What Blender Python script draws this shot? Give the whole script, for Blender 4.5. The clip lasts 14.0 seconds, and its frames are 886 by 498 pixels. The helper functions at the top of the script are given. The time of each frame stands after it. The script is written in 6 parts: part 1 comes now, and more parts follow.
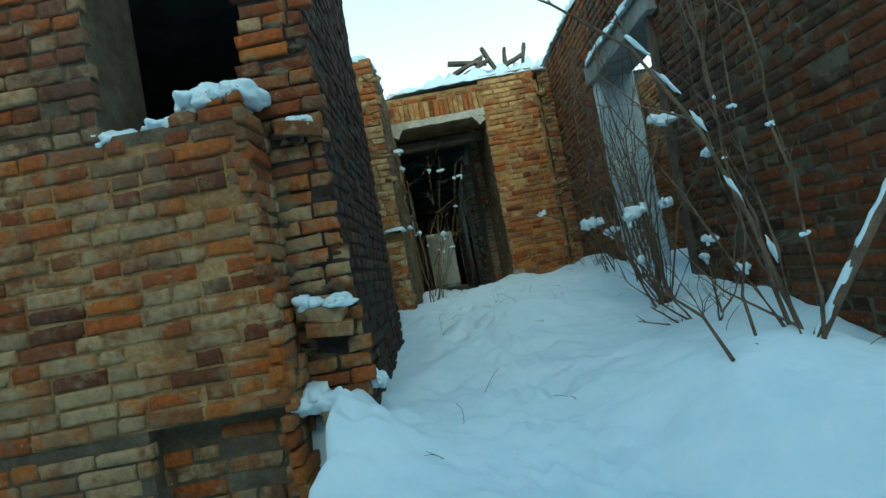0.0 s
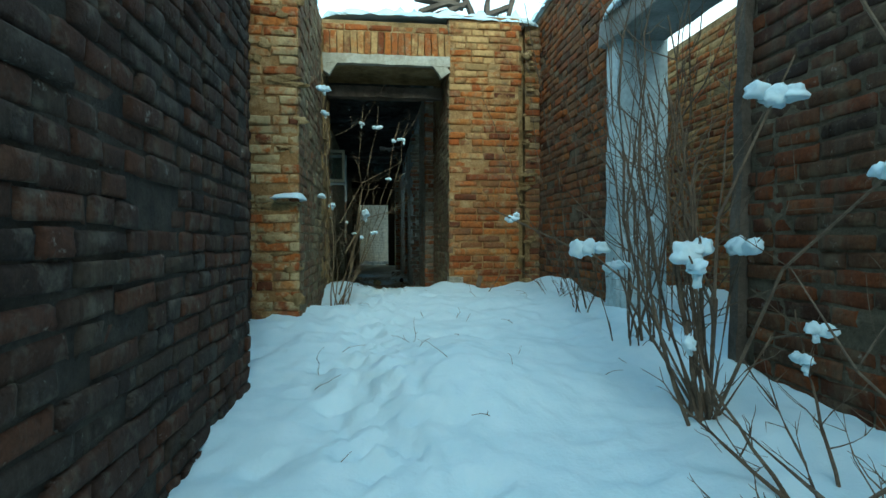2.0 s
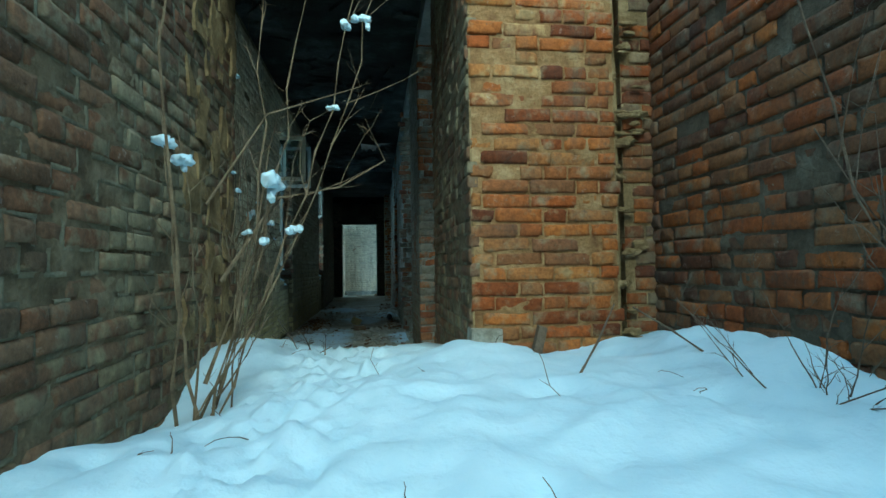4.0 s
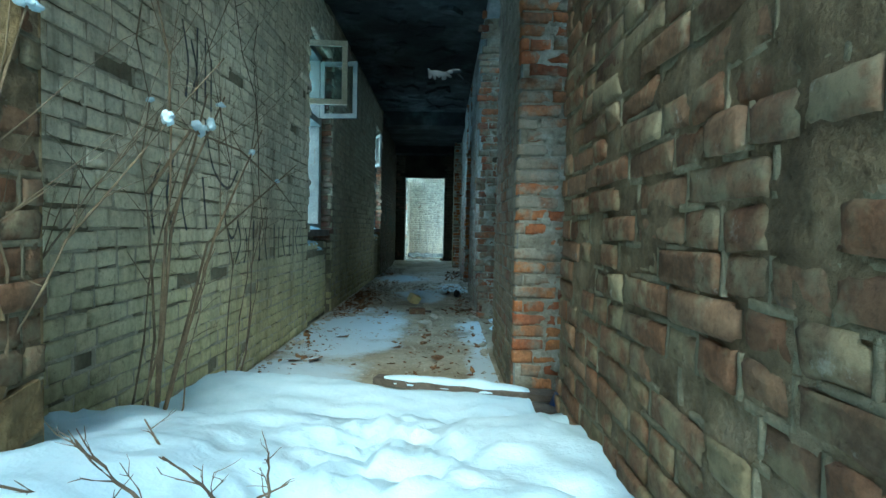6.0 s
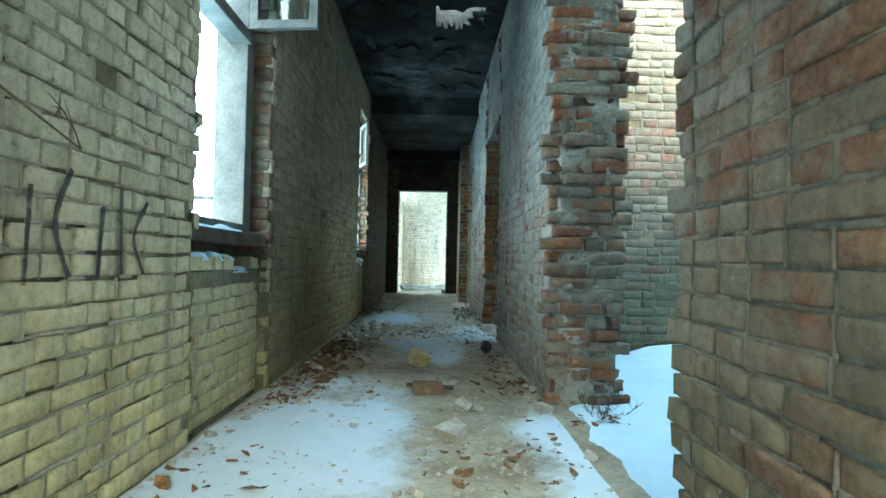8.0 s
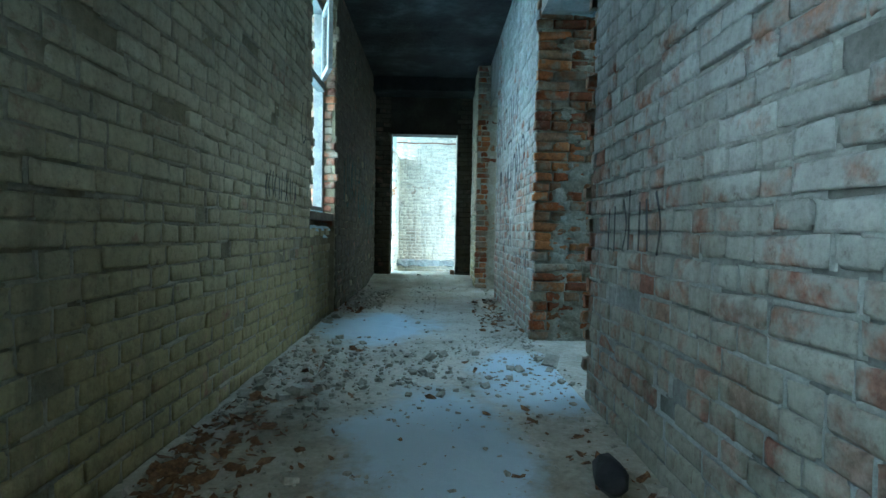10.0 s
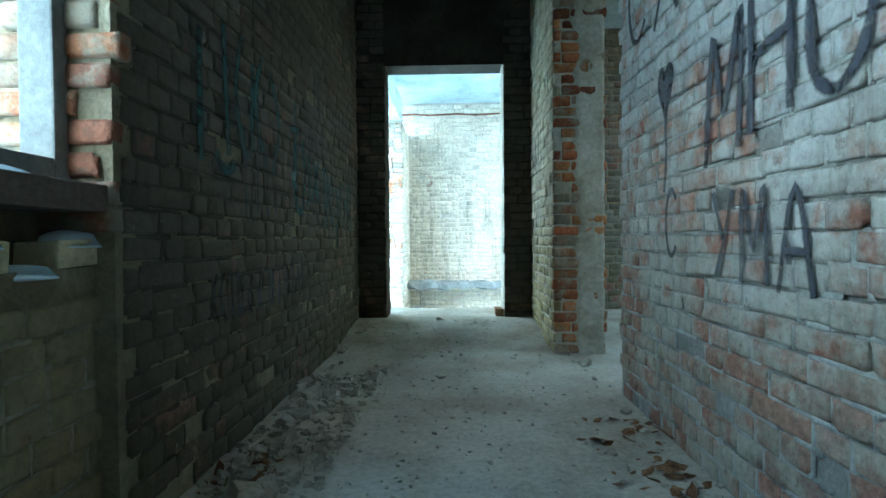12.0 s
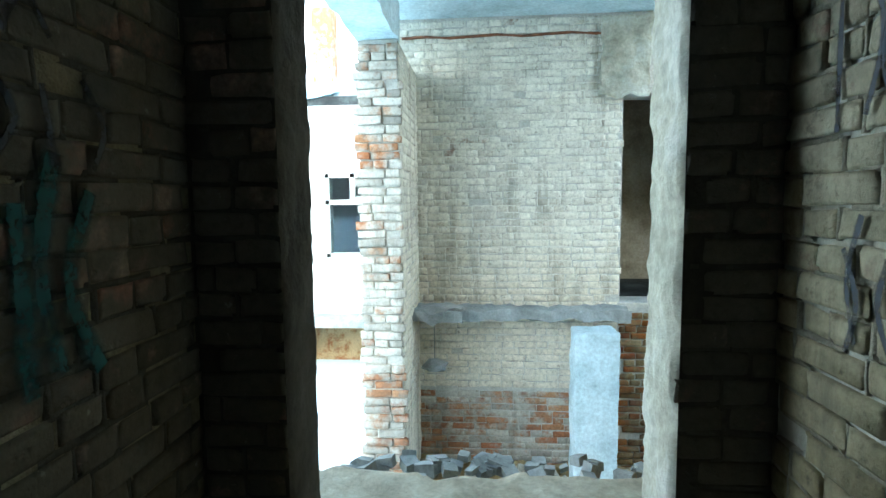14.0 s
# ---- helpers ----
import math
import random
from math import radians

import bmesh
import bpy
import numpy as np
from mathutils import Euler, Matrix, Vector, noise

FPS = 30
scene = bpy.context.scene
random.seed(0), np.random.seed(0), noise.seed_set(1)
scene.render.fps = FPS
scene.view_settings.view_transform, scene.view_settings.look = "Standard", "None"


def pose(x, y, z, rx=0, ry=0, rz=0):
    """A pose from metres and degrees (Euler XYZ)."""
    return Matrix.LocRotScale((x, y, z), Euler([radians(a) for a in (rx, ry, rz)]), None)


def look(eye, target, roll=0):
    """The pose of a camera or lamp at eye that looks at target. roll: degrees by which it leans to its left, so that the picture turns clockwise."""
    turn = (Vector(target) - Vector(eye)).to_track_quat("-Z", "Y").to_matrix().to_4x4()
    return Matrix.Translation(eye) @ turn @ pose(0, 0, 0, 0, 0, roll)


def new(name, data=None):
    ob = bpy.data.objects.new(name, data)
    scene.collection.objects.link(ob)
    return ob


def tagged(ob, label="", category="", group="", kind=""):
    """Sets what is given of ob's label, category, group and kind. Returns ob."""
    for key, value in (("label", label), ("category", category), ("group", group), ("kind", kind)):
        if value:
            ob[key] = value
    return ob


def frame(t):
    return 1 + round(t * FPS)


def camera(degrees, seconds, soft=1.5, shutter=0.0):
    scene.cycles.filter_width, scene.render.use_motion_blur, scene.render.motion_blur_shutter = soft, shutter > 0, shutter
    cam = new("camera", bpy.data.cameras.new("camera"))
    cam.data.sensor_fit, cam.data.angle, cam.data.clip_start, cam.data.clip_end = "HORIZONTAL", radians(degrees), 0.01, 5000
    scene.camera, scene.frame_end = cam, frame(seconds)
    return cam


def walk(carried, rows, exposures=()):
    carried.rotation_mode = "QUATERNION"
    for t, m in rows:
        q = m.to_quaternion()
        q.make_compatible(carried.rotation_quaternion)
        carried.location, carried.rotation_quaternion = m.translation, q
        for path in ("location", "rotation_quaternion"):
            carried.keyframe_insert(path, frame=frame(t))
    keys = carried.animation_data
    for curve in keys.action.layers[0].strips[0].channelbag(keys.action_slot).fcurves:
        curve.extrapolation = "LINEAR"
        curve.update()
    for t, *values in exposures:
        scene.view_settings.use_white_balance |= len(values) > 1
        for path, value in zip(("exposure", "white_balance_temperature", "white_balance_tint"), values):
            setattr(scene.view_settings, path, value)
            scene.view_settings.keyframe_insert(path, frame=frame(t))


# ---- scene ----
cam = camera(80.0, 14.0)
PATH = [
    (0, (0.807, -0.198, 0.825), (0.809, 1.8, 0.903), -10.6),
    (0.5, (1.029, -0.078, 0.778), (1.271, 1.906, 0.835), 2.2),
    (1, (1.097, 0.301, 0.829), (1.356, 2.284, 0.809), 3.5),
    (1.5, (1.083, 0.948, 0.894), (1.33, 2.933, 0.867), 4.4),
    (2, (1.002, 1.6, 1.026), (1.238, 3.586, 0.994), -0.1),
    (2.2, (1.015, 1.838, 1.06), (1.267, 3.822, 1.004), -0.2),
    (4.3, (1.353, 5.092, 0.867), (1.606, 7.074, 0.963), -1.2),
    (4.5, (1.415, 5.34, 0.801), (1.667, 7.321, 0.908), -2.5),
    (5, (1.478, 5.825, 0.784), (1.533, 7.819, 0.927), 3.2),
    (5.5, (1.345, 6.284, 0.884), (1.299, 8.283, 0.853), -0.4),
    (6, (1.292, 6.912, 0.991), (1.292, 8.91, 0.912), 1.2),
    (6.5, (1.22, 7.58, 1.136), (1.194, 9.579, 1.087), 1.3),
    (7, (1.117, 8.305, 1.24), (1.088, 10.304, 1.167), 0.9),
    (7.5, (1.042, 9.027, 1.077), (1.054, 11.027, 1.068), -1.5),
    (8, (1.029, 9.687, 0.813), (1.064, 11.686, 0.858), 1.2),
    (8.5, (0.977, 10.298, 0.865), (1.03, 12.298, 0.854), 1.5),
    (8.7, (0.977, 10.519, 0.864), (1.037, 12.518, 0.836), 1.4),
    (10.8, (0.949, 14.274, 0.781), (0.96, 16.273, 0.71), 0.6),
    (11, (0.948, 14.646, 0.783), (0.957, 16.646, 0.74), 0.5),
    (11.5, (0.918, 15.586, 0.763), (0.884, 17.585, 0.753), 1.7),
    (12, (0.856, 16.49, 0.805), (0.812, 18.49, 0.765), -0.5),
    (12.5, (0.884, 17.41, 0.798), (0.789, 19.407, 0.775), 0.6),
    (13, (0.866, 18.298, 0.827), (0.707, 20.292, 0.827), -0.3),
    (13.5, (0.84, 19.062, 1.024), (0.669, 21.053, 0.956), -0.5),
    (14, (0.787, 19.811, 1.207), (0.637, 21.797, 1.025), -0.6),
]
EXPOSURES = [(0, -0.5, 5500, -14), (1.0, -0.5, 5100, -16), (2.2, 0.05, 5350, -15), (4.5, 0.45, 4700, -20), (5.5, 0.6, 4600, -18), (6.0, 1.8, 4800, -14), (6.5, 2.6, 5050, -11), (7.5, 2.9, 5550, -8),
             (8.7, 2.75, 5550, -7), (10.8, 3.1, 4550, -8), (11.5, 3.15, 4750, -7), (12.0, 2.88, 5000, -6), (12.5, 2.75, 5750, -5), (13.0, 2.4, 5700, -3), (14.0, 1.9, 5450, 0)]

walk(cam, [(t, look(eye, target, roll)) for t, eye, target, roll in PATH], EXPOSURES)

# ---------------------------------------------------------------- light
world = bpy.data.worlds.new("sky")
scene.world = world
world.use_nodes = True
wn = world.node_tree.nodes
sky = wn.new("ShaderNodeTexSky")
sky.sky_type = "NISHITA"
sky.sun_disc = False
SUN_ELEVATION, SUN_AZIMUTH = 33.0, 178.0   # degrees; azimuth clockwise from +y
sky.sun_elevation = radians(SUN_ELEVATION)
sky.sun_rotation = radians(SUN_AZIMUTH)
sky.air_density, sky.dust_density, sky.ozone_density = 0.8, 6.0, 1.0
wn["Background"].inputs[1].default_value = 0.15
# a thin veil of winter haze over the whole sky, whiter towards the horizon
veil = wn.new("ShaderNodeMix")
veil.data_type = "RGBA"
veil.inputs["Factor"].default_value = 0.7
where = wn.new("ShaderNodeTexCoord")
split = wn.new("ShaderNodeSeparateXYZ")
haze = wn.new("ShaderNodeValToRGB")
haze.color_ramp.interpolation = "EASE"
haze.color_ramp.elements[0].position, haze.color_ramp.elements[0].color = 0.0, (23.5, 22.6, 21.0, 1)
haze.color_ramp.elements[1].position, haze.color_ramp.elements[1].color = 0.8, (6.6, 9.3, 12.0, 1)
world.node_tree.links.new(where.outputs["Generated"], split.inputs[0])
world.node_tree.links.new(split.outputs["Z"], haze.inputs[0])
world.node_tree.links.new(haze.outputs[0], veil.inputs["B"])
world.node_tree.links.new(sky.outputs[0], veil.inputs["A"])
world.node_tree.links.new(veil.outputs["Result"], wn["Background"].inputs[0])
sun = new("sun", bpy.data.lights.new("sun", "SUN"))
sun.data.energy, sun.data.angle, sun.data.color = 2.0, radians(30), (1.0, 0.87, 0.69)
sa, se = radians(SUN_AZIMUTH), radians(SUN_ELEVATION)
sun_dir = Vector((math.sin(sa) * math.cos(se), math.cos(sa) * math.cos(se), math.sin(se)))
sun.matrix_world = look(sun_dir * 30, (0, 0, 0))

# ---------------------------------------------------------------- materials
def material(name, rough=0.9):
    m = bpy.data.materials.new(name)
    m.use_nodes = True
    b = m.node_tree.nodes["Principled BSDF"]
    b.inputs["Roughness"].default_value = rough
    b.inputs["Specular IOR Level"].default_value = 0.25
    return m, m.node_tree.nodes, m.node_tree.links, b


def noise_node(n, l, scale, detail=4.0, rough=0.6, where=None, stretch=None):
    """Fractal noise in world metres, or on the given vector."""
    t = n.new("ShaderNodeTexNoise")
    t.inputs["Scale"].default_value = scale
    t.inputs["Detail"].default_value = detail
    t.inputs["Roughness"].default_value = rough
    v = where or n.new("ShaderNodeNewGeometry").outputs["Position"]
    if stretch:
        mp = n.new("ShaderNodeMapping")
        mp.inputs["Scale"].default_value = stretch
        l.new(v, mp.inputs[0])
        v = mp.outputs[0]
    l.new(v, t.inputs["Vector"])
    return t.outputs["Fac"]


def ramp(n, l, fac, stops, smooth=False):
    r = n.new("ShaderNodeValToRGB")
    e = r.color_ramp.elements
    while len(e) < len(stops):
        e.new(0.5)
    for el, (p, c) in zip(e, stops):
        el.position = p
        el.color = (*c, 1) if len(c) == 3 else c
    if smooth:
        r.color_ramp.interpolation = "EASE"
    l.new(fac, r.inputs[0])
    return r.outputs[0]


def steps(n, l, fac, lo, hi):
    m = n.new("ShaderNodeMapRange")
    m.inputs["From Min"].default_value, m.inputs["From Max"].default_value = lo, hi
    l.new(fac, m.inputs["Value"])
    return m.outputs[0]


def mix(n, l, fac, a, b, blend="MIX"):
    m = n.new("ShaderNodeMix")
    m.data_type, m.blend_type = "RGBA", blend
    for socket, v in ((m.inputs["Factor"], fac), (m.inputs["A"], a), (m.inputs["B"], b)):
        if isinstance(v, (int, float)):
            socket.default_value = v
        elif isinstance(v, tuple):
            socket.default_value = (*v, 1)
        else:
            l.new(v, socket)
    return m.outputs["Result"]


def maths(n, l, op, a, b=0.0):
    m = n.new("ShaderNodeMath")
    m.operation = op
    for socket, v in ((m.inputs[0], a), (m.inputs[1], b)):
        if isinstance(v, (int, float)):
            socket.default_value = v
        else:
            l.new(v, socket)
    return m.outputs[0]


def bump(n, l, bsdf, height, strength=0.5, distance=0.01):
    b = n.new("ShaderNodeBump")
    b.inputs["Strength"].default_value, b.inputs["Distance"].default_value = strength, distance
    l.new(height, b.inputs["Height"])
    l.new(b.outputs[0], bsdf.inputs["Normal"])


def height_axis(n, l):
    g = n.new("ShaderNodeNewGeometry")
    s = n.new("ShaderNodeSeparateXYZ")
    l.new(g.outputs["Position"], s.inputs[0])
    return s.outputs


def brick_material(name, clays, wash, wash_colour, wash_low=None, moss=0.0, dust=(0.33, 0.29, 0.23), patchy=0.3, vary=0.62, bleached=0.0):
    """Fired clay, piece by piece different, under worn remains of limewash and mortar."""
    m, n, l, b = material(name, 0.93)
    oi, g = n.new("ShaderNodeObjectInfo"), n.new("ShaderNodeNewGeometry")
    rnd = maths(n, l, "FRACT", maths(n, l, "ADD", oi.outputs["Random"], g.outputs["Random Per Island"]))
    col = ramp(n, l, rnd, [(i / max(1, len(clays) - 1), c) for i, c in enumerate(clays)])
    grain = noise_node(n, l, 45, 5, 0.7)
    blotch = noise_node(n, l, 9, 4, 0.65)
    wide = noise_node(n, l, 1.3, 4, 0.6)
    col = mix(n, l, 0.8, col, ramp(n, l, grain, [(0.25, (0.45, 0.42, 0.4)), (0.75, (1.35, 1.35, 1.35))]), "MULTIPLY")
    # mortar smears and dust
    col = mix(n, l, ramp(n, l, blotch, [(0.52, (0, 0, 0)), (0.68, (0.8, 0.8, 0.8))]), col, dust)
    # limewash that stays on some pieces and has gone from others
    wear = maths(n, l, "ADD", maths(n, l, "ADD", maths(n, l, "MULTIPLY", wide, 0.9), maths(n, l, "MULTIPLY", blotch, 1.25 - patchy)),
                 maths(n, l, "MULTIPLY", rnd, patchy))
    if bleached:   # more lime left higher up
        wear = maths(n, l, "ADD", wear, maths(n, l, "MULTIPLY", steps(n, l, height_axis(n, l)[2], 1.2, 3.1), bleached))
    mask = steps(n, l, wear, 1.75 - wash, 1.95 - wash)
    tone = mix(n, l, noise_node(n, l, 2.2, 5, 0.65), wash_colour, tuple(c * 0.66 for c in wash_colour))
    tone = mix(n, l, 1.0, tone, ramp(n, l, maths(n, l, "FRACT", maths(n, l, "MULTIPLY", rnd, 7.3)), [(0.0, (vary, vary, vary)), (0.35, (0.95, 0.94, 0.92)), (1.0, (1.12, 1.12, 1.12))]), "MULTIPLY")
    if wash_low:
        low = steps(n, l, maths(n, l, "ADD", height_axis(n, l)[2], maths(n, l, "MULTIPLY", wide, 0.9)), 1.75, 0.75)
        tone = mix(n, l, low, tone, wash_low)
    col = mix(n, l, mask, col, tone)
    # mottling and thin runs of dirt over all of it
    col = mix(n, l, 0.75, col, ramp(n, l, noise_node(n, l, 30, 6, 0.75), [(0.3, (0.55, 0.54, 0.52)), (0.5, (1.0, 1.0, 1.0)), (0.72, (1.3, 1.3, 1.28))]), "MULTIPLY")
    runs = noise_node(n, l, 1.0, 5, 0.7, stretch=(7, 7, 0.7))
    col = mix(n, l, ramp(n, l, runs, [(0.52, (0, 0, 0)), (0.72, (0.55, 0.55, 0.55))]), col, (0.11, 0.09, 0.06))
    # scuffs, scabs and flaked spots of a hand's width and less
    scab = noise_node(n, l, 16, 6, 0.75)
    col = mix(n, l, ramp(n, l, scab, [(0.30, (0.75, 0.75, 0.75)), (0.42, (0, 0, 0))]), col, (0.10, 0.08, 0.055))
    col = mix(n, l, ramp(n, l, scab, [(0.62, (0, 0, 0)), (0.74, (0.45, 0.45, 0.45))]), col, (0.55, 0.52, 0.45))
    soot = noise_node(n, l, 0.9, 5, 0.7, stretch=(1, 1, 0.5))
    col = mix(n, l, ramp(n, l, soot, [(0.52, (0, 0, 0)), (0.8, (0.75, 0.75, 0.75))]), col, (0.05, 0.045, 0.04))
    if moss:
        low = maths(n, l, "MULTIPLY", steps(n, l, height_axis(n, l)[2], 0.9, 0.0), steps(n, l, noise_node(n, l, 4, 4), 0.45, 0.7))
        col = mix(n, l, maths(n, l, "MULTIPLY", low, moss), col, (0.07, 0.085, 0.03))
    l.new(col, b.inputs["Base Color"])
    pits = ramp(n, l, noise_node(n, l, 26, 3, 0.6), [(0.28, (0, 0, 0)), (0.40, (1, 1, 1))])
    relief = maths(n, l, "ADD", maths(n, l, "ADD", maths(n, l, "MULTIPLY", grain, 0.45), blotch), maths(n, l, "MULTIPLY", pits, 0.25))
    bump(n, l, b, relief, 0.75, 0.012)
    return m


def rough_material(name, stops, scale=3.0, fine=40.0, bump_by=0.6, rough=0.92, dist=0.01):
    """Mortar, plaster, concrete, earth: colours over two scales of noise, and grain."""
    m, n, l, b = material(name, rough)
    a, f = noise_node(n, l, scale, 5, 0.65), noise_node(n, l, fine, 5, 0.7)
    col = ramp(n, l, a, stops)
    col = mix(n, l, 0.7, col, ramp(n, l, f, [(0.25, (0.55, 0.55, 0.55)), (0.75, (1.3, 1.3, 1.3))]), "MULTIPLY")
    l.new(col, b.inputs["Base Color"])
    bump(n, l, b, maths(n, l, "ADD", maths(n, l, "MULTIPLY", a, 1.5), f), bump_by, dist)
    return m


RED = [(0.115, 0.037, 0.014), (0.302, 0.088, 0.020), (0.396, 0.150, 0.034), (0.230, 0.075, 0.024), (0.374, 0.177, 0.054), (0.187, 0.088, 0.041), (0.432, 0.190, 0.048)]
BROWN = [(0.06, 0.026, 0.015), (0.22, 0.07, 0.018), (0.30, 0.11, 0.025), (0.13, 0.06, 0.03), (0.26, 0.12, 0.04), (0.10, 0.06, 0.035), (0.32, 0.12, 0.025)]
DARK_BROWN = [(r_ * 0.95, g_ * 0.82, b_ * 0.7) for r_, g_, b_ in ((0.025, 0.015, 0.01), (0.10, 0.036, 0.014), (0.15, 0.052, 0.015), (0.06, 0.035, 0.02), (0.10, 0.05, 0.022), (0.05, 0.038, 0.026), (0.18, 0.062, 0.016))]
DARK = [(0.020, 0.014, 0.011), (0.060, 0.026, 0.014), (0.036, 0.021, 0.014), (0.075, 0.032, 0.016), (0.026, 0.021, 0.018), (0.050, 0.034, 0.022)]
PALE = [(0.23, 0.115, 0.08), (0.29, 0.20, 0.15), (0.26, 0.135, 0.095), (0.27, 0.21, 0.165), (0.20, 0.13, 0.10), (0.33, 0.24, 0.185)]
WORN = [(0.12, 0.06, 0.04), (0.27, 0.12, 0.07), (0.33, 0.145, 0.065), (0.22, 0.12, 0.075), (0.26, 0.18, 0.12), (0.16, 0.10, 0.07)]
M_RED = brick_material("red_brick", [(r_ * 0.95, g_ * 0.9, b_ * 0.8) for r_, g_, b_ in RED], 0.38, (0.52, 0.34, 0.14), patchy=0.35, dust=(0.27, 0.20, 0.11), bleached=0.35)
# Brown brick darkened in the colour for the shaded near part of the right wall.
M_COURT = brick_material("brown_brick", DARK_BROWN, 0.22, (0.12, 0.095, 0.06), dust=(0.13, 0.095, 0.055))
M_PIER = brick_material("weathered_brick", [(0.08, 0.03, 0.015), (0.27, 0.075, 0.016), (0.34, 0.115, 0.02), (0.15, 0.06, 0.026), (0.28, 0.12, 0.035), (0.11, 0.06, 0.032), (0.36, 0.12, 0.02)], 0.70, (0.36, 0.26, 0.14), moss=0.3, patchy=0.3, dust=(0.19, 0.135, 0.075))
M_BROWN = brick_material("orange_brown_brick", [(0.06, 0.028, 0.015), (0.21, 0.062, 0.016), (0.30, 0.10, 0.02), (0.11, 0.05, 0.023), (0.22, 0.10, 0.034), (0.09, 0.05, 0.027), (0.28, 0.10, 0.02)], 0.45, (0.22, 0.18, 0.11), dust=(0.17, 0.135, 0.085), patchy=0.5)
# Soot, and the shade of the side turned from the light, in one colour.
M_DARK = brick_material("shaded_sooty_brick", DARK, 0.05, (0.13, 0.115, 0.095), dust=(0.10, 0.085, 0.065))
M_END = brick_material("smeared_brick", WORN, 0.78, (0.30, 0.27, 0.20), dust=(0.28, 0.24, 0.17), patchy=0.22)
M_INNER = brick_material("dirty_limewashed_brick", [(0.14, 0.075, 0.038), (0.20, 0.125, 0.07), (0.17, 0.085, 0.042), (0.13, 0.09, 0.052)], 0.72, (0.30, 0.25, 0.15), (0.24, 0.19, 0.10), moss=0.3, dust=(0.2, 0.17, 0.11), patchy=0.2, vary=0.82)
M_LEFT = brick_material("limewashed_brick", PALE, 1.22, (0.78, 0.71, 0.51), (0.50, 0.43, 0.215), moss=0.4, patchy=0.2, vary=0.82)
M_RIGHT = brick_material("blue_washed_brick", PALE, 0.84, (0.41, 0.44, 0.43), (0.29, 0.28, 0.22), moss=0.3, patchy=0.14, vary=0.82, bleached=0.2)
M_FADED = brick_material("faded_washed_brick", [(0.17, 0.095, 0.062), (0.25, 0.16, 0.11), (0.20, 0.11, 0.07), (0.24, 0.19, 0.14), (0.16, 0.10, 0.07)], 0.84, (0.31, 0.30, 0.262), (0.19, 0.165, 0.105), moss=0.25, dust=(0.27, 0.24, 0.18), patchy=0.25, vary=0.8, bleached=0.4)
M_ROOM = brick_material("pale_brick", PALE, 0.95, (0.23, 0.215, 0.17), (0.165, 0.16, 0.10), patchy=0.22, vary=0.8)
M_FAR = brick_material("whitened_brick", PALE, 1.12, (0.74, 0.70, 0.59), (0.68, 0.61, 0.48), vary=0.9, patchy=0.15)
M_SLATE = brick_material("slate_grey_brick", DARK_BROWN, 0.90, (0.055, 0.062, 0.064), (0.030, 0.030, 0.023), moss=0.4, dust=(0.08, 0.075, 0.06), patchy=0.12, vary=0.8)
# Left wall's limewash darkened: shade of the corridor's end put into the colour.
M_LIME_SHADED = brick_material("shaded_limewashed_brick", PALE, 1.0, (0.125, 0.115, 0.087), (0.08, 0.07, 0.047), moss=0.3, dust=(0.13, 0.115, 0.09), patchy=0.2, vary=0.8)
# Limewash toned down in the colour, to imitate the dimmer stretch past window 1.
M_LIME_DIMMED = brick_material("dimmed_limewashed_brick", PALE, 1.02, (0.42, 0.38, 0.265), (0.28, 0.235, 0.115), moss=0.3, dust=(0.2, 0.175, 0.125), patchy=0.2, vary=0.8)
M_QUOIN = brick_material("orange_quoin_brick", [(0.16, 0.06, 0.03), (0.36, 0.13, 0.05), (0.42, 0.19, 0.07), (0.24, 0.12, 0.06), (0.30, 0.20, 0.12)], 0.66, (0.36, 0.33, 0.26), dust=(0.30, 0.27, 0.20), patchy=0.25)
M_MORTARED = brick_material("mortar_covered_brick", RED, 0.82, (0.52, 0.41, 0.22), dust=(0.36, 0.28, 0.15), patchy=0.25)
M_DAMP = brick_material("damp_brick", [(0.34, 0.14, 0.06), (0.40, 0.22, 0.11), (0.28, 0.12, 0.06), (0.42, 0.28, 0.18)], 0.85, (0.56, 0.52, 0.44))
M_MORTAR = rough_material("lime_mortar", [(0.3, (0.14, 0.095, 0.042)), (0.52, (0.30, 0.21, 0.095)), (0.72, (0.47, 0.36, 0.19))], 6, 60, 0.9, dist=0.015)
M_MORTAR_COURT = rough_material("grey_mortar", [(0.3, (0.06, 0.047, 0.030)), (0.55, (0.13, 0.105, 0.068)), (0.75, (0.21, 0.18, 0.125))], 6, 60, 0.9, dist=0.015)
M_MORTAR_DARK = rough_material("dark_mortar", [(0.3, (0.02, 0.017, 0.014)), (0.7, (0.07, 0.058, 0.044))], 6, 60, 0.9, dist=0.015)
M_WASH_LEFT = rough_material("limewashed_mortar", [(0.3, (0.10, 0.085, 0.05)), (0.55, (0.22, 0.19, 0.12)), (0.75, (0.36, 0.33, 0.23))], 3, 45, 0.9, dist=0.015)
M_WASH_RIGHT = rough_material("blue_washed_mortar", [(0.3, (0.11, 0.11, 0.09)), (0.55, (0.22, 0.23, 0.21)), (0.75, (0.33, 0.35, 0.33))], 3, 45, 0.9, dist=0.015)
M_WASH_PALE = rough_material("smeared_mortar", [(0.3, (0.17, 0.15, 0.105)), (0.5, (0.33, 0.31, 0.245)), (0.7, (0.52, 0.51, 0.45))], 5, 45, 0.9, dist=0.015)
M_WASH_FAR = rough_material("whitened_mortar", [(0.3, (0.36, 0.34, 0.29)), (0.6, (0.52, 0.50, 0.44))], 2, 45, 0.7, dist=0.012)
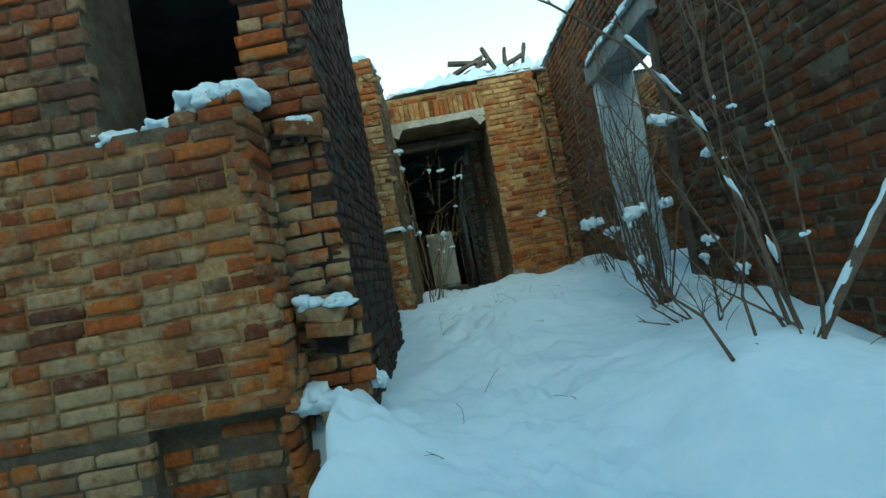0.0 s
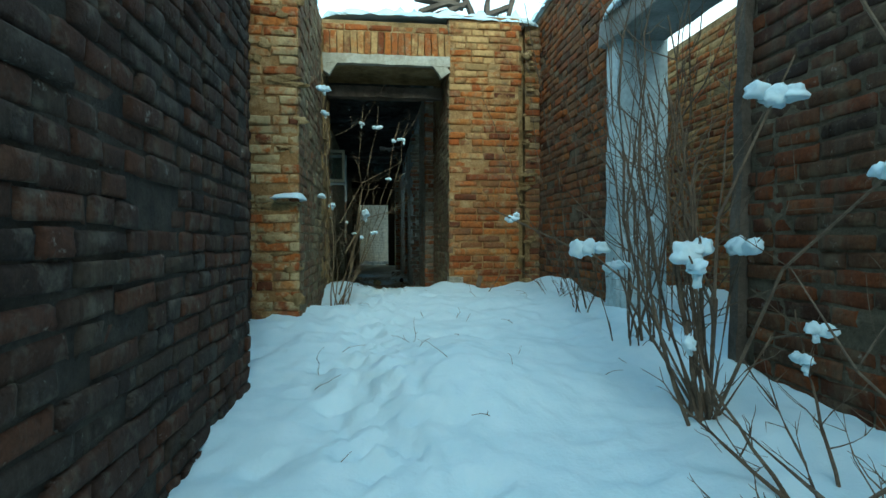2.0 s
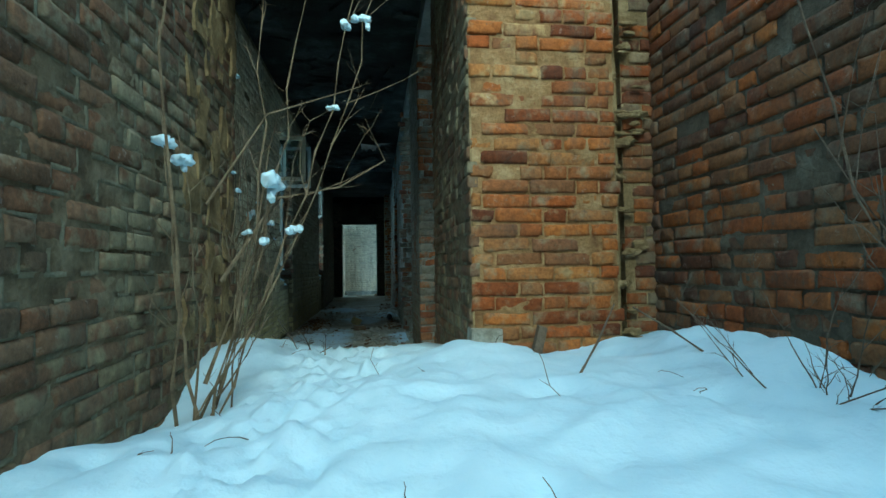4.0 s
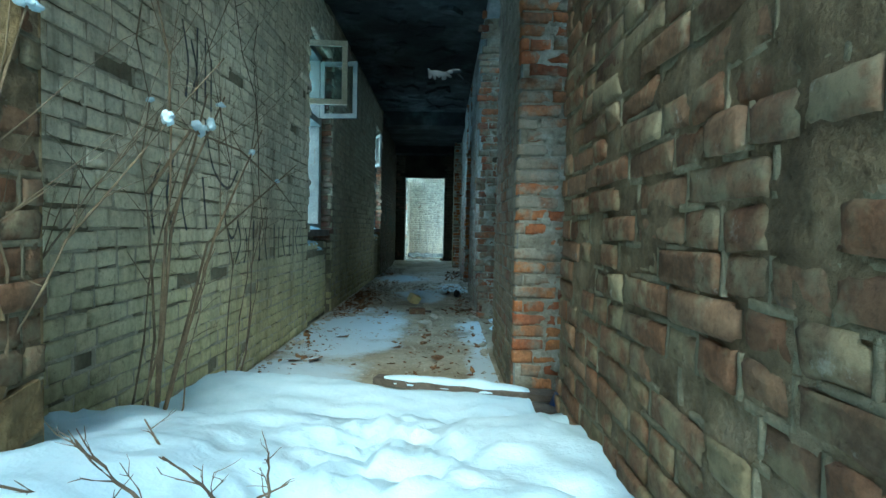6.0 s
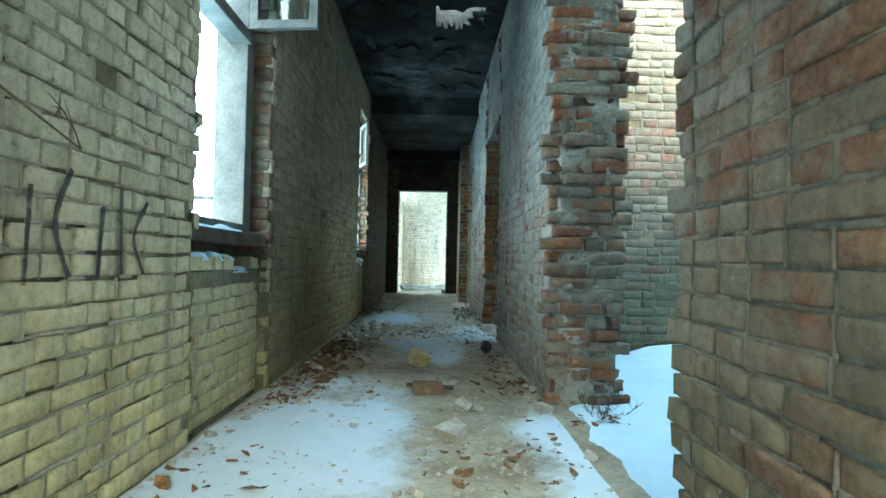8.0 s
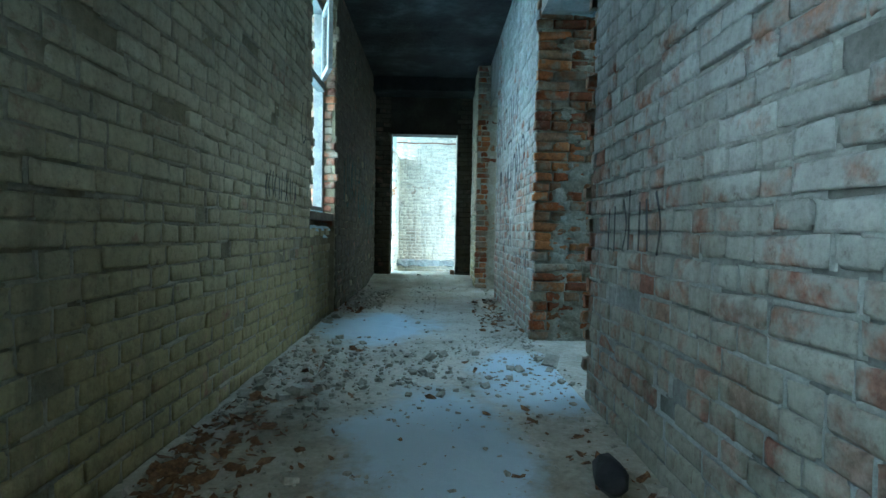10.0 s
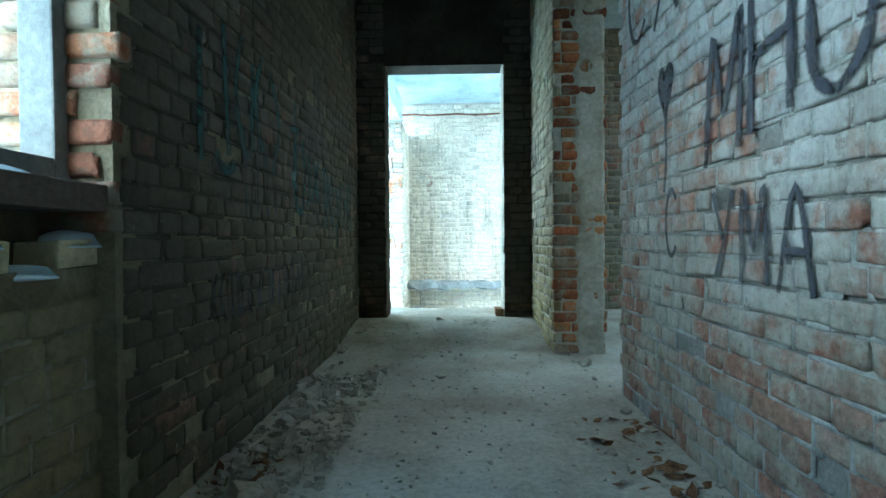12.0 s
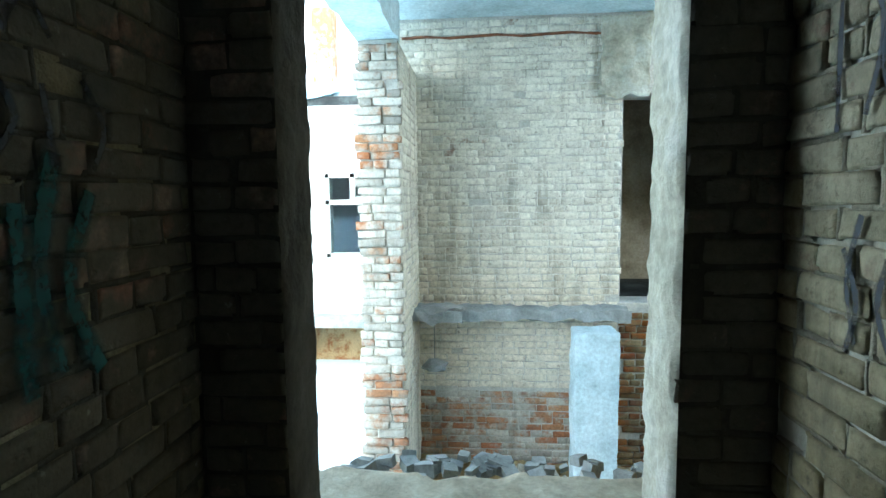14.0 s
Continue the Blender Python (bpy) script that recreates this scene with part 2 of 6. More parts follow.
M_PLASTER = rough_material("old_plaster", [(0.3, (0.22, 0.21, 0.16)), (0.5, (0.40, 0.38, 0.30)), (0.7, (0.52, 0.52, 0.46))], 2.5, 30, 0.7)
M_PLASTER_BLUE = rough_material("blue_plaster", [(0.3, (0.36, 0.44, 0.46)), (0.5, (0.52, 0.62, 0.64)), (0.72, (0.66, 0.74, 0.75))], 2.5, 30, 0.5)
M_CONCRETE = rough_material("grey_concrete", [(0.3, (0.16, 0.17, 0.16)), (0.7, (0.36, 0.37, 0.35))], 3, 50, 0.6)
M_CEILING = rough_material("dark_ceiling", [(0.32, (0.013, 0.013, 0.013)), (0.52, (0.036, 0.040, 0.040)), (0.74, (0.12, 0.14, 0.135))], 1.6, 18, 0.9, dist=0.03)
# Plaster with the shade of the backlit end wall mixed into its colour.
M_PLASTER_SHADED = rough_material("shaded_plaster", [(0.3, (0.025, 0.022, 0.016)), (0.5, (0.05, 0.045, 0.034)), (0.7, (0.085, 0.08, 0.064))], 2.5, 30, 0.9)
def floor_colour(n, l):
    """Brown earth trodden in at the mouth, pale mortar dust further in, browner again towards the end."""
    a, f = noise_node(n, l, 1.8, 5, 0.65), noise_node(n, l, 35, 5, 0.7)
    earth = ramp(n, l, a, [(0.3, (0.16, 0.13, 0.082)), (0.5, (0.32, 0.28, 0.195)), (0.72, (0.46, 0.425, 0.33))])
    pale = ramp(n, l, a, [(0.3, (0.33, 0.29, 0.215)), (0.5, (0.50, 0.465, 0.38)), (0.72, (0.62, 0.59, 0.51))])
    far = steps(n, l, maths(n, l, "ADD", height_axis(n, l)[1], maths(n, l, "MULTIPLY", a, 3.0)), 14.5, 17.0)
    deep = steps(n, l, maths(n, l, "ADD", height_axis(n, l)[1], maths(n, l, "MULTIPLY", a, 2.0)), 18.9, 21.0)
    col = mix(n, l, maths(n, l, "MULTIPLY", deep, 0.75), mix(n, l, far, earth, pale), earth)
    return mix(n, l, 0.7, col, ramp(n, l, f, [(0.25, (0.55, 0.55, 0.55)), (0.75, (1.3, 1.3, 1.3))]), "MULTIPLY"), a, f


def floor_material():
    m, n, l, b = material("dusty_floor", 0.92)
    col, a, f = floor_colour(n, l)
    l.new(col, b.inputs["Base Color"])
    bump(n, l, b, maths(n, l, "ADD", maths(n, l, "MULTIPLY", a, 1.5), f), 0.8, 0.012)
    return m


M_FLOOR = floor_material()
M_SOIL = rough_material("dark_soil", [(0.3, (0.03, 0.024, 0.016)), (0.5, (0.065, 0.053, 0.035)), (0.72, (0.12, 0.10, 0.07))], 3, 40, 0.9, dist=0.02)
M_CLAYEY = rough_material("clay_stained_mortar", [(0.3, (0.17, 0.085, 0.03)), (0.52, (0.31, 0.185, 0.075)), (0.74, (0.46, 0.33, 0.165))], 7, 55, 0.9, dist=0.015)
M_GRIME = rough_material("grimy_mortar", [(0.3, (0.085, 0.06, 0.032)), (0.52, (0.18, 0.135, 0.075)), (0.74, (0.29, 0.23, 0.145))], 6, 45, 0.9, dist=0.015)
M_FACADE_GREY = rough_material("grey_render", [(0.3, (0.22, 0.21, 0.19)), (0.7, (0.34, 0.33, 0.30))], 0.8, 14, 0.4)
M_WOOD = rough_material("grey_wood", [(0.3, (0.05, 0.04, 0.03)), (0.7, (0.16, 0.13, 0.10))], 5, 60, 0.6)


def snow_material():
    m, n, l, b = material("snow", 0.75)
    a, f = noise_node(n, l, 7, 5, 0.6), noise_node(n, l, 70, 4, 0.7)
    l.new(ramp(n, l, a, [(0.3, (0.58, 0.72, 0.78)), (0.7, (0.66, 0.78, 0.83))]), b.inputs["Base Color"])
    b.inputs["Subsurface Weight"].default_value = 0.12
    b.inputs["Subsurface Radius"].default_value = (0.03, 0.04, 0.05)
    bump(n, l, b, maths(n, l, "ADD", maths(n, l, "ADD", a, noise_node(n, l, 22, 4, 0.6)), maths(n, l, "MULTIPLY", f, 0.25)), 0.3, 0.02)
    return m


M_SNOW = snow_material()

# ---------------------------------------------------------------- building helpers
rng = random.Random(7)


def part(name, bm, mat, parent=None, label="", smooth=False):
    """One bmesh as one mesh object, under a thing or a part."""
    me = bpy.data.meshes.new(name)
    bm.to_mesh(me)
    bm.free()
    return mesh_part(name, me, mat, parent, label, smooth)


def mesh_part(name, me, mat, parent=None, label="", smooth=False):
    if mat:
        me.materials.append(mat)
    if smooth:
        me.polygons.foreach_set("use_smooth", [True] * len(me.polygons))
    ob = new(name, me)
    if parent:
        ob.parent = parent
    if label:
        tagged(ob, label)
    return ob


def box(bm, x0, x1, y0, y1, z0, z1, m=None):
    v = [bm.verts.new((x, y, z)) for z in (z0, z1) for x, y in ((x0, y0), (x1, y0), (x1, y1), (x0, y1))]
    if m:
        for p in v:
            p.co = m @ p.co
    for f in ((0, 3, 2, 1), (4, 5, 6, 7), (0, 1, 5, 4), (1, 2, 6, 5), (2, 3, 7, 6), (3, 0, 4, 7)):
        bm.faces.new([v[i] for i in f])
    return v


def rough_box(bm, size, m, cuts=2, jitter=0.01, seed=0, bevel=0.0):
    """A box with worn, uneven faces."""
    one = bmesh.new()
    bmesh.ops.create_cube(one, size=1.0)
    for v in one.verts:
        v.co = Vector((v.co.x * size[0], v.co.y * size[1], v.co.z * size[2]))
    if bevel:
        bmesh.ops.bevel(one, geom=list(one.edges), offset=bevel, segments=2, profile=0.6, affect="EDGES")
    if cuts:
        longest = max(size)
        for _ in range(2 if cuts > 2 else 1):
            es = [e for e in one.edges if e.calc_length() > longest / (cuts + 1)]
            bmesh.ops.subdivide_edges(one, edges=es, cuts=max(1, cuts // 2), use_grid_fill=True)
    bmesh.ops.triangulate(one, faces=[f for f in one.faces if len(f.verts) > 4])
    for v in one.verts:
        p = v.co * 7 + Vector((seed * 3.1, seed * 1.7, seed))
        v.co = m @ (v.co + Vector(noise.noise_vector(p)) * jitter)
    tmp = bpy.data.meshes.new("tmp")
    one.to_mesh(tmp)
    one.free()
    bm.from_mesh(tmp)
    bpy.data.meshes.remove(tmp)


def brick_shape(length, high, deep, seed, c=0.006, wear=1.0):
    """A worn brick with a flat face and rubbed edges: local x along the wall, y outwards, z up. Origin in the middle of its back."""
    r = random.Random(seed)
    rim = 0.55 * c
    lean, turn = r.gauss(0, 0.0012) * wear, r.gauss(0, 0.0010) * wear
    inset = c * 1.1 + 0.002
    verts = []
    knocked = {k: r.uniform(0.006, 0.016) * wear for k in ((0, 0), (3, 0), (0, 3), (3, 3)) if r.random() < 0.2}
    for j in range(4):
        for i in range(4):
            edge = i in (0, 3) or j in (0, 3)
            x = (-length / 2, -length / 2 + inset + 0.004, length / 2 - inset - 0.004, length / 2)[i]
            z = (-high / 2, -high / 2 + inset, high / 2 - inset, high / 2)[j]
            y = deep + lean * (j - 1.5) / 1.5 + turn * (i - 1.5) / 1.5 + r.uniform(-0.0012, 0.0012) * wear
            if edge:
                y -= rim * r.uniform(0.7, 1.6)
                x += r.uniform(-0.0022, 0.0022) * wear - (0.001 * (1 if i > 1 else -1))
                z += r.uniform(-0.0028, 0.0028) * wear
            elif r.random() < 0.5:
                x += r.uniform(-0.25, 0.25) * length * (0.3 if i == 1 else 0.3)
            k = knocked.get((i, j), 0)
            verts.append((x - k * (1 if i > 1 else -1), y - k * 0.7, z - 0.6 * k * (1 if j > 1 else -1)))
    ring = [0, 1, 2, 3, 7, 11, 15, 14, 13, 12, 8, 4]
    faces = [(4 * j + i, 4 * j + i + 1, 4 * j + i + 5, 4 * j + i + 4) for j in range(3) for i in range(3)]
    for a in ring:
        verts.append((verts[a][0], 0.0, verts[a][2]))
    for k, a in enumerate(ring):
        n = (k + 1) % 12
        faces.append((16 + k, 16 + n, ring[n], a))
    return verts, faces


COURSE, LONG, SHORT, TALL, DEEP = 0.074, 0.24, 0.115, 0.064, 0.05
SHAPES = {}
for kind, length in (("long", LONG), ("short", SHORT)):
    SHAPES[kind] = [brick_shape(length, TALL, DEEP, 100 + i + (50 if kind == "short" else 0)) for i in range(9)]
    SHAPES["filled_" + kind] = [brick_shape(length, TALL, DEEP, 300 + i + (50 if kind == "short" else 0), 0.0065, 1.35) for i in range(9)]
    SHAPES["worn_" + kind] = [brick_shape(length, TALL, DEEP, 500 + i + (50 if kind == "short" else 0), 0.0085, 1.5) for i in range(9)]
MESHES = {}


def brick_mesh(kind, i, mat):
    key = (kind, i, mat.name)
    if key not in MESHES:
        me = bpy.data.meshes.new("brick")
        me.from_pydata(*[SHAPES[kind][i][0], [], SHAPES[kind][i][1]])
        me.materials.append(mat)
        me.polygons.foreach_set("use_smooth", [True] * len(me.polygons))
        MESHES[key] = me
    return MESHES[key]


POINTING = {}
for mat_, light in ((M_LEFT, (0.54, 0.48, 0.34)), (M_RIGHT, (0.44, 0.46, 0.42)), (M_ROOM, (0.33, 0.31, 0.23)), (M_FADED, (0.36, 0.34, 0.28)), (M_FAR, (0.68, 0.64, 0.54)), (M_INNER, (0.30, 0.26, 0.165)),
                    (M_SLATE, (0.055, 0.055, 0.05)), (M_LIME_SHADED, (0.085, 0.078, 0.058)), (M_LIME_DIMMED, (0.35, 0.32, 0.235))):
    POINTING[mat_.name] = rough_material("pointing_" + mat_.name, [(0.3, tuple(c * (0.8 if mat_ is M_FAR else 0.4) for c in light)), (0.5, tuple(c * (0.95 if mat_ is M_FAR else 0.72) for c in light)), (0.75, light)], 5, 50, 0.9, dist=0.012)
WASHED = (M_LEFT, M_RIGHT, M_FADED, M_ROOM, M_FAR, M_INNER, M_SLATE, M_LIME_SHADED, M_LIME_DIMMED)
LATER = []   # brick faces, laid when all else stands


def bricks(parent, start, along, out, length, z0, z1, mat, near=None, skip=None, proud=0.014, seed=1, most=300, uneven=1.0, only=None, ragged=0.0, half=0.33, tight=None):
    """Ask for courses of bricks on a wall's face. start: (x, y) of its foot; along, out: unit vectors in plan;
    near: (from, to) along it in which each brick is an object of its own; skip: f(u, z) for openings;
    ragged: how far single bricks stand out at the ends (at the far end alone where negative)."""
    LATER.append((parent, Vector((*start, 0)), Vector((*along, 0)), Vector((*out, 0)), length, z0, z1, mat, near, skip, proud, seed, most, uneven, only, ragged, half, mat in WASHED if tight is None else tight))


def lay(parent, start, along, out, length, z0, z1, mat, near, skip, proud, seed, most, uneven, only, ragged, half, tight):
    r = random.Random(seed)
    rows = int((z1 - z0) / COURSE)
    placed = []
    for row in range(rows):
        z = z0 + (row + 0.5) * COURSE
        u = -r.choice((0.0, 0.065, 0.13, 0.195)) if not ragged else -max(0.0, ragged) * r.random()
        end = length + abs(ragged) * r.random()
        while u < end:
            kind = "short" if r.random() < half else "long"
            w = LONG if kind == "long" else SHORT
            a, b = u, u + w
            if tight:   # joints filled with wash, a few of them washed out
                u = b + (r.uniform(0.008, 0.013) if r.random() < 0.2 else r.uniform(0.003, 0.007))
            else:
                u = b + r.uniform(0.007, 0.014)
            if b > end + 0.03 or a < -0.03 - max(0.0, ragged):
                # cut piece at the end of the course
                a, b = max(a, -max(0.0, ragged)), min(b, end)
                if b - a < 0.05:
                    continue
                kind, w = "short", b - a
            mid = (a + b) / 2
            if skip and (skip(mid, z) or skip(a + 0.02, z) or skip(b - 0.02, z)):
                # try a half brick beside an opening
                if skip(mid, z) and skip(a + 0.02, z) and skip(b - 0.02, z):
                    continue
                h0, h1 = (a, a + SHORT) if not skip(a + 0.02, z) else (b - SHORT, b)
                for _ in range(6):
                    if skip(h0 + 0.01, z):
                        h0 += 0.02
                    if skip(h1 - 0.01, z):
                        h1 -= 0.02
                if h1 - h0 < 0.04:
                    continue
                kind, w, mid = "short", h1 - h0, (h0 + h1) / 2
            if only and not only(mid, z):
                continue
            if r.random() < (0.002 if tight else 0.006) * uneven:
                continue
            sx = w / (LONG if kind == "long" else SHORT)
            loose = 0.55 * uneven if tight else uneven
            depth = proud + r.gauss(0, 0.0024) * loose - (r.uniform(0.006, 0.018) if r.random() < 0.03 * loose else 0)
            turn = Matrix((( along.x, out.x, 0, 0), (along.y, out.y, 0, 0), (0, 0, 1, 0), (0, 0, 0, 1)))
            sag = 0.006 * noise.noise(Vector((mid * 1.3, row * 0.4, seed)))   # courses that wave a little
            at = start + along * mid + out * (depth - DEEP) + Vector((0, 0, z + sag + r.gauss(0, 0.002)))
            tall = r.uniform(0.95, 1.06) if tight else r.uniform(0.90, 1.06)
            tilt = pose(0, 0, 0, r.gauss(0, 0.7) * loose, r.gauss(0, 0.6) * loose, r.gauss(0, 0.4) * loose)
            m = Matrix.Translation(at) @ turn @ tilt @ Matrix.Diagonal((sx, 1, tall, 1))
            placed.append((mid, z, ("filled_" if tight else ("worn_" if mat in (M_DARK, M_PIER, M_COURT, M_RED, M_BROWN, M_QUOIN, M_END, M_MORTARED, M_INNER) else "")) + kind, r.randrange(9), m))
    if mat.name in POINTING:
        # lumpy mortar that fills most of the bed joints and has dropped out of others
        vs, fs = [], []
        for row in range(1, rows):
            z, u = z0 + row * COURSE, r.uniform(0, 0.1)
            while u < length - 0.05:
                w = min(r.uniform(0.06, 0.34), length - u)
                if not (skip and (skip(u + 0.01, z) or skip(u + w - 0.01, z) or skip(u + w / 2, z))):
                    n = max(2, int(w / 0.05))
                    b = len(vs)
                    for k in range(n + 1):
                        q = u + w * k / n
                        sag = 0.006 * noise.noise(Vector((q * 1.3, row * 0.4, seed)))
                        d = proud - 0.0050 + 0.0045 * noise.noise(Vector((q * 17, row * 3.1, seed)))
                        h = 0.011 * (1 + 0.6 * noise.noise(Vector((q * 23, row * 2.3, seed + 4))))
                        for dz, dd in ((-h, d - 0.014), (-h * 0.6, d), (h * 0.6, d), (h, d - 0.014)):
                            vs.append(tuple(start + along * q + out * dd + Vector((0, 0, z + sag + dz))))
                    for k in range(n):
                        for c in range(3):
                            fs.append((b + 4 * k + c, b + 4 * k + 4 + c, b + 4 * k + 5 + c, b + 4 * k + 1 + c))
                u += w + (r.uniform(0.07, 0.34) if r.random() < 0.8 else 0.0)
        for mid, z, kind, i, m in placed:
            # upright joints filled nearly flush
            if r.random() < 0.85:
                q = mid + m.to_3x3().col[0].length * (LONG if kind.endswith("long") else SHORT) / 2 + 0.002
                if q > length - 0.03 or (skip and skip(q + 0.02, z)):
                    continue
                b, w = len(vs), r.uniform(0.006, 0.011)
                top = m.translation.z
                for dz in (-0.036, 0.0, 0.036):
                    d = proud - 0.0035 + r.uniform(-0.002, 0.0015)
                    for dq, dd in ((-w, d - 0.007), (-w * 0.5, d), (w * 0.5, d), (w, d - 0.007)):
                        vs.append(tuple(start + along * (q + dq) + out * dd + Vector((0, 0, top + dz))))
                fs += [(b + 4 * k + c, b + 4 * k + 1 + c, b + 4 * k + 5 + c, b + 4 * k + 4 + c) for k in range(2) for c in range(3)]
        if fs:
            me = bpy.data.meshes.new("pointing")
            me.from_pydata(vs, [], fs)
            mesh_part("pointing", me, POINTING[mat.name], parent, smooth=True)["kind"] = "stuff"
    if near:
        own = [p for p in placed if near[0] <= p[0] <= near[1] and (len(near) < 4 or near[2] <= p[1] <= near[3])]
        own = own[:: max(1, math.ceil(len(own) / most))] if len(own) > most * 1.6 else own[:most]
    else:
        own = []
    taken = {id(p) for p in own}
    for p in own:
        ob = bpy.data.objects.new("brick", brick_mesh(p[2], p[3], mat))
        scene.collection.objects.link(ob)
        ob.parent = parent
        ob.matrix_world = p[4]
    rest = [p for p in placed if id(p) not in taken]
    if rest:
        vs, fs, base = [], [], 0
        for _, _, kind, i, m in rest:
            v, f = SHAPES[kind][i]
            a = np.array(v) @ np.array(m.to_3x3()).T + np.array(m.translation)
            vs.append(a)
            fs += [tuple(base + q for q in face) for face in f]
            base += len(v)
        me = bpy.data.meshes.new("brickwork")
        me.from_pydata(np.concatenate(vs).tolist(), [], fs)
        ob = mesh_part("brickwork", me, mat, parent, smooth=True)
        ob["kind"] = "stuff"


def coat(parent, start, along, out, length, z0, z1, base, rough, mat, seed, label="", bare=None, cell=0.016):
    """Old mortar squeezed out and smeared over a brick face, uneven, so that bricks show through where it lies deeper.
    bare: f(u, z), how far it is worn back there."""
    start, along, out = Vector((*start, 0)), Vector((*along, 0)), Vector((*out, 0))
    nu, nz = int(length / cell) + 2, int((z1 - z0) / cell) + 2
    vs, fs = [], []
    for j in range(nz):
        z = z0 + (z1 - z0) * j / (nz - 1)
        for i in range(nu):
            u = length * i / (nu - 1)
            d = base + rough * (noise.noise(Vector((u * 5.5, z * 7.5, seed))) + 0.65 * noise.noise(Vector((u * 19, z * 23, seed + 3))) + 0.35 * noise.noise(Vector((u * 47, z * 47, seed + 6))))
            if bare:
                d -= bare(u, z)
            if i in (0, nu - 1):
                d -= 0.02
            vs.append(tuple(start + along * u + out * max(d, 0.001) + Vector((0, 0, z))))
    for j in range(nz - 1):
        for i in range(nu - 1):
            a = j * nu + i
            fs.append((a, a + 1, a + nu + 1, a + nu))
    me = bpy.data.meshes.new("mortar_coat")
    me.from_pydata(vs, [], fs)
    return mesh_part("mortar_coat", me, mat, parent, label, True)


def wall(name, label, boxes, mat=M_MORTAR):
    """The mortar body of a wall: boxes (x0, x1, y0, y1, z0, z1) butted end to end."""
    bm = bmesh.new()
    for b in boxes:
        box(bm, *b)
    return tagged(part(name, bm, mat), label, "wall", kind="structure")


def grid_mesh(xs, ys, f):
    xs, ys = list(xs), list(ys)
    vs = [(x, y, f(x, y)) for y in ys for x in xs]
    n = len(xs)
    fs = [(j * n + i, j * n + i + 1, (j + 1) * n + i + 1, (j + 1) * n + i) for j in range(len(ys) - 1) for i in range(n - 1)]
    me = bpy.data.meshes.new("sheet")
    me.from_pydata(vs, [], fs)
    return me


def smoothstep(a, b, x):
    t = min(1, max(0, (x - a) / (b - a)))
    return t * t * (3 - 2 * t)

# ---------------------------------------------------------------- ground
def trodden(x, y):
    """Overlapping broken footprints: hollows with crumbled rims."""
    v = Vector((x * 6.2, y * 4.6, 0.7))
    hollow = -abs(noise.noise(v)) * 0.9 + abs(noise.noise(v * 2.3 + Vector((3, 1, 0)))) * 0.55
    return hollow + 0.3 * noise.noise(v * 4.7)


def snow_height(x, y):
    n1 = noise.noise(Vector((x * 0.9, y * 0.9, 0.3)))
    n2 = noise.noise(Vector((x * 2.6, y * 2.6, 1.7)))
    n3 = noise.noise(Vector((x * 7, y * 7, 4.1)))
    n4 = noise.noise(Vector((x * 17, y * 17, 2.1)))
    fade = smoothstep(10.2, 9.0, y)
    # rises through the court, then falls to the corridor's floor
    z = 0.0 + 0.52 * min(1, max(0, (y - 1.0) / 5.6)) - 0.40 * min(1, max(0, (y - 7.5) / 2.5))
    z += 0.07 * n1 * smoothstep(9.2, 8.0, y) + (0.045 * n2 + 0.024 * n3 + 0.008 * n4) * fade
    z += 0.17 * math.exp(-((x - 1.45) ** 2 / 0.25 + (y - 4.2) ** 2 / 0.35))       # heap in the court
    z += (0.24 + 0.12 * n3 + 0.10 * n2) * math.exp(-(max(0, x - 0.2) ** 2 / 0.12 + (y - 2.15) ** 2 / 0.12))      # drift against the broken pier
    z += 0.26 * math.exp(-((x - 2.05) ** 2 / 0.20 + (y - 1.85) ** 2 / 0.5))   # bank under the saplings
    z += 0.12 * math.exp(-((x - 2.8) ** 2 / 0.15)) * smoothstep(2.2, 3.2, y) * smoothstep(8, 7, y)
    z += 0.07 * math.exp(-((x - 1.75) ** 2 / 0.10 + (y - 7.1) ** 2 / 0.12))
    z += 0.08 * math.exp(-((x - 0.48) ** 2 / 0.10 + (y - 7.6) ** 2 / 0.5)) - 0.20 * math.exp(-((x - 0.35) ** 2 / 0.12 + (y - 6.9) ** 2 / 0.35))
    # the trail
    trail = math.exp(-((x - 1.02 - 0.10 * math.sin(y * 0.9)) / 0.30) ** 2) * smoothstep(9.3, 8.4, y)
    z += trail * (0.095 * trodden(x, y) - 0.03)
    # the odd hole and broken crust elsewhere
    z += 0.05 * min(0.0, 0.33 + noise.noise(Vector((x * 4.4, y * 4.4, 9.0)))) * 2.0 * fade
    if y > 8.8:
        e = 10.32 - 0.26 * x + 0.10 * n2 if x < 1.75 else 9.3
        z = min(z, 0.15 - 0.42 * smoothstep(e - 0.45, e + 0.6, y) + 0.02 * n3)
    return z


def ground_height(x, y):
    # the ground lies lower in front of the near wall
    return open_ground(x, y) - 0.85 * smoothstep(0.24, 0.02, x + 0.10 * noise.noise(Vector((x * 5, y * 5, 6)))) * smoothstep(2.34, 2.12, y) * smoothstep(-5, -3, x)


def open_ground(x, y):
    if -0.6 < x < 6 and -3 < y < 10.9:
        e = min(smoothstep(-0.6, 0.0, x), smoothstep(6, 5.2, x), smoothstep(-3, -1.5, y))
        return e * snow_height(x, y) + (1 - e) * (-0.05 + 0.05 * noise.noise(Vector((x * 0.7, y * 0.7, 0))))
    z = -0.05 + 0.08 * noise.noise(Vector((x * 0.4, y * 0.4, 0)))
    if y > 10.9 and x > -0.6:
        z -= 0.25
    z -= 1.75 * smoothstep(0.0, -4.0, x) * smoothstep(4, 10, y)
    if y > 21.4:
        z = min(z, -1.8)
    return z


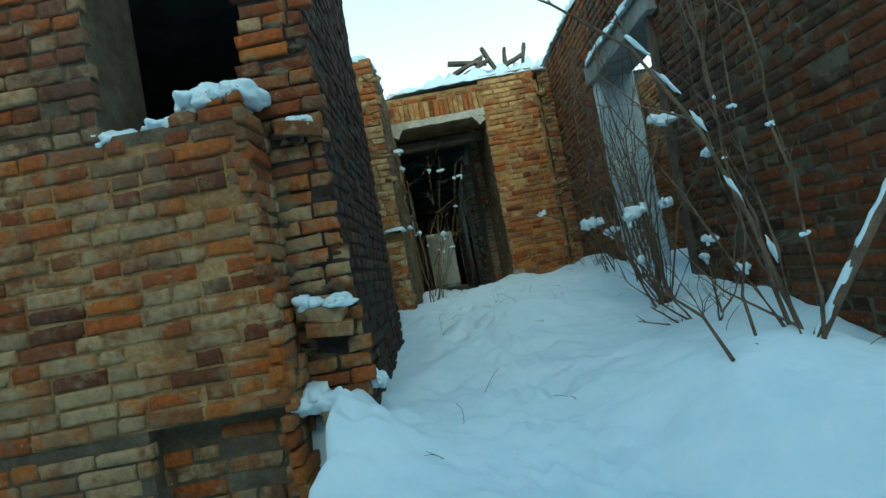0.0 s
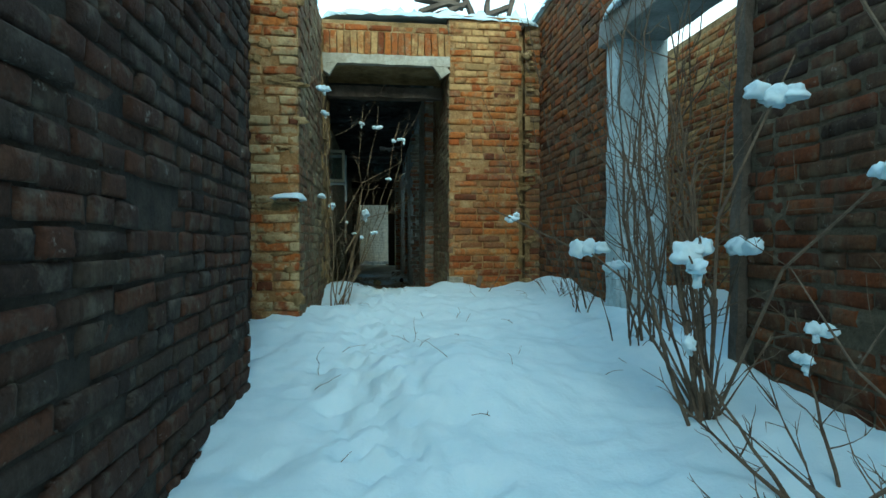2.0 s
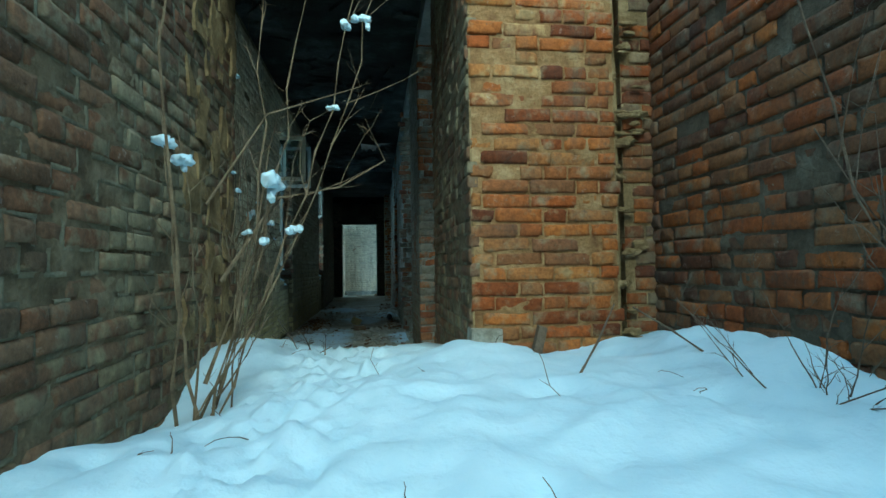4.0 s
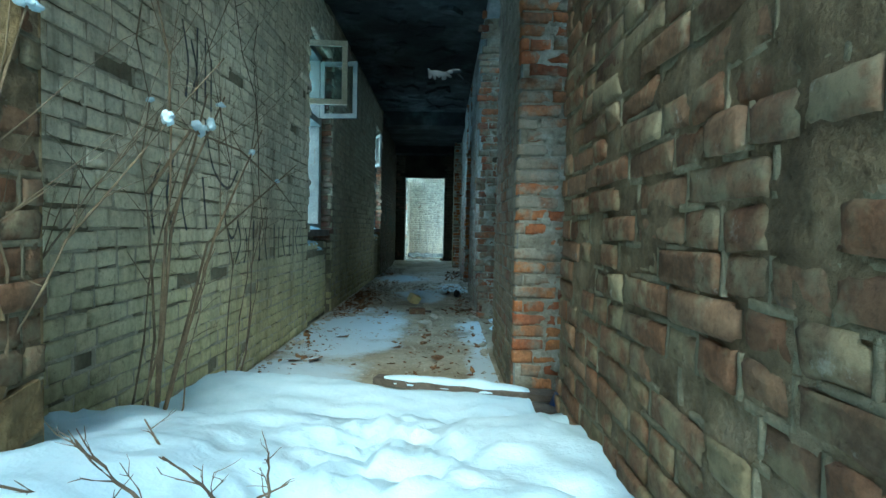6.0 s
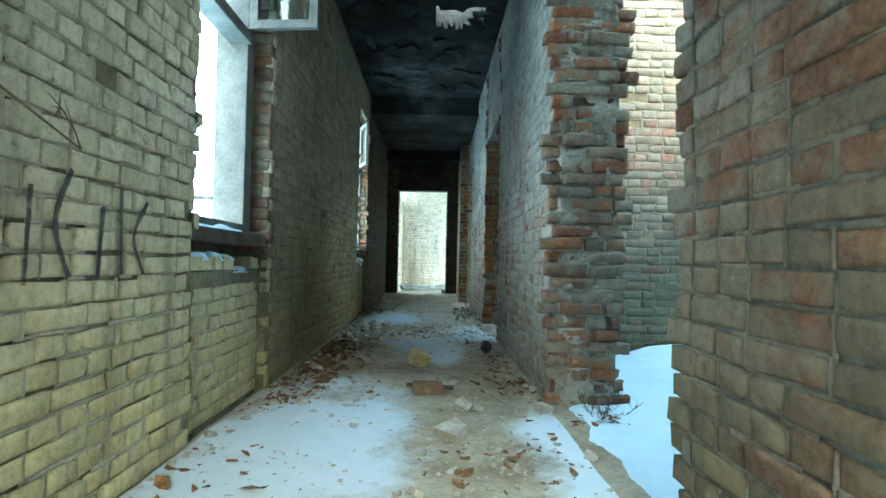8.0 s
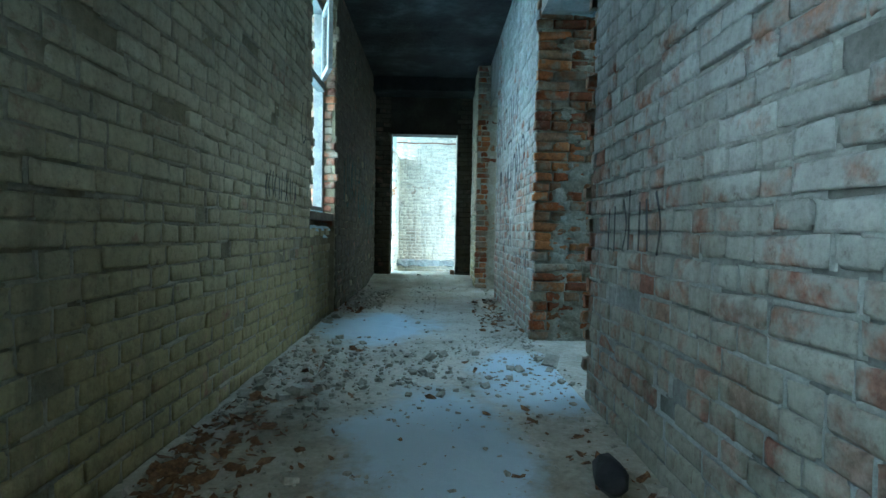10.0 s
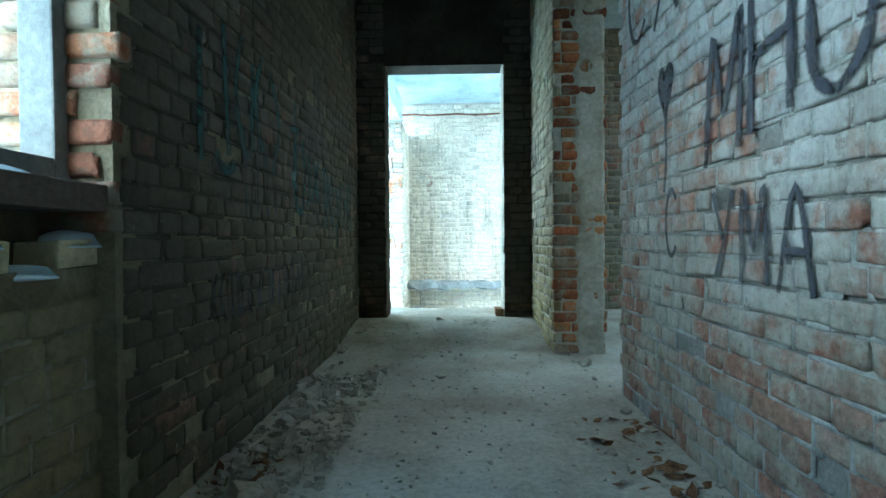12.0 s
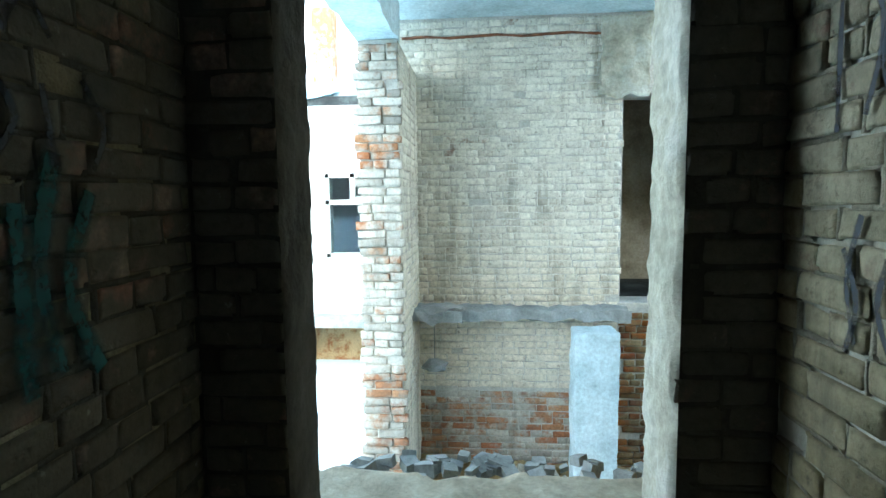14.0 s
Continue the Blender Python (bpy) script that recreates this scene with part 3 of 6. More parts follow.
def spread(lo, hi, step, far):
    a = list(np.arange(lo, hi + 1e-6, step))
    out, g = [], step
    p = hi
    while p < far:
        g *= 1.35
        p += g
        out.append(p)
    left, g, p = [], step, lo
    while p > -far:
        g *= 1.35
        p -= g
        left.append(p)
    return left[::-1] + a + out


ground = mesh_part("ground", grid_mesh(spread(-0.6, 3.4, 0.026, 700), spread(-0.8, 10.8, 0.026, 700), ground_height), M_SNOW, smooth=True)
tagged(ground, "trodden blue-shaded snow over uneven ground between ruined walls", "ground", kind="structure")

# ---------------------------------------------------------------- the ruined court
TOP = 3.5
w_near = wall("wall_1", "weathered red brick wall of a ruin with a broken edge", [
    (-5, -0.57, 2.07, 2.5, -1.1, 4.2), (-0.57, 0.05, 2.07, 2.36, 0.38, 1.66), (-0.57, 0.05, 2.16, 2.36, -1.1, 0.38)], M_MORTAR_COURT)
bricks(w_near, (-5, 2.07), (1, 0), (0, -1), 5.06, 0.38, 4.2, M_PIER, near=(3.2, 5.1), proud=0.012, seed=11, uneven=1.6, most=330, half=0.5,
       skip=lambda u, z: 4.43 < u and z > (1.60 if u < 4.7 else 1.74) + 0.05 * math.sin(u * 9))
bricks(w_near, (-5, 2.07), (1, 0), (0, -1), 4.43, -1.0, 0.38, M_PIER, seed=9, proud=0.010, uneven=1.5)
bricks(w_near, (-5, 2.16), (1, 0), (0, -1), 5.0, -1.0, 0.38, M_PIER, near=(3.6, 5.1), proud=0.010, seed=10, uneven=1.6)
bricks(w_near, (0.05, 2.07), (0, 1), (1, 0), 0.28, -0.1, 1.72, M_PIER, near=(0, 1), proud=0.014, seed=12, uneven=3.4, ragged=0.05)
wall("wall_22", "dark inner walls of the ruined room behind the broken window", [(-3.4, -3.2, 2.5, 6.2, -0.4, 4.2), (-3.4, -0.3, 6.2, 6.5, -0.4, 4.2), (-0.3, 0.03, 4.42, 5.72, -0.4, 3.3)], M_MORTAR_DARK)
bm = bmesh.new()
box(bm, -5, 0.03, 2.5, 6.5, 3.1, 3.3)
box(bm, -0.57, 0.03, 2.1, 2.5, 3.1, 3.3)
tagged(part("side_ceiling", bm, M_CONCRETE), "concrete slab over the dark side room", "ceiling", kind="structure")
w_left = wall("wall_2", "sooty brick wall of the roofless court, shade in its colour", [(0.03, 0.32, 2.36, 4.42, -0.4, 3.4)], M_MORTAR_DARK)
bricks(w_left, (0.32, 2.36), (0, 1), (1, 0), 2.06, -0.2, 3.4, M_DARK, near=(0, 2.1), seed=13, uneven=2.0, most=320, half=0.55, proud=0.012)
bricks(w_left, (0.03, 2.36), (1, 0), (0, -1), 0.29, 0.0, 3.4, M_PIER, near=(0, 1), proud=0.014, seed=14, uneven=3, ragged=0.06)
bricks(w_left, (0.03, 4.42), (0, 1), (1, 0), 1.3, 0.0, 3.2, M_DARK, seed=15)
w_jamb = wall("wall_3", "brick pier at the doorway with mortar-smeared edges", [(-0.3, 0.39, 5.72, 8.1, -0.3, 3.35)])
bricks(w_jamb, (-0.3, 5.72), (1, 0), (0, -1), 0.69, 0.2, 3.35, M_MORTARED, near=(0, 0.7), proud=0.012, seed=16, uneven=2.2)
bricks(w_jamb, (0.39, 5.72), (0, 1), (1, 0), 2.37, 0.2, 3.35, M_INNER, near=(0, 2.37), seed=17, uneven=1.6, half=0.5, proud=0.012, tight=False)
w_front = wall("wall_4", "orange brick wall beside the doorway, lit by the open sky", [
    (1.745, 2.52, 7.27, 8.9, -0.3, 3.45), (2.52, 2.62, 7.5, 8.9, -0.3, 3.45), (2.62, 2.8, 7.4, 8.9, -0.3, 3.45), (0.39, 1.745, 7.3, 8.0, 2.9, 3.36)])
bricks(w_front, (1.745, 7.27), (1, 0), (0, -1), 0.77, 0.2, 3.45, M_RED, near=(0, 0.8), proud=0.012, seed=18, uneven=1.7, half=0.5)
coat(w_front, (1.755, 7.27), (1, 0), (0, -1), 0.755, 0.2, 3.45, 0.001, 0.010, M_CLAYEY, 18, "lime mortar squeezed from the joints")
coat(w_front, (1.745, 7.27), (0, 1), (-1, 0), 1.62, 0.1, 3.45, 0.005, 0.010, M_GRIME, 20, "limewash and mortar over the bricks", cell=0.016)
coat(w_jamb, (0.39, 5.72), (0, 1), (1, 0), 2.37, 0.2, 3.35, 0.004, 0.010, M_GRIME, 17, "limewash and mortar over the bricks", cell=0.016)
coat(w_jamb, (-0.3, 5.72), (1, 0), (0, -1), 0.68, 0.2, 3.35, 0.003, 0.009, M_CLAYEY, 16, "lime mortar squeezed from the joints")
bricks(w_front, (0.39, 7.3), (1, 0), (0, -1), 1.355, 3.25, 3.36, M_RED, near=(0, 1.4), proud=0.007, seed=19)
bricks(w_front, (1.745, 7.27), (0, 1), (-1, 0), 1.63, 0.0, 3.45, M_INNER, near=(0, 1.63), seed=20, uneven=1.5, most=320, half=0.6, proud=0.012, tight=False)
bricks(w_front, (2.62, 7.4), (1, 0), (0, -1), 0.2, 0.2, 3.45, M_PIER, near=(0, 1), proud=0.012, seed=21)
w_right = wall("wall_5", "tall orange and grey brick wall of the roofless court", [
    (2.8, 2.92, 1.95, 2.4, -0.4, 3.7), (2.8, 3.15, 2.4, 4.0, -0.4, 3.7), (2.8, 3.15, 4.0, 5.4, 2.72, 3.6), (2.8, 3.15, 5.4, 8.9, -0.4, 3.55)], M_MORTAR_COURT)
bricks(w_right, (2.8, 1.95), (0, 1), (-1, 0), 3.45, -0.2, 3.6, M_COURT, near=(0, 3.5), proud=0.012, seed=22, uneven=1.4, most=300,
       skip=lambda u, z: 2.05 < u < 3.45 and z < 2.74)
bricks(w_right, (2.8, 5.4), (0, 1), (-1, 0), 2.1, -0.2, 3.55, M_BROWN, near=(0, 2.1), proud=0.013, seed=25, uneven=1.5, most=300, half=0.6)
w_return = wall("wall_6", "brick return wall with a narrow dark slot", [(2.92, 3.07, 1.95, 2.4, -0.4, 0.35), (2.92, 3.07, 1.95, 2.4, 2.35, 3.7), (2.92, 3.07, 2.36, 2.4, 0.35, 2.35), (3.07, 3.15, 1.95, 2.4, -0.4, 3.7), (3.15, 7, 1.95, 2.4, -0.4, 3.7)], M_MORTAR_COURT)
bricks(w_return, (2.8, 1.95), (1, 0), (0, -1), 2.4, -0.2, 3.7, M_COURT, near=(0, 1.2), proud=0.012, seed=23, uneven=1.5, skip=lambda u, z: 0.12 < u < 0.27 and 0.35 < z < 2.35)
w_behind = wall("wall_7", "brick wall behind the court's side doorway", [(4.6, 4.9, 2.4, 8.9, -0.4, 3.4)])
bricks(w_behind, (4.6, 2.4), (0, 1), (-1, 0), 6.4, 0.0, 3.4, M_RED, proud=0.007, seed=24)

# an unseen wall behind the path, added so that its shade lies over the first stretch
w_back = wall("wall_23", "added plain grey wall behind the path, unseen, for shade", [(-16, 18, -7.5, -7.0, -1.2, 8.0)], M_FACADE_GREY)

# ---------------------------------------------------------------- the corridor
CEIL = 3.4
W1, W2 = (11.97, 13.0), (16.82, 17.82)
SILL, HEAD = 0.92, 2.9
boxes = []
for y0, y1 in ((8.1, W1[0]), (W1[1], W2[0]), (W2[1], 21.2)):
    boxes.append((-0.34, -0.012, y0, y1, -0.3, CEIL))
for y0, y1 in (W1, W2):
    boxes += [(-0.34, -0.07, y0, y1, -0.3, 0.74), (-0.34, -0.2, y0, y1, 0.74, SILL), (-0.34, -0.012, y0, y1, HEAD, CEIL)]
w_corr = wall("wall_8", "limewashed brick corridor wall with graffiti and two windows", boxes, M_WASH_LEFT)


def in_window(u, z):
    y = 8.1 + u
    return z < HEAD and (W1[0] < y < W1[1] or W2[0] < y < W2[1])


bricks(w_corr, (-0.012, 17.85), (0, 1), (1, 0), 3.35, 0.0, CEIL, M_LIME_SHADED, seed=30, half=0.66, uneven=1.6, proud=0.011)
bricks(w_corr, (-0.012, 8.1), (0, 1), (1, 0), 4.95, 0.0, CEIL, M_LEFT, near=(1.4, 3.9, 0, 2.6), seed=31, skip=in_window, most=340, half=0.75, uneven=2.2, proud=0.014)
bricks(w_corr, (-0.012, 13.06), (0, 1), (1, 0), 4.79, 0.0, CEIL, M_LIME_DIMMED, near=(1.6, 3.7, 0, 2.2), seed=39, skip=lambda u, z: in_window(u + 4.96, z), most=320, half=0.75, uneven=2.2, proud=0.014)
for i, (y0, y1) in enumerate((W1, W2)):
    bricks(w_corr, (-0.07, y0 + 0.05), (0, 1), (1, 0), y1 - y0 - 0.06, 0.0, 0.72, (M_LEFT, M_LIME_DIMMED)[i], near=(0, 1), seed=32 + i, uneven=2.0, half=0.7)
    bricks(w_corr, (-0.34, y1), (1, 0), (0, -1), 0.33, SILL - 0.1, HEAD, M_END, near=(0, 0.5), seed=34 + i, uneven=1.4)
    bricks(w_corr, (-0.34, y0), (1, 0), (0, 1), 0.33, SILL, HEAD, M_LEFT, seed=36 + i, uneven=1.4)

w_a = wall("wall_9", "grey and orange brick pier between two openings", [(1.712, 2.05, 9.93, 11.08, -0.3, CEIL)], M_WASH_RIGHT)
bricks(w_a, (1.702, 9.93), (1, 0), (0, -1), 0.35, 0.0, CEIL, M_QUOIN, near=(0, 1), seed=41, uneven=1.6)
coat(w_a, (1.722, 9.93), (1, 0), (0, -1), 0.32, 0.0, CEIL, 0.008, 0.012, M_WASH_PALE, 41, "pale mortar between the end bricks", lambda u, z: 0.012 * smoothstep(0.14, 0.03, u))
bricks(w_a, (1.712, 9.96), (0, 1), (-1, 0), 1.14, 0.0, CEIL, M_FADED, near=(0, 1.3), seed=42, uneven=1.6, half=0.75, ragged=-0.12, most=330, proud=0.010)
bricks(w_a, (1.712, 11.08), (1, 0), (0, 1), 0.34, 0.0, CEIL, M_RIGHT, seed=43)
w_b = wall("wall_10", "blue-washed brick corridor wall with a toothed broken end", [(1.712, 2.08, 12.70, 15.2, -0.3, CEIL)], M_WASH_RIGHT)
bricks(w_b, (1.702, 12.70), (1, 0), (0, -1), 0.39, 0.0, CEIL, M_END, near=(0, 1), seed=44, uneven=2.6, ragged=0.08, proud=0.03)
coat(w_b, (1.722, 12.70), (1, 0), (0, -1), 0.35, 0.0, CEIL, 0.020, 0.020, M_WASH_PALE, 44, "mortar smeared over the broken end")
bricks(w_b, (1.712, 15.2), (1, 0), (0, 1), 0.38, 0.0, CEIL, M_END, seed=43, uneven=3, ragged=0.05, proud=0.03)
bricks(w_b, (1.712, 12.70), (0, 1), (-1, 0), 2.5, 0.0, CEIL, M_RIGHT, near=(0, 1.5), seed=45, half=0.8, uneven=2.0, most=320, proud=0.014)
w_c = wall("wall_11", "blue-washed brick corridor wall covered with graffiti", [(1.712, 2.27, 16.62, 19.2, -0.3, CEIL)], M_WASH_RIGHT)
bricks(w_c, (1.712, 16.62), (1, 0), (0, -1), 0.55, 0.0, CEIL, M_QUOIN, near=(0, 1), seed=46, uneven=2.8, ragged=0.04, proud=0.03, half=0.5)
coat(w_c, (1.722, 16.62), (1, 0), (0, -1), 0.54, 0.0, CEIL, 0.026, 0.024, M_WASH_PALE, 46, "thick pale mortar over the broken end",
     lambda u, z: 0.03 * smoothstep(0.13, 0.05, u) + 0.026 * smoothstep(1.25, 1.4, z) * smoothstep(0.42, 0.3, u) - 0.012 * smoothstep(0.40, 0.5, u))
bricks(w_c, (1.712, 16.62), (0, 1), (-1, 0), 2.58, 0.0, CEIL, M_RIGHT, near=(0, 2.6, 0, 2.4), seed=47, half=0.8, uneven=2.0, most=330, proud=0.014)
bricks(w_c, (1.712, 19.2), (1, 0), (0, 1), 0.55, 0.0, CEIL, M_RIGHT, seed=48)
w_d = wall("wall_12", "brick pier with a plastered side beside the last doorway", [(1.55, 1.89, 20.15, 21.2, -0.3, CEIL)], M_PLASTER)
bricks(w_d, (1.54, 20.15), (1, 0), (0, -1), 0.35, 0.0, CEIL, M_QUOIN, near=(0, 1), seed=49, uneven=1.6)
coat(w_d, (1.56, 20.15), (1, 0), (0, -1), 0.33, 0.0, CEIL, 0.021, 0.008, M_PLASTER, 49, "grey plaster left on the pier",
     lambda u, z: 0.022 * smoothstep(0.16, 0.11, u + 0.07 * noise.noise(Vector((z * 5, 2, 1)))) + 0.03 * smoothstep(0.05, 0.03, math.hypot(u - 0.2, z - 1.97)))
bricks(w_d, (1.55, 20.15), (0, 1), (-1, 0), 1.05, 0.0, CEIL, M_LIME_DIMMED, near=(0, 1.1), seed=50, half=0.6, uneven=2.0, proud=0.014)
w_end = wall("wall_13", "plastered brick end wall with a tall doorway", [(-0.5, 0.24, 21.2, 21.46, -2, 3.9), (1.30, 1.89, 21.2, 21.46, -2, 3.9), (0.24, 1.30, 21.2, 21.46, 2.34, 3.9)], M_PLASTER_SHADED)
bricks(w_end, (0.0, 21.2), (1, 0), (0, -1), 0.24, 0.0, CEIL, M_LIME_SHADED, near=(0, 1), seed=51, proud=0.006)
bricks(w_end, (1.30, 21.2), (1, 0), (0, -1), 0.25, 0.0, CEIL, M_LIME_SHADED, near=(0, 1), seed=52, proud=0.006)
# beams over the openings
over = wall("wall_14", "concrete beams above the openings of the corridor", [
    (1.712, 2.05, 8.9, 9.93, 3.2, CEIL), (1.712, 2.05, 11.08, 12.70, 3.25, CEIL), (1.712, 2.08, 15.2, 16.62, 2.4, CEIL), (1.712, 2.1, 19.2, 20.15, 2.55, CEIL)], M_CONCRETE)

# floor and ceiling
def floor_height(x, y):
    return 0.10 * smoothstep(20.1, 21.1, y) + 0.006 * noise.noise(Vector((x * 3, y * 3, 0))) + 0.006 * noise.noise(Vector((x * 11, y * 11, 5)))


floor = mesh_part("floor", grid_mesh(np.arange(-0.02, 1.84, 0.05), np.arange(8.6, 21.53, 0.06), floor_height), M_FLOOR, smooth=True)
tagged(floor, "dusty concrete corridor floor strewn with leaves and plaster crumbs", "floor", kind="structure")
bm = bmesh.new()
rough_box(bm, (1.05, 0.26, 0.3), pose(0.77, 21.33, -0.075), 6, 0.008, 1)
tagged(mesh_part("broken_slab", grid_mesh(np.arange(-0.2, 1.8, 0.04), np.arange(21.45, 22.35, 0.03),
       lambda x, y: floor_height(x, y) - 0.004 * smoothstep(21.54, 21.50, y) + (0.012 * noise.noise(Vector((x * 4, y * 4, 1))) + 0.008 * noise.noise(Vector((x * 14, y * 14, 1)))) * smoothstep(21.5, 21.7, y)
       - 0.32 * smoothstep(0, 0.07, y - 21.88 - 0.09 * noise.noise(Vector((x * 2.3, 3, 0))) - 0.04 * noise.noise(Vector((x * 9, 7, 0))))), M_FLOOR, smooth=True),
       "dusty floor slab broken off beyond the last doorway", "floor", kind="structure")
tagged(part("threshold", bm, M_FLOOR), "broken concrete threshold of the last doorway", "threshold", kind="structure")

bm = bmesh.new()
HOLE = (1.0, 1.51, 15.0, 15.38)
LOW = 3.12   # the lower ceiling towards the end
for b in ((-0.5, 2.1, 8.0, HOLE[2], CEIL, CEIL + 0.2), (-0.5, 2.1, HOLE[3], 18.0, CEIL, CEIL + 0.2), (-0.5, HOLE[0], HOLE[2], HOLE[3], CEIL, CEIL + 0.2), (HOLE[1], 2.1, HOLE[2], HOLE[3], CEIL, CEIL + 0.2),
          (0.0, 1.70, 18.0, 20.75, LOW, CEIL), (0.0, 1.70, 20.75, 21.19, 2.92, LOW), (-0.5, 2.1, 18.0, 21.2, CEIL, CEIL + 0.2)):
    box(bm, *b)
r = random.Random(5)
for i in range(130):   # hanging scraps of plaster and lath
    y = r.uniform(8.3, 17.8)
    w, d, h = r.uniform(0.05, 0.32), r.uniform(0.05, 0.4), r.uniform(0.01, 0.05)
    rough_box(bm, (w, d, h), pose(r.uniform(0.1, 1.6), y, CEIL - h * 0.4, r.gauss(0, 5), r.gauss(0, 5), r.uniform(0, 90)), 1, 0.02, i)
for i in range(15):
    rough_box(bm, (0.035, 0.02, r.uniform(0.05, 0.2)), pose(HOLE[0] + 0.02 + 0.032 * i, HOLE[3] - 0.01, CEIL + 0.02, 0, r.gauss(0, 8), 0), 1, 0.01, i)
tagged(part("ceiling", bm, M_CEILING), "dark plaster ceiling with scaled patches and a ragged hole", "ceiling", kind="structure")

# rooms on the right
w_r1 = wall("wall_15", "pale brick back wall of a roofless side room", [(2.08, 6.0, 14.2, 14.5, -0.3, 4.2)], M_WASH_LEFT)
bricks(w_r1, (2.08, 14.2), (1, 0), (0, -1), 3.6, 0.0, 4.2, M_ROOM, near=(0.3, 2.6, 0, 2.2), seed=61, half=0.5, uneven=1.6, proud=0.011)
w_r2 = wall("wall_16", "grey brick cross wall between two side rooms", [(2.05, 6.0, 11.1, 11.4, -0.3, 3.6)], M_MORTAR_DARK)
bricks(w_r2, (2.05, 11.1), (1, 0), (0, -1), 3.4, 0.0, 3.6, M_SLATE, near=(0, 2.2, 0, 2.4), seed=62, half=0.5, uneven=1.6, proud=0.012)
bricks(w_r2, (2.05, 11.4), (1, 0), (0, 1), 3.4, 0.0, 3.6, M_RIGHT, seed=65)
w_r3 = wall("wall_17", "stained pale brick wall of a roofless side room", [(2.27, 6.0, 17.6, 17.9, -0.3, 4.0)], M_WASH_LEFT)
bricks(w_r3, (2.27, 17.6), (1, 0), (0, -1), 2.6, 0.0, 4.0, M_ROOM, near=(0, 2.2, 0, 2.5), seed=63, half=0.5, uneven=1.6, proud=0.011)
w_r4 = wall("wall_18", "pale brick wall of the last side room", [(1.89, 6.0, 22.4, 22.6, -2, 4.0), (6.0, 6.3, 8.9, 22.6, -0.3, 3.8), (1.69, 1.89, 21.46, 22.6, -2, 3.1)])
bricks(w_r4, (1.9, 22.4), (1, 0), (0, -1), 3.6, 0.0, 4.0, M_ROOM, seed=64, half=0.55, uneven=2)


def side_snow(x, y):
    return 0.02 + 0.10 * smoothstep(1.9, 3.2, x) + 0.12 * smoothstep(2.9, 4.2, x) + 0.09 * noise.noise(Vector((x * 1.4, y * 1.4, 3))) * smoothstep(1.8, 2.6, x) + 0.012 * noise.noise(Vector((x * 7, y * 7, 2))) - 0.07 * (1 - smoothstep(1.72, 1.84, x + 0.09 * noise.noise(Vector((x * 5, y * 3.5, 4)))))


for i, (y0, y1) in enumerate(((11.4, 14.2), (14.5, 17.6))):
    x0 = (1.70, 2.45)[i]
    ob = mesh_part("snow_floor", grid_mesh(np.arange(x0, 6.0, 0.06), np.arange(y0, y1 + 0.02, 0.06), lambda x, y: side_snow(x, y)), M_SNOW, smooth=True)
    tagged(ob, "snow lying on the floor of a roofless side room", "snow", kind="structure")
ob = mesh_part("room_floor", grid_mesh(np.arange(1.74, 6.0, 0.08), np.arange(8.9, 11.12, 0.08), lambda x, y: -0.01 + 0.015 * noise.noise(Vector((x * 5, y * 5, 8)))), M_SOIL, smooth=True)
tagged(ob, "dark earthy floor of a side room", "floor", kind="structure")

ob = mesh_part("room_floor", grid_mesh(np.arange(1.80, 6.0, 0.08), np.arange(17.9, 22.45, 0.08), lambda x, y: 0.01 * noise.noise(Vector((x * 5, y * 5, 8)))), M_FLOOR, smooth=True)
tagged(ob, "dusty floor of the last side room", "floor", kind="structure")
# Unseen slab, added to cut the skylight in the last side room.
bm = bmesh.new()
box(bm, 2.1, 4.2, 17.9, 22.4, CEIL, CEIL + 0.2)
tagged(part("room_shade_slab", bm, M_CEILING), "added slab that cuts the sky over the last side room", "ceiling", kind="structure")
heap = grid_mesh(np.arange(2.6, 5.9, 0.05), np.arange(20.9, 22.4, 0.05), lambda x, y: -0.10 + 0.26 * smoothstep(1.25, 0.15, math.hypot((x - 4.1) * 0.85, (y - 22.1) * 1.5)) + 0.07 * noise.noise(Vector((x * 3.5, y * 3.5, 9))) + 0.03 * noise.noise(Vector((x * 11, y * 11, 9))))
tagged(mesh_part("snow_heap", heap, M_SNOW, smooth=True), "crumbly heap of snow blown into the last side room", "snow", kind="stuff")

ob = mesh_part("room_floor", grid_mesh(np.arange(1.79, 2.75, 0.08), np.arange(14.5, 17.62, 0.08), lambda x, y: 0.004 + 0.012 * noise.noise(Vector((x * 5, y * 5, 6)))), M_FLOOR, smooth=True)
tagged(ob, "dusty edge of a side room's floor", "floor", kind="structure")
# Slabs out of view, put in to dim the open side rooms.
bm = bmesh.new()
box(bm, 2.4, 5.6, 9.7, 11.4, CEIL + 0.2, CEIL + 0.4)
box(bm, 4.9, 6.3, 11.4, 14.5, 4.2, 4.4)
box(bm, 2.08, 3.9, 14.5, 17.6, CEIL, CEIL + 0.2)
tagged(part("side_shade_slabs", bm, M_CEILING), "added slabs that cut the sky over the side rooms", "ceiling", kind="structure")

# ---------------------------------------------------------------- the room beyond the last doorway
w_far = wall("wall_19", "whitened brick wall of a two-storey room without a floor", [
    (-0.1, 2.24, 25.5, 25.9, -2, 3.9), (2.24, 3.4, 25.5, 25.9, 2.29, 3.9), (3.4, 5, 25.5, 25.9, -2, 3.9), (2.24, 3.4, 25.5, 25.9, -2, 0.1)], M_WASH_FAR)
bricks(w_far, (-0.1, 25.5), (1, 0), (0, -1), 2.33, -1.85, -0.85, M_DAMP, seed=76, proud=0.009, tight=True)
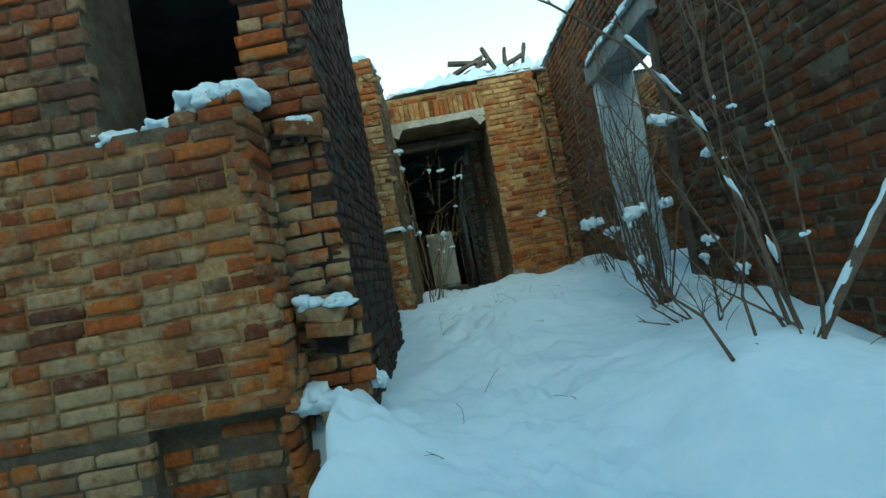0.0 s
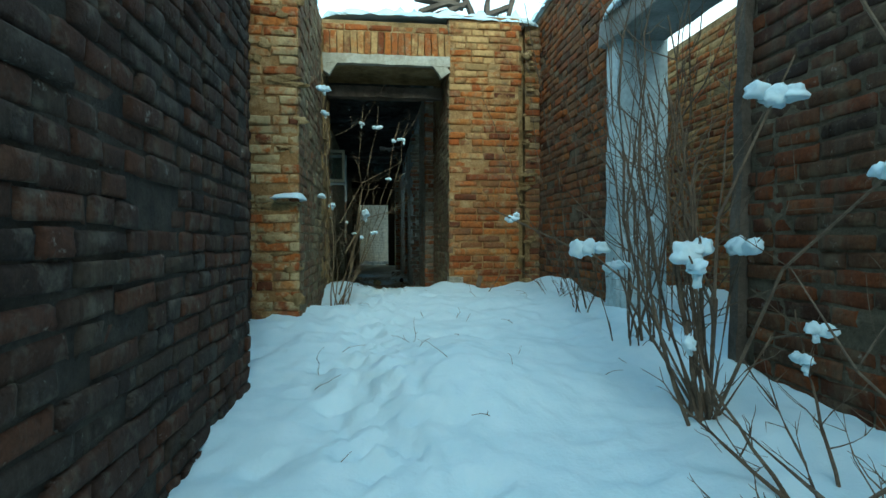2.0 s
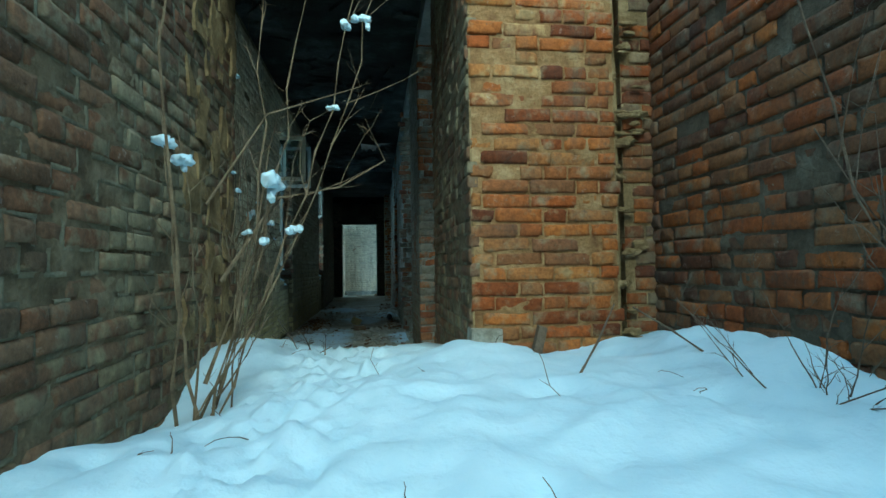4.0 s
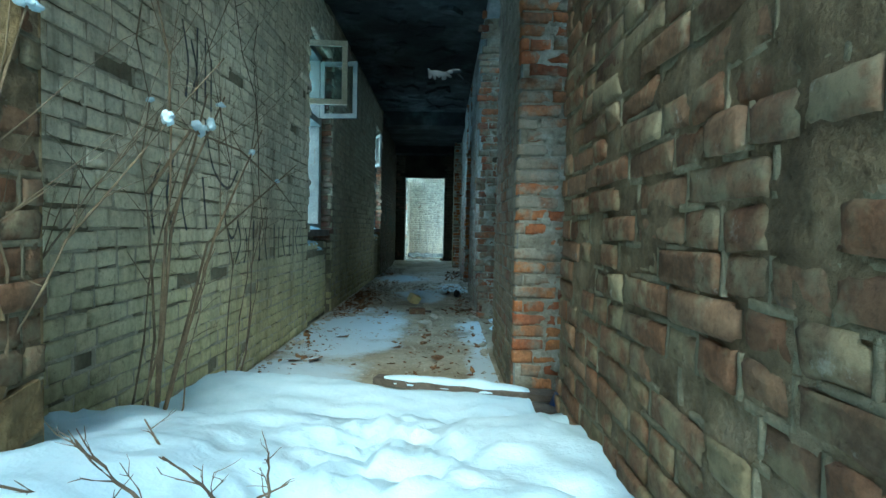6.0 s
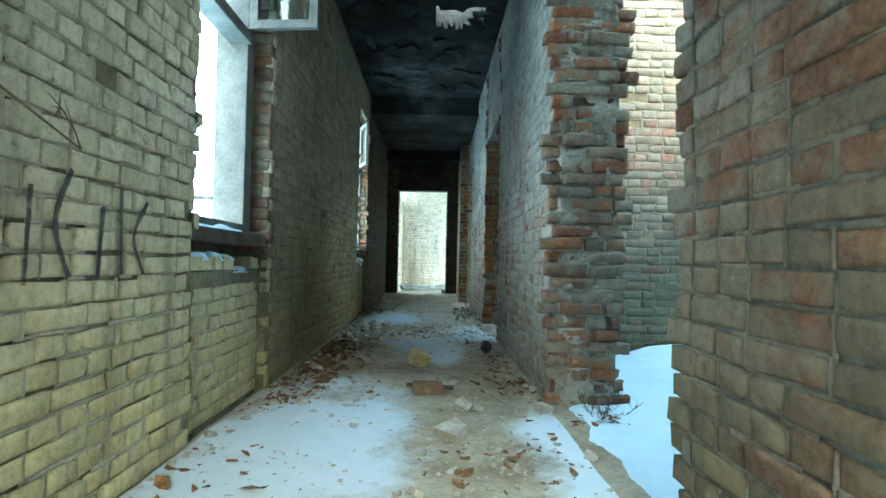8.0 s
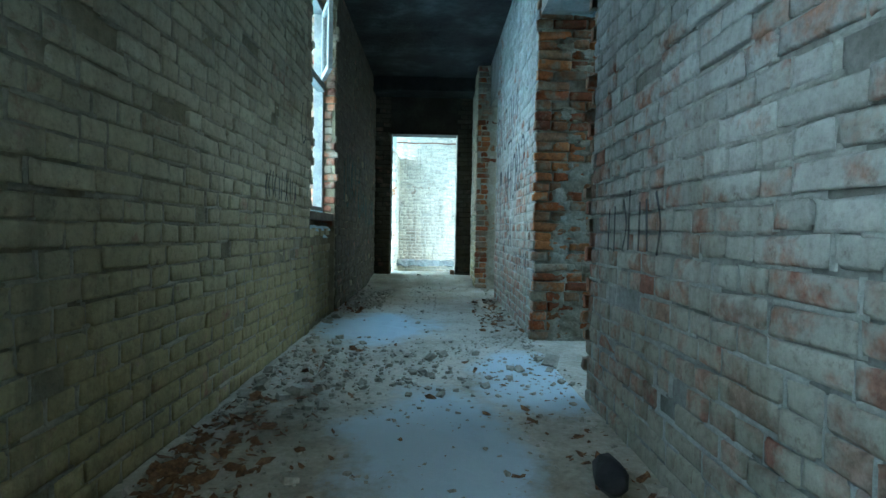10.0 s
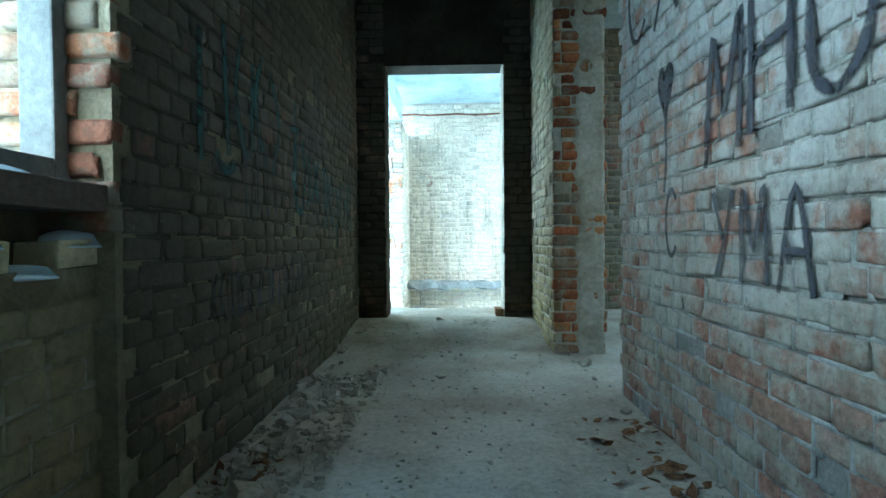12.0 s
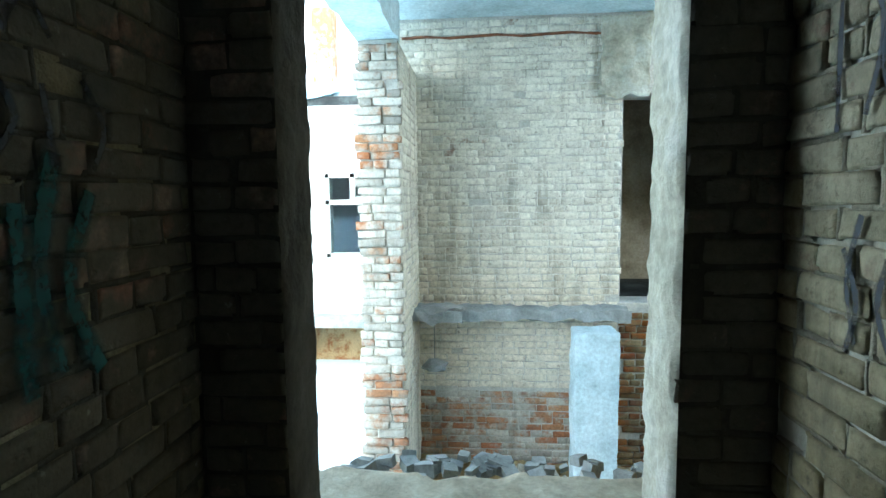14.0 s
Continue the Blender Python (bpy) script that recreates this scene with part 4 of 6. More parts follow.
bricks(w_far, (-0.1, 25.5), (1, 0), (0, -1), 2.33, -0.85, 3.1, M_FAR, near=(0.2, 2.3, -0.4, 2.2), seed=71, half=0.6, uneven=1.3, proud=0.007)
bricks(w_far, (2.24, 25.5), (1, 0), (0, -1), 1.2, -1.85, 0.0, M_PIER, seed=75, proud=0.014)
w_col = wall("wall_20", "broken brick column at the edge of a missing outer wall", [(-0.25, 0.08, 24.3, 25.5, -2, 2.55)], M_WASH_FAR)
bricks(w_col, (-0.25, 24.3), (1, 0), (0, -1), 0.33, -1.85, 2.55, M_DAMP, near=(0, 0.5), seed=72, uneven=3, ragged=0.05, proud=0.025)
bricks(w_col, (0.08, 24.3), (0, 1), (1, 0), 1.2, -1.85, 2.55, M_FAR, seed=73, uneven=1.5)
bm = bmesh.new()
box(bm, -0.6, 2.75, 21.46, 25.9, 3.1, 3.3)
tagged(part("far_ceiling", bm, M_PLASTER_BLUE), "pale blue peeling plaster ceiling of the far room", "ceiling", kind="structure")
wall("wall_21", "outer side wall of the far room", [(7.5, 7.8, 21.46, 25.9, -2, 1.5), (2.3, 5.3, 27.4, 27.7, -2, 3.9)], M_PLASTER)
# The doorway's darkness is put into the colour of this room.
bm = bmesh.new()
box(bm, 2.1, 5, 25.9, 27.4, 2.6, 2.8)
box(bm, 2.1, 5, 25.9, 27.4, -0.15, 0.08)
box(bm, 2.1, 2.3, 25.9, 27.4, 0.08, 2.6)
box(bm, 4.8, 5, 25.9, 27.4, 0.08, 2.6)
tagged(part("back_room", bm, M_CEILING), "concrete room behind the far doorway, darkened in its colour", "room", kind="structure")


# ---------------------------------------------------------------- more materials
M_BARK = rough_material("grey_bark", [(0.3, (0.07, 0.05, 0.035)), (0.7, (0.20, 0.15, 0.10))], 9, 80, 0.7)
M_BARK_PALE = rough_material("straw_bark", [(0.3, (0.10, 0.072, 0.042)), (0.7, (0.26, 0.195, 0.115))], 9, 80, 0.6)
M_CREAM = rough_material("cream_paint", [(0.3, (0.55, 0.50, 0.34)), (0.7, (0.68, 0.63, 0.46))], 5, 50, 0.25, 0.6)
M_BLUEPAINT = rough_material("pale_blue_paint", [(0.3, (0.10, 0.11, 0.10)), (0.5, (0.16, 0.17, 0.155)), (0.75, (0.25, 0.255, 0.225))], 5, 50, 0.3, 0.6)
M_LEAF = rough_material("dead_leaf", [(0.3, (0.07, 0.04, 0.02)), (0.5, (0.17, 0.09, 0.04)), (0.7, (0.32, 0.20, 0.095))], 30, 120, 0.3)
M_CHIP = rough_material("plaster_crumb", [(0.3, (0.28, 0.25, 0.19)), (0.6, (0.44, 0.41, 0.335)), (0.8, (0.58, 0.56, 0.50))], 14, 60, 0.5)
def spray_material(name, deep, thin):
    """Aerosol paint: speckled at the edge of each stroke, worn off in spots."""
    m, n, l, b = material(name, 0.65)
    at = n.new("ShaderNodeAttribute")
    at.attribute_name = "paint"
    fleck, worn = noise_node(n, l, 90, 4, 0.7), noise_node(n, l, 14, 5, 0.7)
    k = maths(n, l, "ADD", at.outputs["Fac"], maths(n, l, "ADD", maths(n, l, "MULTIPLY", maths(n, l, "SUBTRACT", fleck, 0.5), 0.7), maths(n, l, "MULTIPLY", maths(n, l, "SUBTRACT", worn, 0.55), 1.6)))
    l.new(ramp(n, l, worn, [(0.35, deep), (0.7, thin)]), b.inputs["Base Color"])
    l.new(maths(n, l, "MULTIPLY", steps(n, l, k, 0.05, 0.75), 0.93), b.inputs["Alpha"])
    return m


M_SPRAY = spray_material("black_spray_paint", (0.012, 0.014, 0.02), (0.05, 0.06, 0.075))
M_TEAL = spray_material("teal_spray_paint", (0.004, 0.045, 0.045), (0.010, 0.085, 0.08))
M_RUST = rough_material("rusty_pipe", [(0.3, (0.10, 0.04, 0.02)), (0.7, (0.28, 0.12, 0.06))], 12, 60, 0.4, 0.8)
M_TARP = rough_material("blue_plastic", [(0.3, (0.01, 0.03, 0.10)), (0.7, (0.02, 0.06, 0.18))], 8, 40, 0.2, 0.35)
M_BLACK = rough_material("black_rubber", [(0.3, (0.01, 0.01, 0.01)), (0.7, (0.03, 0.03, 0.03))], 12, 60, 0.2, 0.6)
M_ROOF = rough_material("grey_sheet_roof", [(0.3, (0.25, 0.27, 0.30)), (0.7, (0.4, 0.42, 0.45))], 0.8, 12, 0.2, 0.5)
M_FACADE = rough_material("pale_facade", [(0.3, (0.46, 0.46, 0.42)), (0.7, (0.62, 0.62, 0.58))], 0.7, 12, 0.3)


def glass_material():
    m, n, l, b = material("dirty_glass", 0.12)
    b.inputs["Base Color"].default_value = (0.75, 0.85, 0.83, 1)
    b.inputs["Transmission Weight"].default_value = 1.0
    b.inputs["IOR"].default_value = 1.45
    l.new(ramp(n, l, noise_node(n, l, 6, 5), [(0.3, (0.0, 0.0, 0.0)), (0.75, (0.05, 0.05, 0.05))]), b.inputs["Roughness"])
    return m


M_GLASS = glass_material()


def thing(name, at, label, category, group="", kind=""):
    ob = new(name)
    ob.location = at
    ob.empty_display_size = 0.1
    return tagged(ob, label, category, group, kind)


def under(name, bm, mat, root, label="", smooth=False):
    """A part whose mesh was made in world metres, hung under a thing that stands elsewhere."""
    bmesh.ops.translate(bm, verts=bm.verts, vec=-Vector(root.location))
    return part(name, bm, mat, root, label, smooth)


def tube(bm, points, r0, r1, sides=6):
    points = [Vector(p) for p in points]
    rings, n = [], len(points)
    for i, p in enumerate(points):
        d = (points[min(n - 1, i + 1)] - points[max(0, i - 1)]).normalized()
        a = d.orthogonal().normalized()
        b = d.cross(a)
        r = r0 + (r1 - r0) * i / max(1, n - 1)
        rings.append([bm.verts.new(p + (a * math.cos(k * math.tau / sides) + b * math.sin(k * math.tau / sides)) * r) for k in range(sides)])
    for s, t in zip(rings, rings[1:]):
        # keep the rings from twisting
        k0 = min(range(sides), key=lambda k: (t[k].co - s[0].co).length)
        t[:] = t[k0:] + t[:k0]
        for k in range(sides):
            bm.faces.new((s[k], s[(k + 1) % sides], t[(k + 1) % sides], t[k]))
    bm.faces.new(rings[0][::-1])
    bm.faces.new(rings[-1])


def lump(bm, at, size, seed=0, sub=3, rough=0.35, turn=0.0):
    made = bmesh.ops.create_icosphere(bm, subdivisions=sub, radius=1.0)["verts"]
    off, c, n_ = Vector((seed * 2.3, seed, -seed)), math.cos(turn), math.sin(turn)
    for v in made:
        k = 1 + rough * noise.noise(v.co * 1.3 + off) + rough * 0.45 * noise.noise(v.co * 3.4 + off)
        x, y = v.co.x * size[0] * k, v.co.y * size[1] * k
        v.co = Vector(at) + Vector((x * c - y * n_, x * n_ + y * c, v.co.z * size[2] * k * (0.7 if v.co.z < 0 else 1.0)))


def snow_cap(x0, x1, y0, y1, z, thick, seed=0, label="soft snow lying on broken brickwork", step=0.025, droop=0.02):
    """A rounded, uneven cover of snow on something's top."""
    nx = max(7, min(90, int((x1 - x0) / step)))
    ny = max(7, min(140, int((y1 - y0) / step)))
    cx, cy, hx, hy = (x0 + x1) / 2, (y0 + y1) / 2, (x1 - x0) / 2, (y1 - y0) / 2
    vs, fs = [], []
    px, py = 2 + 6 * smoothstep(0.2, 1.5, hx), 2 + 6 * smoothstep(0.2, 1.5, hy)
    for layer in (0, 1):
        for j in range(ny):
            for i in range(nx):
                u, v = -1 + 2 * i / (nx - 1), -1 + 2 * j / (ny - 1)
                # round the corners of the outline
                k = 1 / max(1.0, (abs(u) ** 4 + abs(v) ** 4) ** 0.25)
                x = cx + u * k * hx + 0.035 * noise.noise(Vector((v * hy * 9, seed, i * 0.01))) * abs(u)
                y = cy + v * k * hy + 0.035 * noise.noise(Vector((u * hx * 9, seed + 5, j * 0.01))) * abs(v)
                e = max(0.0, 1 - abs(u) ** (px + 1)) ** 0.5 * max(0.0, 1 - abs(v) ** (py + 1)) ** 0.5
                w = noise.noise(Vector((x * 6, y * 6, seed)))
                h = thick * (0.8 + 0.7 * w) * e if layer else -droop * (1 - e) * (1 + w)
                vs.append((x, y, z + h - (droop * (1 - e) if layer else 0)))
    k = nx * ny
    for j in range(ny - 1):
        for i in range(nx - 1):
            a = j * nx + i
            fs.append((k + a, k + a + 1, k + a + nx + 1, k + a + nx))
            fs.append((a, a + nx, a + nx + 1, a + 1))
    edge = [i for i in range(nx)] + [j * nx + nx - 1 for j in range(1, ny)] + [(ny - 1) * nx + i for i in range(nx - 2, -1, -1)] + [j * nx for j in range(ny - 2, 0, -1)]
    for a, b in zip(edge, edge[1:] + edge[:1]):
        fs.append((a, b, k + b, k + a))
    me = bpy.data.meshes.new("lying_snow")
    me.from_pydata(vs, [], fs)
    return tagged(mesh_part("lying_snow", me, M_SNOW, smooth=True), label, "snow", "snow lying on the ruins")


# ---------------------------------------------------------------- snow on the ruins
def snow_heap(x0, x1, y0, y1, z0, z1, h, count, seed, label):
    """Snow in soft overlapping heaps from x0 to x1, on a support that rises from z0 to z1."""
    r = random.Random(seed)
    bm = bmesh.new()
    for k in range(count):
        f = (k + 0.5) / count
        lump(bm, (x0 + (x1 - x0) * f, (y0 + y1) / 2 + r.uniform(-0.1, 0.1) * (y1 - y0), z0 + (z1 - z0) * f + h * r.uniform(-0.1, 0.2)),
             ((x1 - x0) / count * r.uniform(0.9, 1.3), (y1 - y0) / 2 * r.uniform(0.85, 1.05), h * r.uniform(0.7, 1.0)), seed * 3 + k, 4, 0.35, r.uniform(-0.3, 0.3))
    return tagged(part("lying_snow", bm, M_SNOW, smooth=True), label, "snow", "snow lying on the ruins")


snow_heap(-0.60, -0.24, 2.06, 2.36, 1.63, 1.67, 0.075, 6, 1, "soft snow lying on the broken window breast")
snow_heap(-0.26, 0.08, 2.05, 2.36, 1.755, 1.76, 0.085, 5, 2, "soft snow lying on the broken window breast")
snow_cap(0.20, 0.44, 5.60, 5.74, 1.36, 0.03, 5, "thin snow on a projecting brick")
snow_cap(-0.28, 0.42, 5.70, 7.2, 3.35, 0.14, 6)
snow_cap(0.36, 2.82, 7.24, 8.05, 3.43, 0.10, 7, "snow along the broken top of the front wall", 0.05)
snow_cap(2.74, 3.2, 5.45, 8.9, 3.56, 0.14, 8, "snow along the top of the court wall", 0.05)
snow_cap(2.74, 3.2, 1.9, 5.4, 3.70, 0.14, 9, "snow along the top of the court wall", 0.05)
snow_cap(-0.6, 2.3, 8.1, 14.7, CEIL + 0.2, 0.25, 10, "deep snow on the corridor's roof slab", 0.15)
snow_cap(-0.6, 2.3, 15.7, 21.0, CEIL + 0.2, 0.25, 11, "deep snow on the corridor's roof slab", 0.15)
for i, (x, y, z, sx, sy, h) in enumerate(((0.22, 2.27, 0.765, 0.12, 0.08, 0.05), (0.16, 2.24, 0.33, 0.12, 0.12, 0.08), (0.25, 2.30, 1.638, 0.05, 0.06, 0.035), (0.37, 2.43, 0.34, 0.05, 0.06, 0.06))):
    r = random.Random(70 + i)
    bm = bmesh.new()
    for k in range(7):
        f = r.uniform(-0.8, 0.8)
        lump(bm, (x + f * sx, y + r.uniform(-0.5, 0.5) * sy, z + h * r.uniform(-0.1, 0.45) - 0.25 * f * h), (sx * r.uniform(0.3, 0.55), sy * r.uniform(0.5, 0.8), h * r.uniform(0.5, 0.95)), 40 + 7 * i + k, 3, 0.55, r.uniform(0, 3))
    tagged(part("lying_snow", bm, M_SNOW, smooth=True), "crumbling lump of snow on broken bricks", "snow", "snow lying on the ruins")
# fallen bricks under them
for i, (x, y, z, a) in enumerate(((0.24, 2.24, 0.27, 15), (0.20, 2.30, 0.735, -8), (0.22, 2.30, 0.66, 5), (0.24, 2.30, 1.61, 6))):
    bm = bmesh.new()
    rough_box(bm, (0.22, 0.11, 0.065), pose(x, y, z, 12, 8, a), 2, 0.012, i, 0.008)
    tagged(part("fallen_brick", bm, M_PIER), "loose weathered brick on the broken wall's edge", "brick", "fallen bricks")

# doorway of the court: plaster lintel band, upright bricks, inner beam
bm = bmesh.new()
rough_box(bm, (1.36, 0.08, 0.10), pose(1.07, 7.28, 2.94), 6, 0.012, 1)
rough_box(bm, (0.12, 0.06, 0.16), pose(1.66, 7.27, 2.86, 0, -35, 0), 3, 0.012, 2)
rough_box(bm, (0.12, 0.06, 0.16), pose(0.47, 7.27, 2.86, 0, 35, 0), 3, 0.012, 3)
part("lintel_band", bm, M_PLASTER, w_front, "yellowed plaster band over the doorway")
for i in range(19):
    bm = bmesh.new()
    rough_box(bm, (0.062, 0.05, 0.24), pose(0.45 + i * 0.071, 7.285 + 0.006 * math.sin(i * 7), 3.115, 0, rng.gauss(0, 1.5), 0), 1, 0.006, i, 0.006)
    part("brick", bm, M_RED, w_front)
bm = bmesh.new()
rough_box(bm, (1.3, 0.14, 0.12), pose(1.07, 7.75, 2.72), 6, 0.015, 4)
tagged(part("door_beam", bm, M_WOOD), "dark timber beam inside the doorway", "beam", kind="structure")
r = random.Random(90)
bm = bmesh.new()
for k in range(60):   # flakes of plaster left on the jamb
    rough_box(bm, (0.016, r.uniform(0.05, 0.22), r.uniform(0.06, 0.3)), pose(0.40, r.uniform(7.25, 8.02), r.uniform(0.4, 3.2), r.gauss(0, 8)), 3, 0.03, k)
part("plaster_jamb", bm, M_MORTAR, w_jamb, "flaking plaster over the brick jamb")
bm = bmesh.new()
rough_box(bm, (0.07, 0.03, 3.2), pose(2.56, 7.42, 1.7), 9, 0.02, 7)
part("mortar_chase", bm, M_MORTAR, w_front, "rough mortar filling an old chase")

# side doorway of the court: lintel, jamb, post
bm = bmesh.new()
rough_box(bm, (0.42, 1.75, 0.2), pose(2.92, 4.72, 2.62), 5, 0.02, 8, 0.01)
lintel = tagged(part("concrete_lintel", bm, M_CONCRETE), "grey concrete lintel over the court's side doorway", "lintel")
snow_cap(2.66, 2.80, 3.95, 5.5, 2.72, 0.07, 12, "snow lying along the concrete lintel")
bm = bmesh.new()
rough_box(bm, (0.36, 0.06, 2.9), pose(2.97, 5.39, 1.1), 6, 0.012, 9)
rough_box(bm, (0.04, 0.18, 2.4), pose(2.785, 5.48, 1.4), 6, 0.015, 10)
part("plaster_reveal", bm, M_PLASTER_BLUE, w_right, "white plaster on the doorway's reveal")
bm = bmesh.new()
rough_box(bm, (0.10, 0.07, 3.0), pose(2.80, 4.02, 1.3, 1.5, 0, 0), 8, 0.015, 11)
tagged(part("timber_post", bm, M_WOOD), "dark weathered timber post in the side doorway", "post")
def smears(wall_ob, at, along, up, out, count, size, seed, mat, label="rough mortar smeared over the bricks", thick=0.016):
    """Uneven dabs of old mortar on a wall's face. at: a corner; along, up: its two sides; out: its normal."""
    r = random.Random(seed)
    at, along, up, out = Vector(at), Vector(along), Vector(up), Vector(out)
    bm = bmesh.new()
    for k in range(count):
        p = at + along * r.random() + up * r.random()
        w, h, d = size * r.uniform(0.5, 1.6), size * r.uniform(0.25, 0.8), r.uniform(0.7, 1.5) * thick
        ball = bmesh.ops.create_icosphere(bm, subdivisions=3, radius=1.0)["verts"]
        u, v = along.normalized(), up.normalized()
        for vt in ball:
            c = vt.co.copy()
            q = 1 + 0.7 * noise.noise(c * 1.2 + Vector((k, seed, 0))) + 0.4 * noise.noise(c * 3.1 + Vector((seed, k, 0)))
            vt.co = p + u * c.x * w * q + v * c.y * h * q + out * c.z * d * q
    return part("mortar_smears", bm, mat, wall_ob, label, True)


smears(w_front, (2.48, 7.36, 0.4), (0.22, 0, 0), (0, 0, 2.9), (0, -1, 0), 60, 0.035, 3, M_MORTAR)
smears(w_jamb, (-0.2, 5.72, 0.5), (0.6, 0, 0), (0, 0, 2.7), (0, -1, 0), 35, 0.07, 5, M_MORTAR)
smears(w_b, (1.75, 12.685, 0.1), (0.32, 0, 0), (0, 0, 3.0), (0, -1, 0), 80, 0.045, 6, M_WASH_PALE, thick=0.012)
smears(w_c, (1.90, 16.60, 0.0), (0.34, 0, 0), (0, 0, 2.4), (0, -1, 0), 70, 0.05, 7, M_WASH_PALE, thick=0.010)
smears(w_a, (1.86, 9.928, 0.0), (0.17, 0, 0), (0, 0, 3.3), (0, -1, 0), 110, 0.06, 8, M_WASH_PALE, thick=0.009)
coat(w_right, (2.80, 5.42), (0, 1), (-1, 0), 2.05, -0.1, 3.5, 0.004, 0.011, M_MORTAR_COURT, 25, "grey cement smeared over the bricks", lambda u, z: 0.005 * smoothstep(0.9, 1.8, z), 0.018)
coat(w_right, (2.80, 1.97), (0, 1), (-1, 0), 2.02, -0.1, 3.6, 0.003, 0.009, M_MORTAR_COURT, 9, "grey cement smeared over the bricks", cell=0.02)
coat(w_near, (-1.6, 2.07), (1, 0), (0, -1), 1.63, 0.38, 1.6, 0.0, 0.010, M_CLAYEY, 10, "lime mortar squeezed from the joints")
smears(w_right, (2.80, 2.25, 1.6), (0, 0.4, 0), (0, 0, 2.0), (-1, 0, 0), 45, 0.10, 31, M_MORTAR_COURT, "grey cement streak down the bricks", 0.012)
smears(w_left, (0.04, 2.36, 0.3), (0.28, 0, 0), (0, 0, 2.9), (0, -1, 0), 30, 0.045, 11, M_MORTAR_COURT)

# wreck of the roof on the slab
snow_cap(0.9, 3.2, 8.2, 9.3, CEIL + 0.2, 0.42, 17, "deep snow on the broken roof edge", 0.06)
for i, (a, b) in enumerate([((1.46, 8.5, 4.19), (2.1, 8.5, 4.09)), ((1.51, 8.5, 3.98), (2.05, 8.5, 4.2)), ((2.06, 8.5, 4.34), (2.24, 8.5, 3.94)), ((2.4, 8.5, 3.96), (2.43, 8.5, 4.28)), ((2.7, 8.5, 3.99), (2.77, 8.5, 4.29)), ((2.42, 8.5, 4.0), (2.73, 8.5, 4.12)), ((1.67, 8.5, 3.93), (2.14, 8.5, 4.13))]):
    a, b = Vector(a), Vector(b)
    d = b - a
    bm = bmesh.new()
    m = Matrix.Translation((a + b) / 2) @ d.to_track_quat("Z", "Y").to_matrix().to_4x4()
    rough_box(bm, (0.12, 0.05, d.length), m, 3, 0.02, i)
    tagged(part("roof_timber", bm, M_WOOD), "splintered dark roof timber sticking out of the snow", "timber", "roof timbers")

# ---------------------------------------------------------------- windows of the corridor
def window(number, y0, y1, leaves, deep, broad):
    root = thing(f"window_{number}", (-0.15, (y0 + y1) / 2, SILL), "peeling pale blue timber window frame, its lower panes gone", "window", kind="structure")
    x0, x1 = -0.12 - deep, -0.12
    def bar(name, *b, mat=M_BLUEPAINT, label=""):
        bm = bmesh.new()
        c = ((b[0] + b[1]) / 2, (b[2] + b[3]) / 2, (b[4] + b[5]) / 2)
        rough_box(bm, (b[1] - b[0], b[3] - b[2], b[5] - b[4]), pose(*c), 2, 0.004, number, 0.006)
        return under(name, bm, mat, root, label)
    bar("post", x0, x1, y1 - broad, y1 - 0.004, SILL + 0.03, HEAD - 0.07)
    bar("post", x0, x1, y0 + 0.004, y0 + 0.075, SILL + 0.03, HEAD - 0.07)
    bar("head", x0, x1, y0 + 0.004, y1 - 0.004, HEAD - 0.07, HEAD - 0.003)
    bar("transom", x0 + 0.4 * deep, x1 + 0.02, y0 + 0.075, y1 - broad, 2.10, 2.17)
    bar("bottom_rail", x0 + 0.2 * deep, x1, y0 + 0.075, y1 - broad, SILL + 0.03, SILL + 0.09)
    bar("mullion", x0 + 0.02, x1 - 0.02, (y0 + y1) / 2 - 0.025, (y0 + y1) / 2 + 0.025, 2.17, HEAD - 0.07)
    bar("window_sill", -0.30, -0.02, y0 + 0.004, y1 - 0.004, SILL - 0.04, SILL + 0.028, mat=M_WOOD, label="grey rotten timber sill board")
    for hinge, far, angle, mat in leaves:
        # a vent leaf that stands open into the corridor
        leaf_w, z0, z1 = 0.42, 2.19, HEAD - 0.09
        m = Matrix.Translation((x1 + 0.01, hinge, 0)) @ pose(0, 0, 0, 0, 0, angle)
        bm = bmesh.new()
        t = 0.038
        for b in ((0, leaf_w, -t / 2, t / 2, z0, z0 + 0.05), (0, leaf_w, -t / 2, t / 2, z1 - 0.05, z1), (0, 0.05, -t / 2, t / 2, z0 + 0.05, z1 - 0.05), (leaf_w - 0.05, leaf_w, -t / 2, t / 2, z0 + 0.05, z1 - 0.05)):
            box(bm, *b, m)
        casement = under("casement", bm, mat, root, "vent leaf standing open")
        bm = bmesh.new()
        box(bm, 0.05, leaf_w - 0.05, -0.002, 0.002, z0 + 0.05, z1 - 0.05, m)
        pane = under("pane", bm, M_GLASS, root)
        pane.parent = casement
        pane.visible_shadow = False
    snow_cap(-0.30, -0.06, y0 + 0.01, y1 - 0.08, SILL + 0.028, 0.04, number, "thin snow lying on the window sill")
    return root


window(1, *W1, ((W1[0] + 0.20, 0, 4, M_CREAM), (W1[1] - 0.12, 0, -6, M_BLUEPAINT)), 0.19, 0.12)
window(2, *W2, ((W2[1] - 0.10, 0, -70, M_BLUEPAINT),), 0.09, 0.055)
